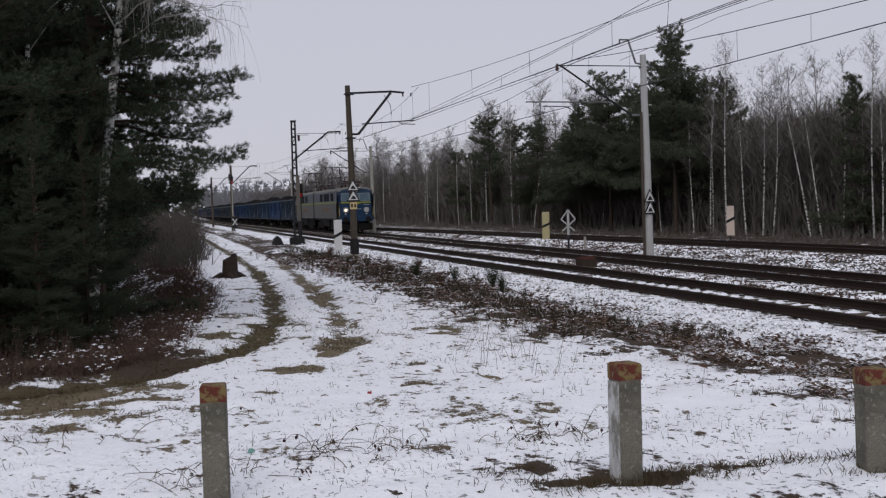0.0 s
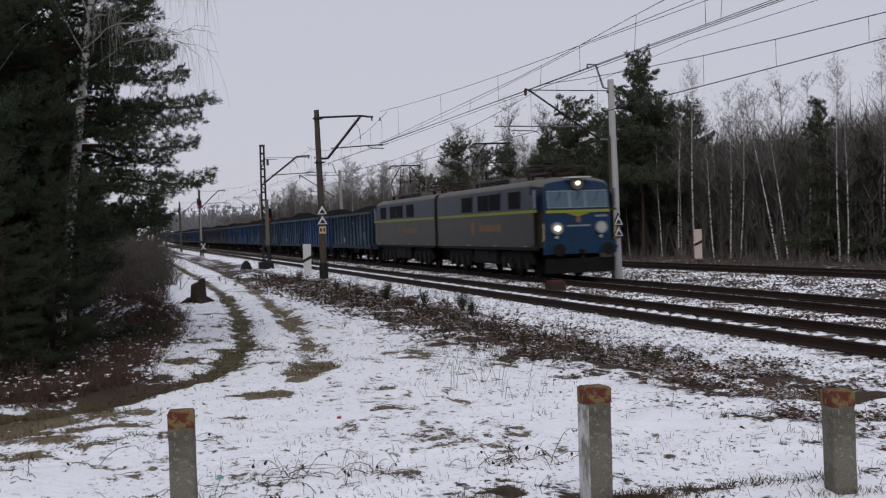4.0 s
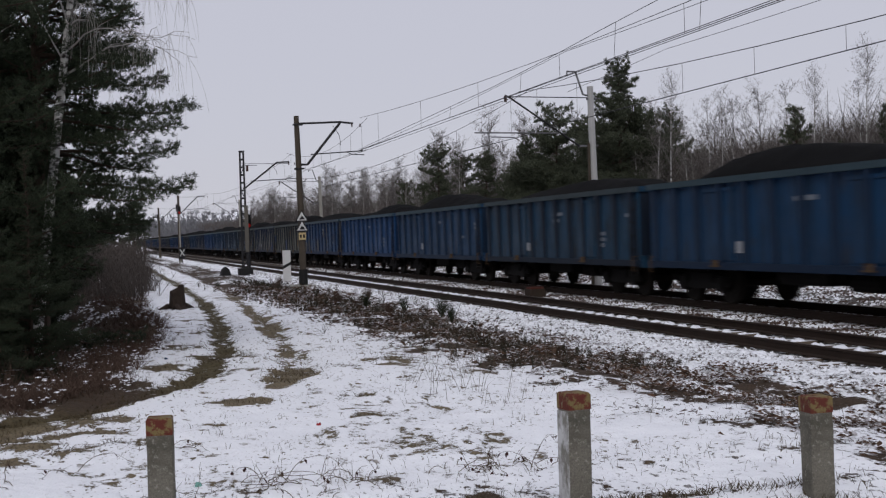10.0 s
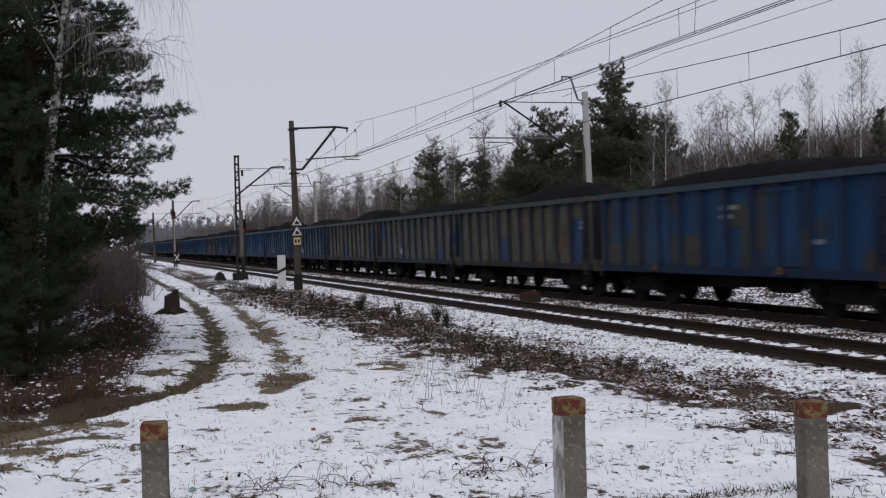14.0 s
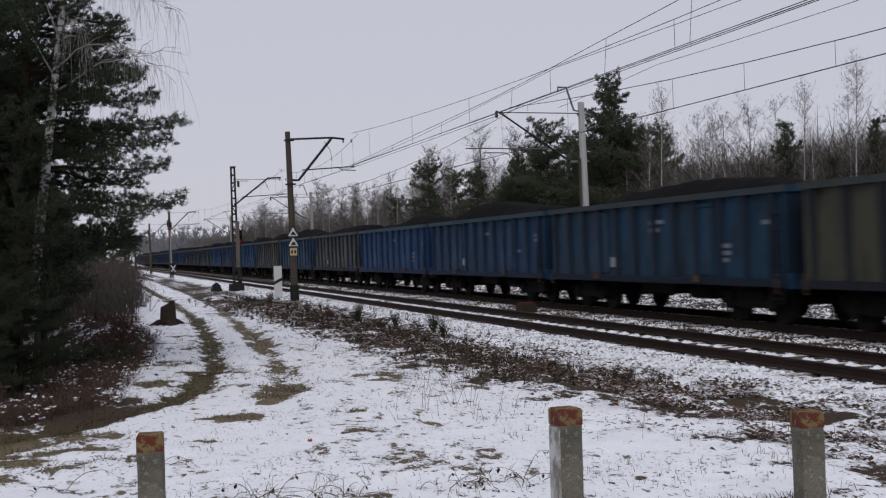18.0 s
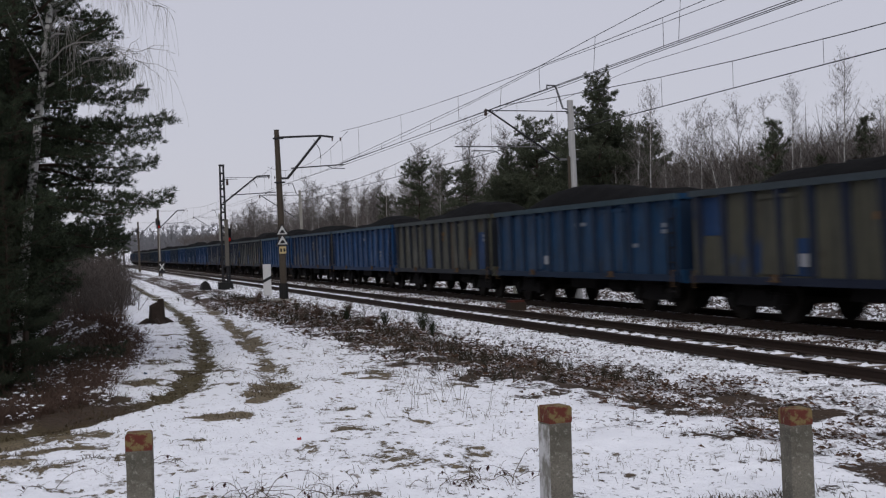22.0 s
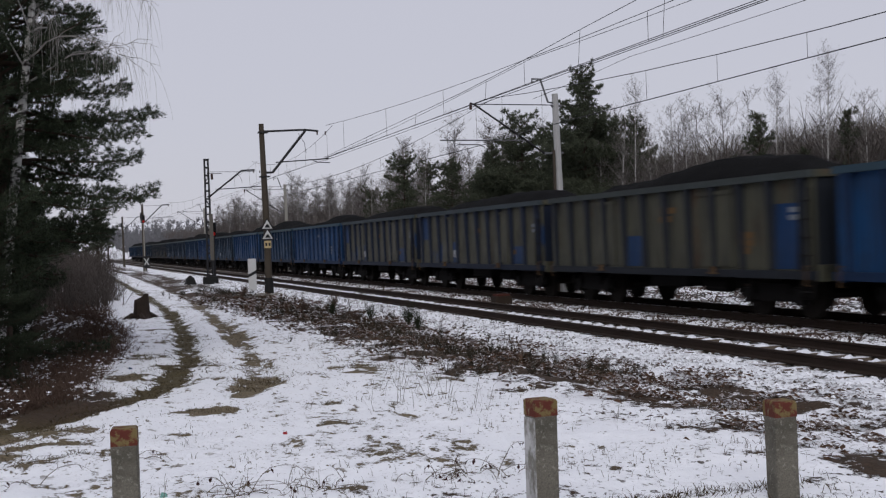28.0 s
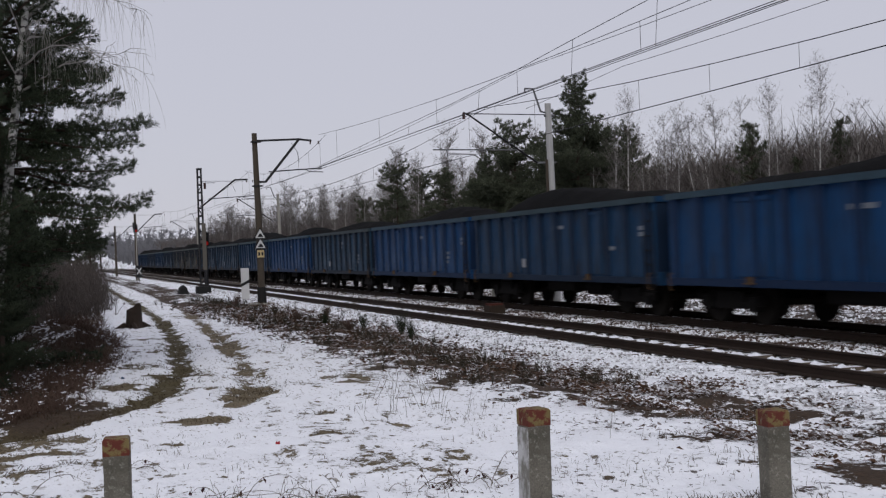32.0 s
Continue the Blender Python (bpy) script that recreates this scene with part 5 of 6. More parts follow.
def guard_post(x, y, rz, lean, white_edge, sunk=0.0):
    """A short square concrete guard post with a flaking red top."""
    z = land(x, y) - sunk
    m = thing("guard_post", "mossy grey concrete guard post with a flaking red-painted top", "post", pose(x, y, z, lean[0], lean[1], rz), group="guard posts in the snow")
    w, h = 0.076, 0.745
    shaft = Mesh()
    rings = []
    for k in range(9):
        zz = -0.3 + (h - 0.1 + 0.3) * k / 8
        j = 0.004
        ring = []
        for sx, sy in ((-1, -1), (1, -1), (1, 1), (-1, 1)):
            for a, b in (((1, 0.86), (0.86, 1)) if sx * sy > 0 else ((0.86, 1), (1, 0.86))):
                ring.append((sx * w * a + j * noise.noise(Vector((k * 2.1, sx * 3 + x, sy))), sy * w * b + j * noise.noise(Vector((k, sy * 5, x + 3))), zz))
        rings.append(ring)
    for ring in rings:
        shaft.v += ring
    for j in range(8):
        for i in range(8):
            shaft.f.append((j * 8 + i, j * 8 + (i + 1) % 8, j * 8 + 8 + (i + 1) % 8, j * 8 + 8 + i))
    shaft.f += [tuple(reversed(range(8))), tuple(range(64, 72))]
    part("shaft", shaft, M["post"], m)
    cap = Mesh().prism([(sx * w * 1.005, sy * w * 1.005, h - 0.1) for sx, sy in ((-1, -1), (1, -1), (1, 1), (-1, 1))],
                       [(sx * w * 1.0, sy * w * 1.0, h - 0.012) for sx, sy in ((-1, -1), (1, -1), (1, 1), (-1, 1))])
    cap.prism([(sx * w, sy * w, h - 0.012) for sx, sy in ((-1, -1), (1, -1), (1, 1), (-1, 1))], [(sx * w * 0.88, sy * w * 0.88, h) for sx, sy in ((-1, -1), (1, -1), (1, 1), (-1, 1))])
    part("painted_top", cap, M["red_paint"], m, "flaking red and ochre paint")
    if white_edge:
        part("whitewash", Mesh().box(-w - 0.004, -w, -w * 0.9, w * 0.9, 0.0, h - 0.11), M["whitewash"], m, "worn whitewashed side")


guard_post(0.31, 7.25, -6, (0, 0), False)
guard_post(2.74, 6.75, 6, (0, 0.3), True)
guard_post(4.30, 6.55, -4, (0, -0.6), False, 0.1)


# ---- trees ----
def wander(rng, start, way, length, steps, jitter, droop=0.0):
    pts, p, d = [Vector(start)], Vector(start), Vector(way).normalized()
    for k in range(steps):
        d = (d + Vector((rng.uniform(-1, 1), rng.uniform(-1, 1), rng.uniform(-1, 1))) * jitter + Vector((0, 0, -droop))).normalized()
        p = p + d * (length / steps)
        pts.append(p.copy())
    return pts


def ribbon(mesh, a, b, w, rng):
    """A thin tapering blade from a to b."""
    ax, ay, az = a
    bx, by, bz = b
    t = rng.uniform(0, 3.14)
    cx, cy = math.cos(t) * w, math.sin(t) * w
    n = len(mesh.v)
    mesh.v += [(ax - cx, ay - cy, az), (ax + cx, ay + cy, az), (bx, by, bz)]
    mesh.f.append((n, n + 1, n + 2))


def blades(rs, tips, ways, length, width, per):
    """Needle blades about many twig tips: vertices of triangles, three by three."""
    c, d = np.repeat(np.array(tips), per, 0), np.repeat(np.array(ways), per, 0)
    n = len(c)
    way = d * 0.75 + rs.normal(0, 0.62, (n, 3)) + np.array([0, 0, 0.12])
    way /= np.linalg.norm(way, axis=1)[:, None]
    side = np.cross(way, rs.normal(0, 1, (n, 3)))
    side /= np.linalg.norm(side, axis=1)[:, None] + 1e-6
    l = length * rs.uniform(0.6, 1.2, (n, 1))
    c = c + rs.normal(0, length * 0.22, (n, 3))
    return np.stack([c - side * width, c + side * width, c + way * l], 1).reshape(-1, 3)


def bough(rng, limbs, tips, ways, start, az, el, length, gap=0.13, r=0.035, puff=0.06):
    """One pine bough: a limb that sags and turns up at its end, with flat side twigs."""
    n = 7
    pts, p = [Vector(start)], Vector(start)
    for k in range(n):
        e = el - 0.22 * math.sin(math.pi * k / n) + 0.42 * (k / n) ** 2 + rng.uniform(-0.08, 0.08)
        a = az + rng.uniform(-0.14, 0.14)
        p = p + Vector((math.cos(a) * math.cos(e), math.sin(a) * math.cos(e), math.sin(e))) * (length / n)
        pts.append(p.copy())
    limbs.tube(pts, [r * (1 - 0.8 * k / n) for k in range(n + 1)], 4, False)
    s = 0.22 * length
    while s < length:
        u = s / length
        i = min(n - 1, int(u * n))
        q = pts[i].lerp(pts[i + 1], u * n - i)
        d = (pts[i + 1] - pts[i]).normalized()
        side = Vector((-d.y, d.x, 0)).normalized()
        reach = length * (0.28 + 0.4 * puff) * math.sin(math.pi * (0.18 + 0.74 * u)) * rng.uniform(0.6, 1.2)
        for sg in (-1, 1):
            way = (side * sg * 0.85 + d * 0.6 + Vector((0, 0, rng.uniform(-0.12, 0.35)))).normalized()
            t = 0.25 * reach
            while t < reach:
                c = q + way * t + Vector((0, 0, rng.uniform(-puff, puff)))
                tips.append(tuple(c))
                ways.append(tuple(way + Vector((0, 0, 0.35))))
                t += gap
        s += gap * 1.25
    tips.append(tuple(pts[-1]))
    ways.append(tuple((pts[-1] - pts[-2]).normalized()))


def pine(label, seed, height, low, reach, at, per=8, blade=0.16, width=0.014, gap=0.14, needle="needle", extra=(), whorl=0.42, round_top=0.0, count=(4, 6), lean=(0, 0), puff=0.06):
    """A pine: tapered trunk and a crown of boughs with needle blades."""
    rng, rs = random.Random(seed), np.random.RandomState(seed)
    t = thing("pine_tree", label, "tree", at)
    top = Vector((lean[0] * height, lean[1] * height, height))
    trunk = [top * (k / 8) + Vector((0.07 * math.sin(k + seed), 0.07 * math.cos(1.7 * k), 0)) * (k / 8) for k in range(9)]
    r0 = height * 0.011
    part("trunk", Mesh().tube(trunk, [r0 * (1 - 0.9 * k / 8) for k in range(9)], 8), M["pine_bark"], t)
    limbs, tips, ways = Mesh(), [], []
    z = low
    while z < height * (0.985 - 0.1 * round_top):
        u = (z - low) / (height - low)
        prof = ((1 - u) ** 0.62 * (1 - round_top) + round_top * math.sqrt(max(0.0, 1 - (1.35 * u - 0.4) ** 2)) * (1 - 0.35 * u * u)) * (0.8 + 0.28 * math.sin(7 * u + seed)) + 0.05
        k = rng.randint(*count)
        turn = rng.uniform(0, 6.28)
        for i in range(k):
            zi = min(height * 0.98, max(low, z + rng.uniform(-1, 1) * whorl))
            bough(rng, limbs, tips, ways, top * (zi / height), turn + i * 6.283 / k + rng.uniform(-0.4, 0.4), 0.02 + 0.6 * u + rng.uniform(-0.3, 0.35), reach * max(prof, 0.3 * round_top) * rng.uniform(0.4, 1.3), gap, puff=puff)
        z += whorl * rng.uniform(0.7, 1.3)
    for z, az, el, l in extra:
        bough(rng, limbs, tips, ways, top * (z / height), az, el + rng.uniform(-0.12, 0.12), l, gap * 0.8, puff=puff)
    v = blades(rs, tips, ways, blade, width, per)
    m = Mesh()
    m.v = v.tolist()
    m.f = [(3 * k, 3 * k + 1, 3 * k + 2) for k in range(len(v) // 3)]
    nb, nv = len(m.f), len(m.v)
    m.v += [tuple(q) for q in limbs.v]
    m.f += [tuple(nv + k for k in f) for f in limbs.f]
    me = m.data("crown", [M[needle], M["pine_bark"]])
    me.polygons.foreach_set("material_index", [0] * nb + [1] * (len(m.f) - nb))
    part("crown", me, None, t, "dark green needle crown")
    return t


def bare_tree(name, label, seed, height, at, bark, spread=0.3, limbs=18, twigs=5, droop=0.0, lean=(0, 0), thick=1.0, low=0.3, hang=(), fat=1.0):
    """A leafless tree: trunk and a crown of limbs and fine twigs. hang: limbs of (height, direction, length) with hanging twigs."""
    rng = random.Random(seed)
    t = thing(name, label, "tree", at)
    pts = [Vector((lean[0] * u * height + 0.1 * math.sin(3 * u + seed), lean[1] * u * height + 0.1 * math.cos(4 * u + seed), height * u)) for u in [k / 9 for k in range(10)]]
    pts = [q - Vector((pts[0].x, pts[0].y, 0)) for q in pts]
    r0 = 0.0085 * height * thick
    part("trunk", Mesh().tube(pts, [r0 * (1 - 0.9 * k / 9) for k in range(10)], 8), M[bark], t)
    big, fine = Mesh(), Mesh()

    def on_trunk(u):
        i = min(8, int(u * 9))
        return pts[i].lerp(pts[i + 1], u * 9 - i)

    for i in range(limbs):
        u = rng.uniform(low, 0.97)
        a = rng.uniform(0, 6.28)
        l = height * spread * (1.15 - u * 0.8) * rng.uniform(0.6, 1.2)
        limb = wander(rng, on_trunk(u), (math.cos(a), math.sin(a), rng.uniform(0.9, 2.2)), l, 5, 0.12, droop * 0.3)
        rr = r0 * 0.23 * (1.1 - u * 0.7)
        big.tube(limb, [rr * (1 - 0.85 * k / 5) for k in range(6)], 3, False)
        for _ in range(twigs):
            q = limb[rng.randint(1, 5)]
            b = rng.uniform(0, 6.28)
            tw = wander(rng, q, (math.cos(b), math.sin(b), rng.uniform(0.0, 1.4) - droop), l * rng.uniform(0.25, 0.6), 3, 0.22, droop)
            for k in range(3):
                ribbon(fine, tw[k], tw[k + 1], 0.009 * fat, rng)
            for _ in range(4):
                q2 = tw[rng.randint(0, 3)]
                b2 = rng.uniform(0, 6.28)
                ll = l * rng.uniform(0.1, 0.32)
                e = rng.uniform(-0.1, 1.2) - droop * 2
                ribbon(fine, q2, q2 + Vector((math.cos(b2), math.sin(b2), e)).normalized() * ll, 0.007 * fat, rng)
    for u, a, l in hang:
        limb = wander(rng, on_trunk(u / height), (math.cos(a), math.sin(a), 0.8), l * 0.92, 8, 0.26, 0.13)
        big.tube(limb, [0.02 * (1 - 0.85 * k / 8) for k in range(9)], 4, False)
        for k in range(3, 9):
            for _ in range(rng.randint(1, 2)):
                sub = wander(rng, limb[k], (math.cos(a) + rng.uniform(-0.7, 0.7), math.sin(a) + rng.uniform(-0.7, 0.7), 0.35), l * rng.uniform(0.12, 0.34), 4, 0.38, 0.2)
                big.tube(sub, [0.006, 0.005, 0.004, 0.003, 0.002], 3, False)
                for q in sub[1::2]:
                    for _ in range(2):
                        h = wander(rng, q, (rng.uniform(-0.5, 0.5), rng.uniform(-0.5, 0.5), -0.5), rng.uniform(0.3, 1.1), 6, 0.14, 0.42)
                        big.tube(h, [0.0024, 0.0022, 0.002, 0.0018, 0.0016, 0.0014, 0.001], 3, False)
    nb = len(big.f)
    nv = len(big.v)
    big.v += fine.v
    big.f += [tuple(nv + k for k in f) for f in fine.f]
    me = big.data("crown", [M["twig"] if bark == "grey_bark" else M["birch_twig"], M["twig"]])
    me.polygons.foreach_set("material_index", [0] * nb + [1] * (len(big.f) - nb))
    part("crown", me, None, t, "bare branches and fine twigs")
    return t


M["birch_twig"] = plain("pale_birch_branch", (0.25, 0.24, 0.225), 0.9, 0, 6, 0.35)


def spot(x, y, turn=0.0):
    return Matrix.Translation((x, y, land(x, y) - 0.05)) @ Matrix.Rotation(turn, 4, "Z")


def plant(src, x, y, turn, s):
    c = copy_thing(src, spot(x, y, turn))
    c.scale = (s, s, s)
    return c


# the wood at the near left
rng = random.Random(77)
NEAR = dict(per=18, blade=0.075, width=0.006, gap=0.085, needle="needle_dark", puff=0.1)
pine("tall dark pine with sweeping needle boughs over the track edge", 11, 11.0, 1.7, 1.75, spot(-0.9, 20.3), whorl=0.36, count=(6, 8),
     extra=[(5.3, 0.0, -0.05, 1.9), (5.0, -0.5, -0.1, 2.0), (4.6, 0.1, -0.02, 2.1), (3.95, -0.25, 0.0, 2.3), (4.0, 0.15, 0.0, 2.55), (3.45, -0.1, -0.02, 2.2),
            (3.4, 0.45, 0.0, 2.0), (2.95, 0.05, 0.0, 2.5), (2.8, -0.5, -0.05, 2.0), (2.5, 0.25, -0.02, 1.7), (2.2, -0.9, -0.05, 1.2), (6.0, 0.2, 0.0, 1.6), (6.5, -0.2, 0.05, 1.5), (4.3, 0.5, 0.0, 1.8), (3.7, -0.6, 0.0, 1.7), (5.6, 0.6, 0.0, 1.6), (4.4, -0.7, 0.0, 1.6), (3.2, 0.7, 0.0, 1.5)], **NEAR)
D1 = pine("dense dark pine at the edge of the wood", 12, 11, 0.3, 2.4, spot(-2.7, 18.4), whorl=0.36, count=(5, 7), **NEAR)
D2 = pine("dense dark pine inside the wood", 13, 12, 0.3, 2.6, spot(-4.6, 20.5), whorl=0.38, count=(5, 7), **NEAR)
pine("tall pine behind the birch with a high crown", 14, 11.5, 4.4, 1.9, spot(-1.5, 23.6), whorl=0.34, count=(6, 8), **NEAR)
for x, y, a, s in ((-2.3, 22.0, 2.2, 1.0), (-3.4, 19.6, 4.2, 1.05), (-2.9, 23.5, 1.0, 1.0), (-1.6, 25.5, 2.0, 0.6), (-3.6, 25.5, 3.0, 1.05), (-2.4, 29, 4.0, 0.85), (-4.2, 30, 5.0, 1.1), (-6.4, 24, 0.5, 1.1), (-1.7, 34, 1.5, 0.7), (-3.4, 37, 2.5, 1.1), (-2.2, 43, 3.5, 0.8), (-3.6, 48, 0.2, 1.1), (-2.2, 57, 1.2, 0.85), (-3.5, 62, 2.2, 1.0), (-5.4, 17.2, 0.4, 0.9), (-1.5, 16.4, 0.3, 0.3), (-0.95, 17.6, 1.9, 0.27), (-2.5, 15.7, 2.5, 0.3), (-3.4, 16.2, 3.5, 0.4), (-4.4, 15.4, 0.8, 0.4)):
    plant(rng.choice((D1, D2)), x, y, a, s)
bare_tree("birch_tree", "white-barked birch with hanging bare twigs among the pines", 21, 11, spot(-1.06, 19.8), "birch", 0.2, 12, 3, 0.2, (0.155, 0.0), 1.05, 0.4,
          hang=[(4.6, 0.2, 1.9), (5.0, -0.3, 2.0), (5.4, 0.5, 2.1), (5.8, 0.0, 2.1), (6.2, -0.4, 1.8), (6.5, 0.35, 1.9), (7.0, 0.0, 2.0), (5.3, -0.9, 1.4), (5.9, 1.0, 1.6), (6.8, 0.7, 1.7)])
bare_tree("birch_tree", "slim birch half hidden by pine boughs", 22, 10, spot(-1.75, 19.3), "birch", 0.16, 8, 3, 0.15, (0.015, 0), 0.75)

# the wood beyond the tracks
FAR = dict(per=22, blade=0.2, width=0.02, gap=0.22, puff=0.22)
P1 = pine("tall full pine rising above the wood", 31, 12.6, 3.8, 4.1, spot(31.5, 68.5), whorl=0.5, round_top=0.2, count=(6, 8), **FAR)
P2 = pine("broad dark pine beside the tall one", 32, 11.0, 3.6, 4.4, spot(31.2, 78.5), whorl=0.5, round_top=0.4, count=(6, 8), **FAR)
P3 = pine("tall pine with a bare trunk and an open crown", 33, 11.3, 5.6, 2.4, spot(31.5, 110), whorl=0.55, round_top=1.0, count=(4, 6), **FAR)
P4 = pine("narrow young pine among bare birches", 34, 7.6, 0.6, 1.9, spot(32.0, 49.8), round_top=0.0, whorl=0.5, count=(4, 5), **FAR)
for src, x, y, a, s in ((P2, 32.5, 73.5, 1.1, 0.86), (P1, 31.0, 84.0, 2.0, 0.72), (P2, 34.5, 74.0, 3.0, 0.72), (P1, 33.0, 88.0, 4.0, 0.62), (P3, 31.5, 95.5, 1.0, 0.84), (P3, 33.0, 107, 2.2, 0.9),
                        (P2, 34.5, 70.0, 0.7, 0.7), (P1, 35.0, 76.0, 1.7, 0.68), (P2, 34.0, 81.5, 2.7, 0.72), (P2, 37.5, 78.0, 3.7, 0.85), (P1, 37.2, 73.0, 4.7, 0.8), (P2, 36.5, 79, 5.7, 0.85), (P2, 38.2, 87.0, 0.2, 0.85), (P2, 41, 85.0, 1.2, 0.9), (P1, 40.5, 83.0, 2.2, 0.8), (P2, 43, 90, 3.2, 0.9), (P1, 37, 95, 5.2, 0.8), (P2, 38, 103, 0.9, 0.8), (P2, 44, 95, 0.4, 0.9), (P2, 32.5, 92, 0.3, 0.6), (P2, 33, 100, 5.3, 0.6), (P4, 33, 47.6, 2, 0.75), (P4, 34.5, 56, 3, 0.8), (P4, 33.5, 45.0, 4, 0.95), (P1, 34, 116, 1, 0.6), (P2, 34, 126, 2, 0.62), (P4, 33, 121, 2, 0.9),
                        (P4, 36, 140, 1, 1.1), (P3, 34, 133, 3, 0.8), (P1, 5.5, 196, 1, 0.72), (P4, 3.2, 178, 2, 1.0), (P1, 1.5, 215, 4, 0.66), (P4, 6.2, 226, 2, 1.2), (P4, 0.2, 190, 3, 1.1), (P1, -3, 205, 4, 0.7)):
    plant(src, x, y, a, s)
B = []
for k, (x, y, h, ly) in enumerate(((31.6, 64.0, 9.2, -0.14), (31.8, 62.3, 11.2, 0.0), (31.2, 58.9, 8.6, 0.15), (31.6, 57.8, 9.0, 0.0), (31.4, 56.4, 8.2, -0.12), (31.8, 53.4, 9.2, 0.28))):
    B.append(bare_tree("birch_tree", "slender white birch with bare twigs at the wood's edge", 41 + k, h, spot(x, y), "birch", 0.2, 40, 12, 0.02, (0, ly), 0.66, 0.42, fat=1.0))
G = [bare_tree("bare_tree", "bare grey-brown forest tree", 51 + k, 9.5, spot(35 + 2 * k, 58 + 6 * k), "grey_bark", 0.26, 36, 10, 0.0, (0.01 * k, 0), 0.8, 0.4, fat=1.5) for k in range(4)]
T = [bare_tree("bare_tree", "tall bare forest tree with a dense grey crown of twigs", 61 + k, 12.5, spot(34 + 2 * k, 118 + 9 * k), ("birch", "grey_bark", "grey_bark")[k], 0.26, 52, 11, 0.0, (0.01 * k, 0), 0.8, 0.38, fat=2.6) for k in range(3)]
for x, y, src, s in ((31.8, 52.4, 5, 0.9), (32, 48.3, 1, 0.85), (32.5, 51.6, 3, 1.0), (33, 46.5, 3, 0.95), (32, 44.4, 1, 0.9), (31.5, 103, 0, 1.0), (31.5, 111.5, 1, 0.95), (32, 141, 3, 1.0), (31.5, 137, 1, 0.9), (32, 119, 2, 1.0)):
    plant(B[src], x, y, rng.uniform(-0.3, 0.3), s)
for k in range(85):
    plant(rng.choice(T), rng.uniform(32.5, 46.0), 88 + 190 * rng.random() ** 1.15, rng.uniform(0, 6.28), rng.uniform(0.72, 1.02))
for k in range(46):
    y = 40 + 175 * rng.random() ** 1.2
    plant(rng.choice(B), rng.uniform(31.0, 37.0), y, rng.uniform(0, 6.28), rng.uniform(0.6, 0.85) if y < 64 else rng.uniform(0.72, 1.0))
for k in range(90):
    y = 42 + 290 * rng.random() ** 1.2
    plant(rng.choice(G + G + B), rng.uniform(34, 58), y, rng.uniform(0, 6.28), rng.uniform(0.5, 0.75) if y < 72 else rng.uniform(0.72, 1.05))


def broom(m, r, x, y, z, h, stems, wide, w, twigs=7):
    """A thicket clump: stems that fan out, with side twigs."""
    for _ in range(stems):
        a, e = r.uniform(0, 6.28), r.uniform(0, wide)
        x1, y1, z1 = x + math.cos(a) * e * h, y + math.sin(a) * e * h, z + h * r.uniform(0.6, 1.0)
        ribbon(m, (x, y, z), (x1, y1, z1), w, r)
        for _ in range(twigs):
            u = r.uniform(0.35, 1.0)
            b = r.uniform(0, 6.28)
            l = h * r.uniform(0.08, 0.2)
            q = (x + (x1 - x) * u, y + (y1 - y) * u, z + (z1 - z) * u)
            ribbon(m, q, (q[0] + math.cos(b) * l, q[1] + math.sin(b) * l, q[2] + l * r.uniform(0.4, 1.6)), w * 0.6, r)


def far_woods():
    """The thicket and deep wood behind the first trees, joined."""
    m, r = Mesh(), random.Random(8)
    for _ in range(3500):
        y = 34 + 180 * r.random() ** 1.3
        x = 32.6 + 12 * r.random() ** 1.2
        broom(m, r, x, y, field(x, y) - 0.1, r.uniform(1.6, 4.5), 4, 0.3, 0.04 + y / 5000, 6)
    for _ in range(4200):
        y = 32 + 34 * r.random()
        x = 33.6 + 16 * r.random() ** 1.2
        broom(m, r, x, y, field(x, y) - 0.1, r.uniform(5.6, 7.0) * (1 + (x - 33) / 90), 5, 0.12, 0.03, 12)
    for _ in range(8500):
        y = 30 + 400 * r.random() ** 1.5
        x = 33.4 + 36 * r.random() ** 1.3
        broom(m, r, x, y, field(x, y) - 0.1, r.uniform(5.0, 7.6) * (1 + (x - 33) / 130), 4, 0.15, 0.030 + y / 5500, 11)
    for _ in range(1300):
        y = 36 + 120 * r.random() ** 1.4
        x = r.uniform(25.5, 33)
        broom(m, r, x, y, field(x, y) - 0.05, r.uniform(0.15, 0.7) * (0.6 + (x - 25) / 10), 4, 0.7, 0.016 + y / 7000, 4)
    solid("far_woods", m, M["thicket"], "dense leafless brown woodland thicket", "woods", "stuff")
    m = Mesh()
    for _ in range(5200):
        y = r.uniform(300, 720)
        x = r.uniform(-0.22, 0.3) * y
        if abs(x - 13) > 9:
            broom(m, r, x, y, field(x, y) - 0.3, r.uniform(4, 8) * (0.65 + y / 1100), 4, 0.28, 0.16 + y / 4000, 6)
    for _ in range(26):
        cx, cy, a = r.uniform(-300, 500), r.uniform(850, 1700), r.uniform(-0.3, 0.3)
        for _ in range(r.randint(15, 70)):
            u = r.uniform(-60, 60)
            x, y = cx + u * math.cos(a), cy + u * math.sin(a) + r.gauss(0, 4)
            broom(m, r, x, y, field(x, y) - 0.3, r.uniform(3, 6.5), 5, 0.5, 0.5, 3)
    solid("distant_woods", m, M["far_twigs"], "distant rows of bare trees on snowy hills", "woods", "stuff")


# thicket brown lightened and greyed for haze over the far wood
M["thicket"] = plain("brown_thicket_twigs", (0.112, 0.099, 0.092), 0.95, 0, 0.6, 0.4)
# pale grey puts the distance haze into the twig colour
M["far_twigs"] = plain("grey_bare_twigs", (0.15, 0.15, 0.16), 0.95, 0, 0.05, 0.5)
far_woods()


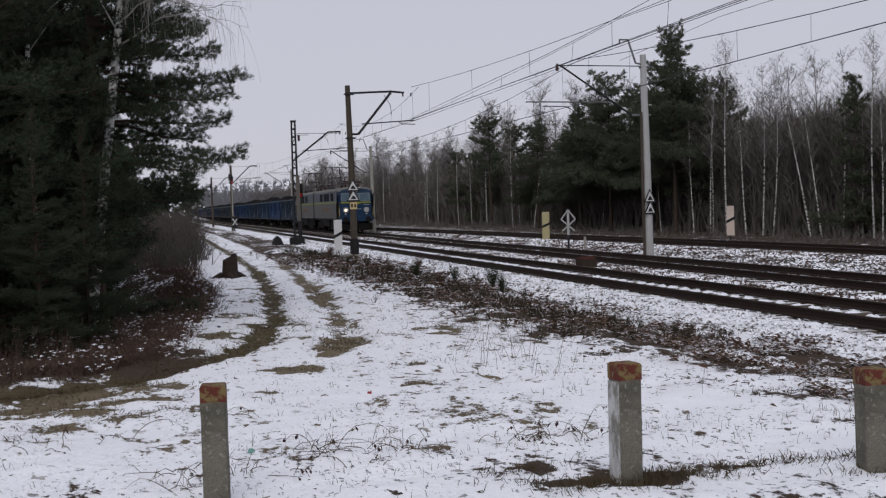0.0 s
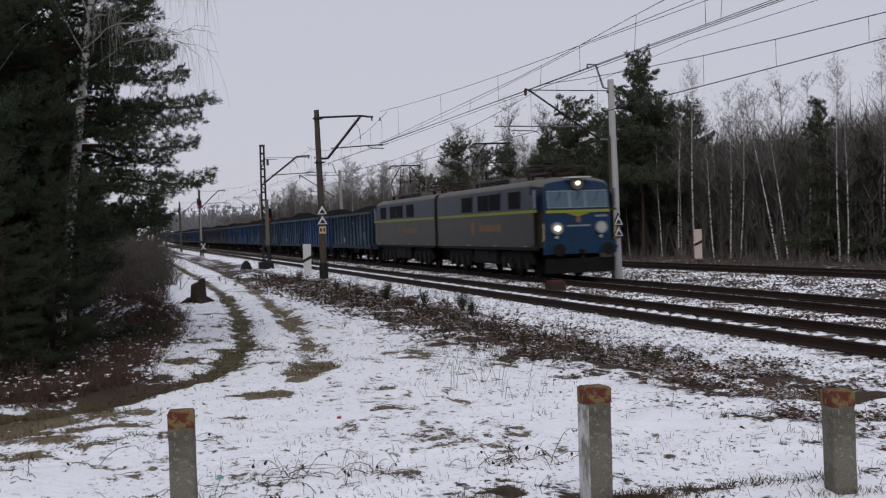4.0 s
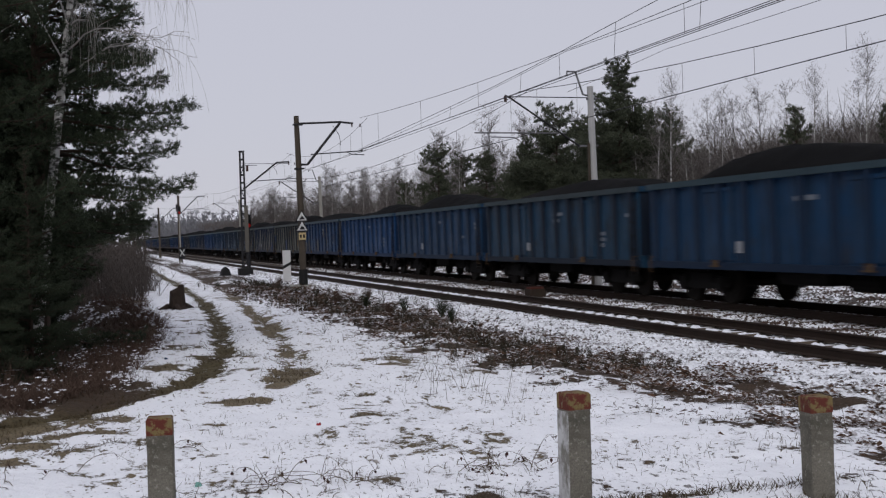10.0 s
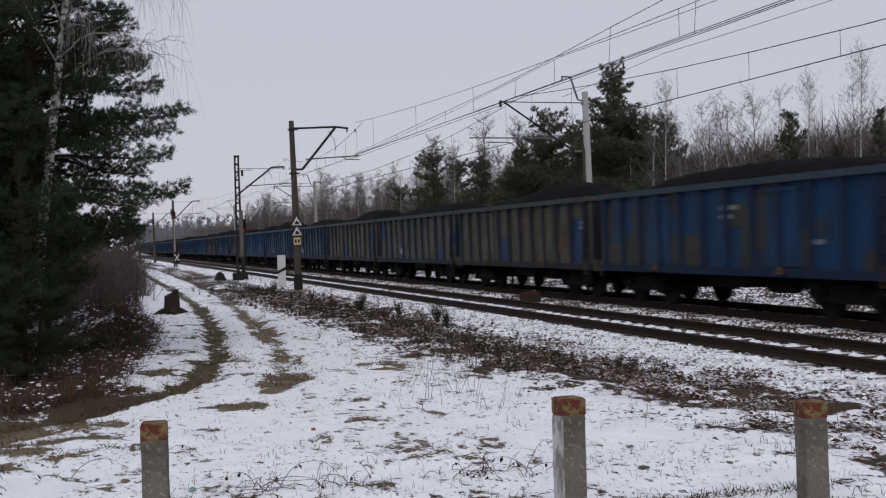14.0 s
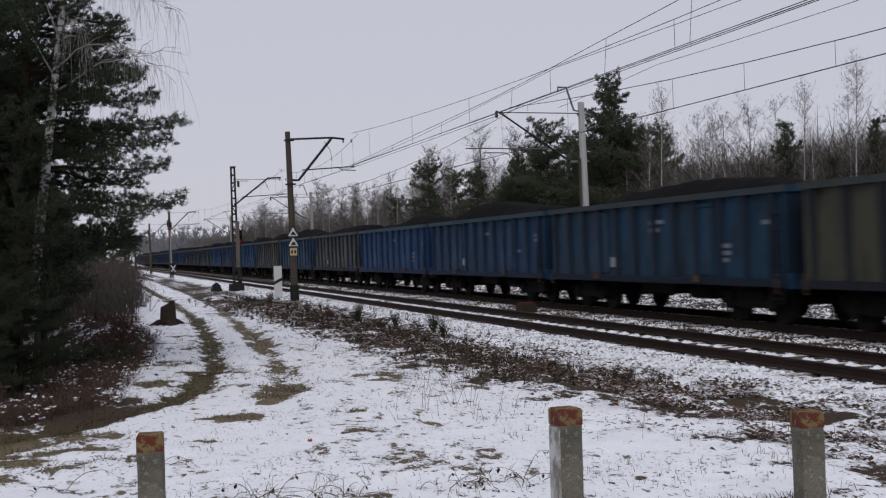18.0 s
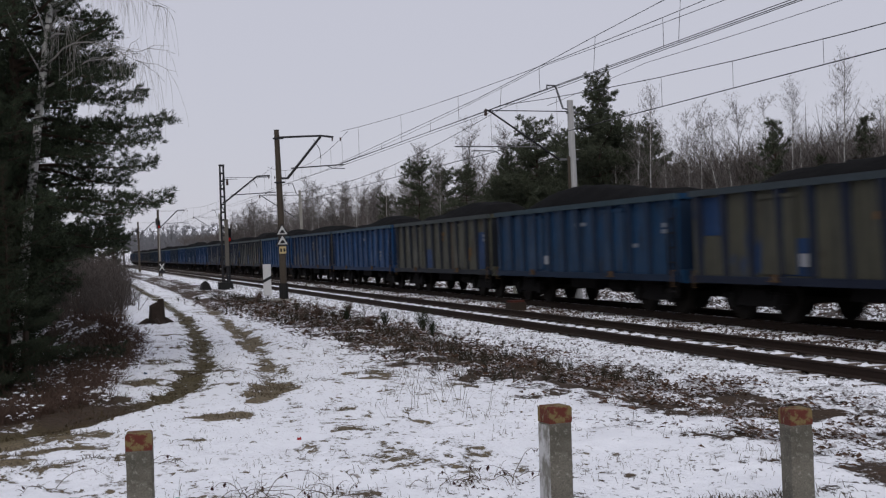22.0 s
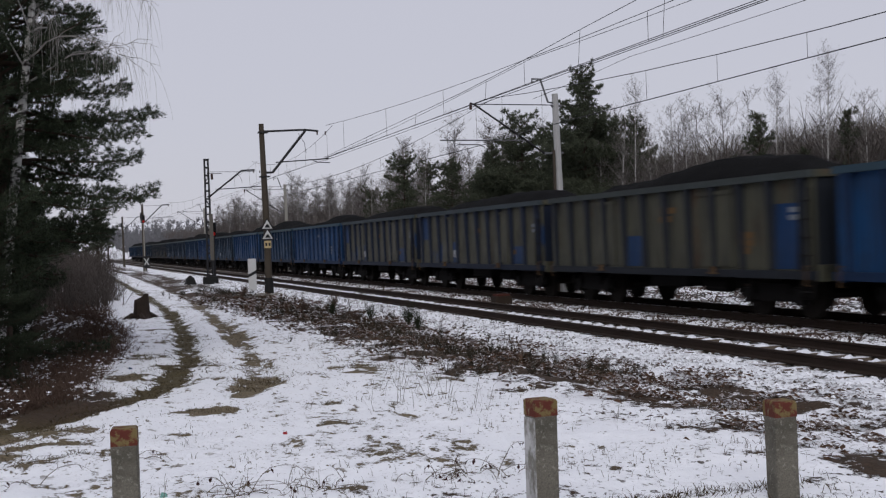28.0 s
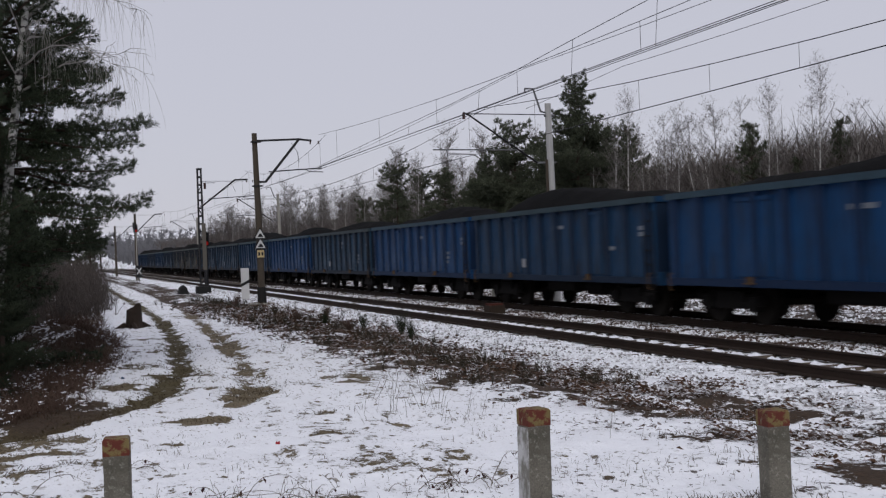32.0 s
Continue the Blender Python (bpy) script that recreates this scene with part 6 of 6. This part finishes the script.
def undergrowth():
    """Brown bramble, twigs and low brush under the left wood, joined."""
    m, r = Mesh(), random.Random(19)
    for _ in range(800):
        y = 13.5 + 48 * r.random() ** 1.9
        edge = lerp(WOOD_EDGE, y)
        x = edge + 0.1 - 4.5 * r.random() ** 1.5
        deep = min(1, max(0, edge - x) / 1.2) * (1 if y < 20 else 0.35)
        broom(m, r, x, y, land(x, y) - 0.03, r.uniform(0.08, 0.3) + 0.55 * deep * r.random() ** 2, 5, 1.2, 0.005 + y / 9000)
    for _ in range(900):
        u = r.random() ** 1.9
        y = 14.2 + 15 * u
        x = lerp(WOOD_EDGE, y) - 0.15 + r.gauss(0, 0.22) - 0.5 * r.random()
        broom(m, r, x, y, land(x, y) - 0.03, r.uniform(0.1, 0.6) * (0.4 + 0.35 * u), 6, 1.3, 0.005 + y / 9000)
    for _ in range(480):
        u, v = r.uniform(-1, 1), r.uniform(-1, 1)
        if u * u + v * v < 1:
            x, y = 0.3 + 1.2 * u, 28 + 4.2 * v
            broom(m, r, x, y, land(x, y) - 0.03, r.uniform(0.06, 0.2), 6, 1.6, 0.006)
    solid("undergrowth", m, M["bramble"], "tangled red-brown brambles and brush under the pines", "brush", "stuff")
    m = Mesh()
    for _ in range(420):
        y = r.uniform(44, 150)
        x = lerp([(44, 2.0), (150, 3.8)], y) - 3.6 * r.random()
        broom(m, r, x, y, land(x, y) - 0.05, r.uniform(0.8, 2.6), 6, 0.45, 0.008 + y / 7000)
    solid("far_brush", m, M["bush"], "tall grey-brown brush along the edge of the wood", "brush", "stuff")


M["bush"] = plain("grey_brown_bush_twigs", (0.072, 0.061, 0.055), 0.95, 0, 1.2, 0.45)
M["bramble"] = plain("red_brown_bramble", (0.080, 0.052, 0.040), 0.95, 0, 1.5, 0.5)
undergrowth()


def bushes():
    """Leafless grey-brown bushes at the edge of the left wood."""
    r = random.Random(91)
    shared = []
    for k in range(3):
        m = Mesh()
        for _ in range(8):
            a, q = r.uniform(0, 6.28), r.uniform(0, 0.6)
            broom(m, r, q * math.cos(a), q * math.sin(a), 0, r.uniform(0.6, 1.7), 6, 0.6, 0.011, 9)
        shared.append(m.data("bush", M["bush"]))
    for k, (x, y, s) in enumerate(((0.4, 40.5, 0.9), (1.2, 43.0, 1.0), (0.3, 44.5, 1.15), (1.6, 47.0, 1.1), (0.7, 49.0, 1.25), (2.0, 52.0, 1.1), (1.2, 55.0, 1.3), (2.1, 58.0, 1.1), (0.0, 37.0, 0.9), (-0.4, 33.0, 0.9), (1.6, 63.0, 1.4), (2.4, 70.0, 1.3), (1.5, 78.0, 1.6), (2.6, 88.0, 1.5))):
        ob = new("bush", shared[k % 3])
        ob.matrix_basis = Matrix.Translation((x, y, land(x, y) - 0.05)) @ Matrix.Rotation(k * 1.3, 4, "Z") @ Matrix.Scale(s, 4)
        tagged(ob, "bare grey-brown twiggy bush beside the cart track", "bush", "bushes along the cart track")


bushes()


def brush_snow():
    """Snow that lies in scraps on the brush and on the ground under it, joined."""
    m, r = Mesh(), random.Random(23)
    for k in range(3600):
        y = 19 + 19 * r.random() ** 1.2 if k < 2600 else r.uniform(14.2, 19)
        edge = lerp(WOOD_EDGE, y)
        x = edge + 0.3 - 3.2 * r.random() ** 1.2
        if noise.noise(Vector((x * 2.2, y * 1.1, 8))) < 0.0:
            continue
        z, s, a = land(x, y) + 0.01 + 0.16 * r.random() ** 2, r.uniform(0.015, 0.055), r.uniform(0, 6.28)
        c, d, n = math.cos(a) * s, math.sin(a) * s, len(m.v)
        m.v += [(x + c, y + d, z), (x - d * 0.7, y + c * 0.7, z - 0.01), (x - c, y - d, z), (x + d * 0.6, y - c * 0.6, z - 0.012), (x, y, z + s * 0.12)]
        m.f += [(n, n + 1, n + 4), (n + 1, n + 2, n + 4), (n + 2, n + 3, n + 4), (n + 3, n, n + 4)]
    solid("brush_snow", m, M["snow"], "scraps of snow caught in the brambles", "snow", "stuff")


brush_snow()


# ---- small things in the snow ----
def blade_stuff(name, label, category, material, places, seed):
    """Thin stems and blades, joined. places: x, y, height, lean, width."""
    m, r = Mesh(), random.Random(seed)
    for x, y, h, lean, w in places:
        a = r.uniform(0, 6.28)
        z = land(x, y) - 0.01
        mid = (x + math.cos(a) * lean * h * 0.35, y + math.sin(a) * lean * h * 0.35, z + h * 0.6)
        tip = (x + math.cos(a) * lean * h, y + math.sin(a) * lean * h, z + h * (1 - 0.35 * lean))
        b = r.uniform(0, 3.14)
        c, d = math.cos(b) * w, math.sin(b) * w
        n = len(m.v)
        m.v += [(x - c, y - d, z), (x + c, y + d, z), (mid[0] + c * 0.7, mid[1] + d * 0.7, mid[2]), (mid[0] - c * 0.7, mid[1] - d * 0.7, mid[2]), tip]
        m.f += [(n, n + 1, n + 2, n + 3), (n + 3, n + 2, n + 4)]
    return solid(name, m, material, label, category, "stuff")


def meadow():
    r, out, brown = random.Random(31), [], []
    # loose blades that stick out of the snow, in clumps
    for _ in range(240):
        cx, cy = r.uniform(-3.5, 6.6), 6.6 + 24 * r.random() ** 1.7
        if near_line(RUT_1, cx, cy) < 0.3:
            continue
        for _ in range(r.randint(3, 11)):
            s = r.uniform(0.02, 0.2)
            a = r.uniform(0, 6.28)
            out.append((cx + math.cos(a) * s, cy + math.sin(a) * s, r.uniform(0.02, 0.10), r.uniform(0.2, 1.1), 0.0016 + cy * 0.0001))
    # the strip of stubble between the posts
    for _ in range(420):
        x, y = r.uniform(0.4, 5.2), r.gauss(8.0, 0.4)
        out.append((x, y, r.uniform(0.02, 0.10), r.uniform(0.1, 0.8), 0.002))
    # short flattened grass along the wheel ruts
    for line, n in ((RUT_1, 2600), (RUT_2, 900)):
        for _ in range(n):
            k = r.randrange(1, len(line) - 1)
            u = r.random()
            (x0, y0), (x1, y1) = line[k], line[k + 1]
            x, y = x0 + (x1 - x0) * u + r.gauss(0, 0.2), y0 + (y1 - y0) * u + r.gauss(0, 0.1)
            if y < 45:
                brown.append((x, y, r.uniform(0.02, 0.07), r.uniform(0.6, 1.8), 0.004 + y * 0.0002))
    # matted grass on the bare spots
    for cx, cy, w, h, k in BARE_SPOTS:
        for _ in range(int(420 * w * (h + 0.1) * (2.2 if cy < 8 else 1))):
            brown.append((cx + r.gauss(0, w * 0.5), cy + r.gauss(0, h * 0.5), r.uniform(0.02, 0.08), r.uniform(0.8, 1.8), 0.0035))
    # dark tangled grass round the feet of the posts
    for cx, cy, w, h, n in ((2.74, 6.72, 0.22, 0.1, 420), (2.45, 6.85, 0.2, 0.06, 160), (3.1, 6.75, 0.25, 0.07, 260), (3.7, 6.95, 0.45, 0.06, 260), (2.2, 7.3, 0.12, 0.04, 90), (4.3, 6.5, 0.2, 0.08, 120)):
        for _ in range(n):
            brown.append((cx + r.gauss(0, w), cy + r.gauss(0, h), r.uniform(0.03, 0.11), r.uniform(0.5, 1.9), 0.0026))
    # tall weeds on the bank
    for _ in range(420):
        x, y = r.gauss(6.2, 0.8), 9 + 30 * r.random() ** 1.3
        out.append((x, y, r.uniform(0.08, 0.34), r.uniform(0.1, 0.7), 0.002 + y * 0.0001))
    for cx, cy in ((3.7, 12.6), (4.3, 16.1), (3.4, 12.2), (4.6, 15.2), (4.0, 14.2), (5.2, 17.5), (3.9, 11.7)):
        for _ in range(12):
            out.append((cx + r.gauss(0, 0.22), cy + r.gauss(0, 0.22), r.uniform(0.15, 0.55), r.uniform(0.2, 1.1), 0.0028))
    blade_stuff("dry_grass", "thin dry grass and weed stems poking out of the snow", "grass", M["stalk"], out, 32)
    blade_stuff("matted_grass", "flattened brown grass on thawed patches", "grass", M["dead_grass"], brown, 33)


M["stalk"] = plain("grey_brown_stalk", (0.10, 0.078, 0.052), 0.95, 0, 3, 0.5)
M["dead_grass"] = plain("flattened_dead_grass", (0.064, 0.048, 0.027), 0.95, 0, 3, 0.5)
meadow()


M["heather"] = plain("dark_heather_twigs", (0.034, 0.030, 0.020), 0.95, 0, 1.2, 0.5)


def bank_litter():
    """Dead leaves, bracken and twigs on the slope beside the near track, joined."""
    m, r = Mesh(), random.Random(41)
    for _ in range(60000):
        y = 7.5 + 44 * r.random() ** 1.6
        x = r.gauss(6.7, 0.95) if y > 15 else r.gauss(7.2, 1.0)
        if not 4.6 < x < (8.6 if y > 15 else 9.1) or noise.noise(Vector((x * 1.5, y * 0.8, 3))) + 0.6 * noise.noise(Vector((x * 4, y * 3, 1))) < r.uniform(-0.25, 0.25) + (0.3 if y < 11.5 else 0.15 if y < 13.5 else 0):
            continue
        z = land(x, y) + r.uniform(0.0, 0.09)
        s, a, e = r.uniform(0.015, 0.04) * (1 + y / 35), r.uniform(0, 6.28), r.uniform(-0.7, 0.7)
        c, d = math.cos(a) * s, math.sin(a) * s
        m.quad((x - c, y - d, z), (x + d * 0.5, y - c * 0.5, z + s * e * 0.5), (x + c, y + d, z + s * e), (x - d * 0.5, y + c * 0.5, z + s * 0.3))
    solid("leaf_litter", m, M["dead_leaf"], "dark brown dead leaves and bracken on the bank", "leaf litter", "stuff")
    m = Mesh()
    for _ in range(1100):
        y = 14.5 + 43 * r.random() ** 1.2
        x = r.gauss(6.5, 0.85)
        if noise.noise(Vector((x * 0.9, y * 0.5, 7))) < -0.05:
            continue
        broom(m, r, x, y, land(x, y) - 0.02, r.uniform(0.08, 0.34), 7, 0.8, 0.004 + y / 9000)
    solid("bank_brush", m, M["heather"], "low brown heather and twigs on the bank", "brush", "stuff")


bank_litter()


M["shrub_green"] = plain("dark_evergreen_heather", (0.020, 0.026, 0.013), 0.95, 0, 3, 0.4)


def shrub(label, x, y, h, seed, stems, material):
    m, r = Mesh(), random.Random(seed)
    broom(m, r, x * 0, 0, 0, h, stems, 0.5, 0.008)
    solid("shrub", m, M[material], label, "shrub", at=(x, y, land(x, y) - 0.03))


for k, (x, y, h) in enumerate(((7.9, 27.6, 0.62), (7.7, 30.6, 0.5), (7.2, 33.0, 0.5), (7.6, 25.8, 0.45), (6.5, 33.5, 0.45), (7.9, 36.0, 0.5), (6.9, 29.0, 0.4), (7.5, 52.0, 0.5), (6.7, 47.0, 0.5))):
    shrub("low dark heather shrub on the railway bank", x, y, h, 60 + k, 60, "shrub_green" if k < 4 else "bramble")


def stump():
    x, y = 2.19, 36.6
    t = thing("tree_stump", "dark broken tree stump standing in the snow", "tree stump", (x, y, land(x, y)))
    rings, r = [], random.Random(3)
    for k in range(7):
        z = -0.1 + k * 0.115
        rad = 0.25 - 0.006 * k + (0.14 if k == 0 else 0.04 if k == 1 else 0)
        ring = []
        for i in range(12):
            a = i * math.pi / 6
            q = rad * (1 + 0.1 * math.sin(3 * a + k * 0.4) + 0.05 * math.sin(5 * a))
            top = 0.0 if k < 6 else (0.13 if i in (10, 11, 0, 1, 2) else -0.04 if i % 2 else -0.09)
            ring.append((q * math.cos(a), q * math.sin(a), z + top))
        rings.append(ring)
    m = Mesh()
    for a in rings:
        m.v += a
    for j in range(6):
        for i in range(12):
            m.f.append((j * 12 + i, j * 12 + (i + 1) % 12, (j + 1) * 12 + (i + 1) % 12, (j + 1) * 12 + i))
    m.f.append(tuple(72 + i for i in range(12)))
    part("bole", m, M["stump"], t)
    for a in (0.3, 2.0, 3.3, 4.6):
        part("root", Mesh().tube([(0.25 * math.cos(a), 0.25 * math.sin(a), 0.1), (0.55 * math.cos(a + 0.2), 0.55 * math.sin(a + 0.2), -0.02), (0.8 * math.cos(a + 0.3), 0.8 * math.sin(a + 0.3), -0.08)], [0.09, 0.06, 0.03], 6), M["stump"], t)
    m = Mesh()
    for k in range(26):
        a, q = r.uniform(0, 6.28), r.uniform(0.35, 1.1)
        m.quad((q * math.cos(a), q * math.sin(a), 0.03), (q * math.cos(a) + 0.1, q * math.sin(a), 0.06), (q * math.cos(a) + 0.08, q * math.sin(a) + 0.1, 0.03), (q * math.cos(a), q * math.sin(a) + 0.07, 0.02))
    part("bark_chips", m, M["stump"], t)


stump()


def relay_case(x, y, h, label):
    t = thing("relay_case", label, "lineside box", pose(x, y, land(x, y), rz=10))
    part("case", Mesh().prism([(-0.3, -0.25, 0), (0.3, -0.25, 0), (0.3, 0.25, 0), (-0.3, 0.25, 0)], [(-0.2, -0.16, h), (0.2, -0.16, h), (0.2, 0.16, h), (-0.2, 0.16, h)]), M["tar"], t)
    part("cap", Mesh().prism([(-0.24, -0.2, h), (0.24, -0.2, h), (0.24, 0.2, h), (-0.24, 0.2, h)], [(-0.04, -0.04, h + 0.2), (0.04, -0.04, h + 0.2), (0.04, 0.04, h + 0.2), (-0.04, 0.04, h + 0.2)]), M["tar"], t)


relay_case(6.9, 69.0, 0.32, "small black relay case in the snow")


def leafy_weed(x, y, seed, n):
    """A low bramble shoot that kept its dark withered leaves."""
    r = random.Random(seed)
    t = thing("bramble_shoot", "withered bramble shoot with dark purple-brown leaves", "weed", (x, y, land(x, y)))
    for k in range(n):
        a, l, p = r.uniform(0, 6.28), r.uniform(0.16, 0.6), Vector((r.gauss(0, 0.1), r.gauss(0, 0.06), -0.01))
        d, pts = Vector((math.cos(a), math.sin(a), r.uniform(0.5, 1.8))).normalized(), [tuple(p)]
        for u in range(7):
            d = (d + Vector((r.uniform(-1, 1), r.uniform(-1, 1), 0)) * 0.28 - Vector((0, 0, r.uniform(0.12, 0.5)))).normalized()
            p = p + d * (l / 7)
            p.z = max(p.z, 0.012)
            pts.append(tuple(p))
        part("stem", Mesh().tube(pts, [0.0032 - 0.0003 * u for u in range(8)], 4), M["stalk"], t)
        if r.random() < 0.6:
            q = Vector(pts[r.randint(2, 4)])
            tip = q + Vector((r.uniform(-0.09, 0.09), r.uniform(-0.09, 0.09), r.uniform(0.02, 0.14)))
            part("side_twig", Mesh().tube([q, q.lerp(tip, 0.5) + Vector((0, 0, 0.015)), tip], [0.002, 0.0018, 0.0012], 4), M["stalk"], t)
        for j in (3, 4, 5, 6):
            if r.random() < (0.7 if n == 9 else 0.22):
                q = pts[j]
                s = r.uniform(0.015, 0.032)
                leaf = Mesh()
                b = r.uniform(0, 6.28)
                c, d = math.cos(b) * s, math.sin(b) * s
                leaf.quad((q[0], q[1], q[2]), (q[0] + c * 0.6 - d * 0.5, q[1] + d * 0.6 + c * 0.5, q[2] - s * 0.6), (q[0] + c, q[1] + d, q[2] - s * 1.5), (q[0] + c * 0.6 + d * 0.5, q[1] + d * 0.6 - c * 0.5, q[2] - s * 0.6))
                part("leaf", leaf, M["withered"], t)


M["withered"] = plain("withered_purple_leaf", (0.035, 0.012, 0.012), 0.8, 0, 6, 0.4)
for k, (x, y, n) in enumerate(((2.72, 8.3, 9), (2.95, 8.2, 9), (2.5, 8.35, 5), (1.2, 8.15, 8), (1.5, 8.25, 6), (1.0, 8.4, 5), (1.75, 8.3, 6), (1.35, 7.8, 4), (0.1, 8.0, 6), (0.0, 7.6, 5), (-0.3, 9.6, 4), (0.62, 10.4, 4), (0.55, 7.9, 8), (-0.75, 9.2, 4))):
    leafy_weed(x, y, 80 + k, n)


def litter(name, label, x, y, colour, seed):
    r, m = random.Random(seed), Mesh()
    pts = [(0.032 * math.cos(a) * r.uniform(0.6, 1.2), 0.028 * math.sin(a) * r.uniform(0.6, 1.2)) for a in (0, 1, 2, 3, 4, 5)]
    m.prism([(px, py, -0.01) for px, py in pts], [(px * 0.6, py * 0.6, 0.02 + r.uniform(-0.012, 0.012)) for px, py in pts])
    solid(name, m, plain(name, colour, 0.5, 0, 20, 0.3), label, "litter", at=(x, y, land(x, y) + 0.005))


litter("red_wrapper", "crumpled red wrapper lying on the snow", 1.95, 11.2, (0.25, 0.02, 0.025), 1)
litter("blue_bag", "crumpled blue plastic bag on the snow", 0.97, 19.6, (0.015, 0.04, 0.09), 2)
litter("yellow_scrap", "small yellow scrap on the grass", 5.35, 8.1, (0.4, 0.3, 0.02), 3)
litter("teal_scrap", "small pale teal scrap in the snow", 0.62, 8.5, (0.15, 0.32, 0.28), 4)


# ---- what moves ----
WHEEL = 0.46


def spin(vehicle, centre):
    """Turn the wheelsets of a vehicle while it is near; far down the line they rest. centre: its middle from the engine's rear."""
    near = [k for k in range(32 * FPS + 1) if -16 < rear_of_engine(k / FPS) + centre < 62]
    if not near:
        return
    start = rear_of_engine(near[0] / FPS)
    turn = [(k / FPS, (rear_of_engine(k / FPS) - start) / WHEEL) for k in near]
    if near[0] > 0:
        turn = [(0, 0.0)] + turn
    if near[-1] < 32 * FPS:
        turn.append((32.0, turn[-1][1]))
    for o in vehicle.children_recursive:
        if o.name.startswith("wheelset"):
            x, y, z = o.matrix_basis.translation
            walk(o, [(t, pose(x, y, z, math.degrees(-a))) for t, a in turn])


def motions():
    times = [2.0 * k for k in range(17)]
    for i, w in enumerate(WAGONS):
        walk(w, [(t, pose(TRACK_2, rear_of_engine(t) + PITCH * (i + 0.5), 0)) for t in times])
        spin(w, PITCH * (i + 0.5))
    walk(ENGINE, [(t, pose(TRACK_2, rear_of_engine(t), 0)) for t in times])
    spin(ENGINE, -14.0)


motions()
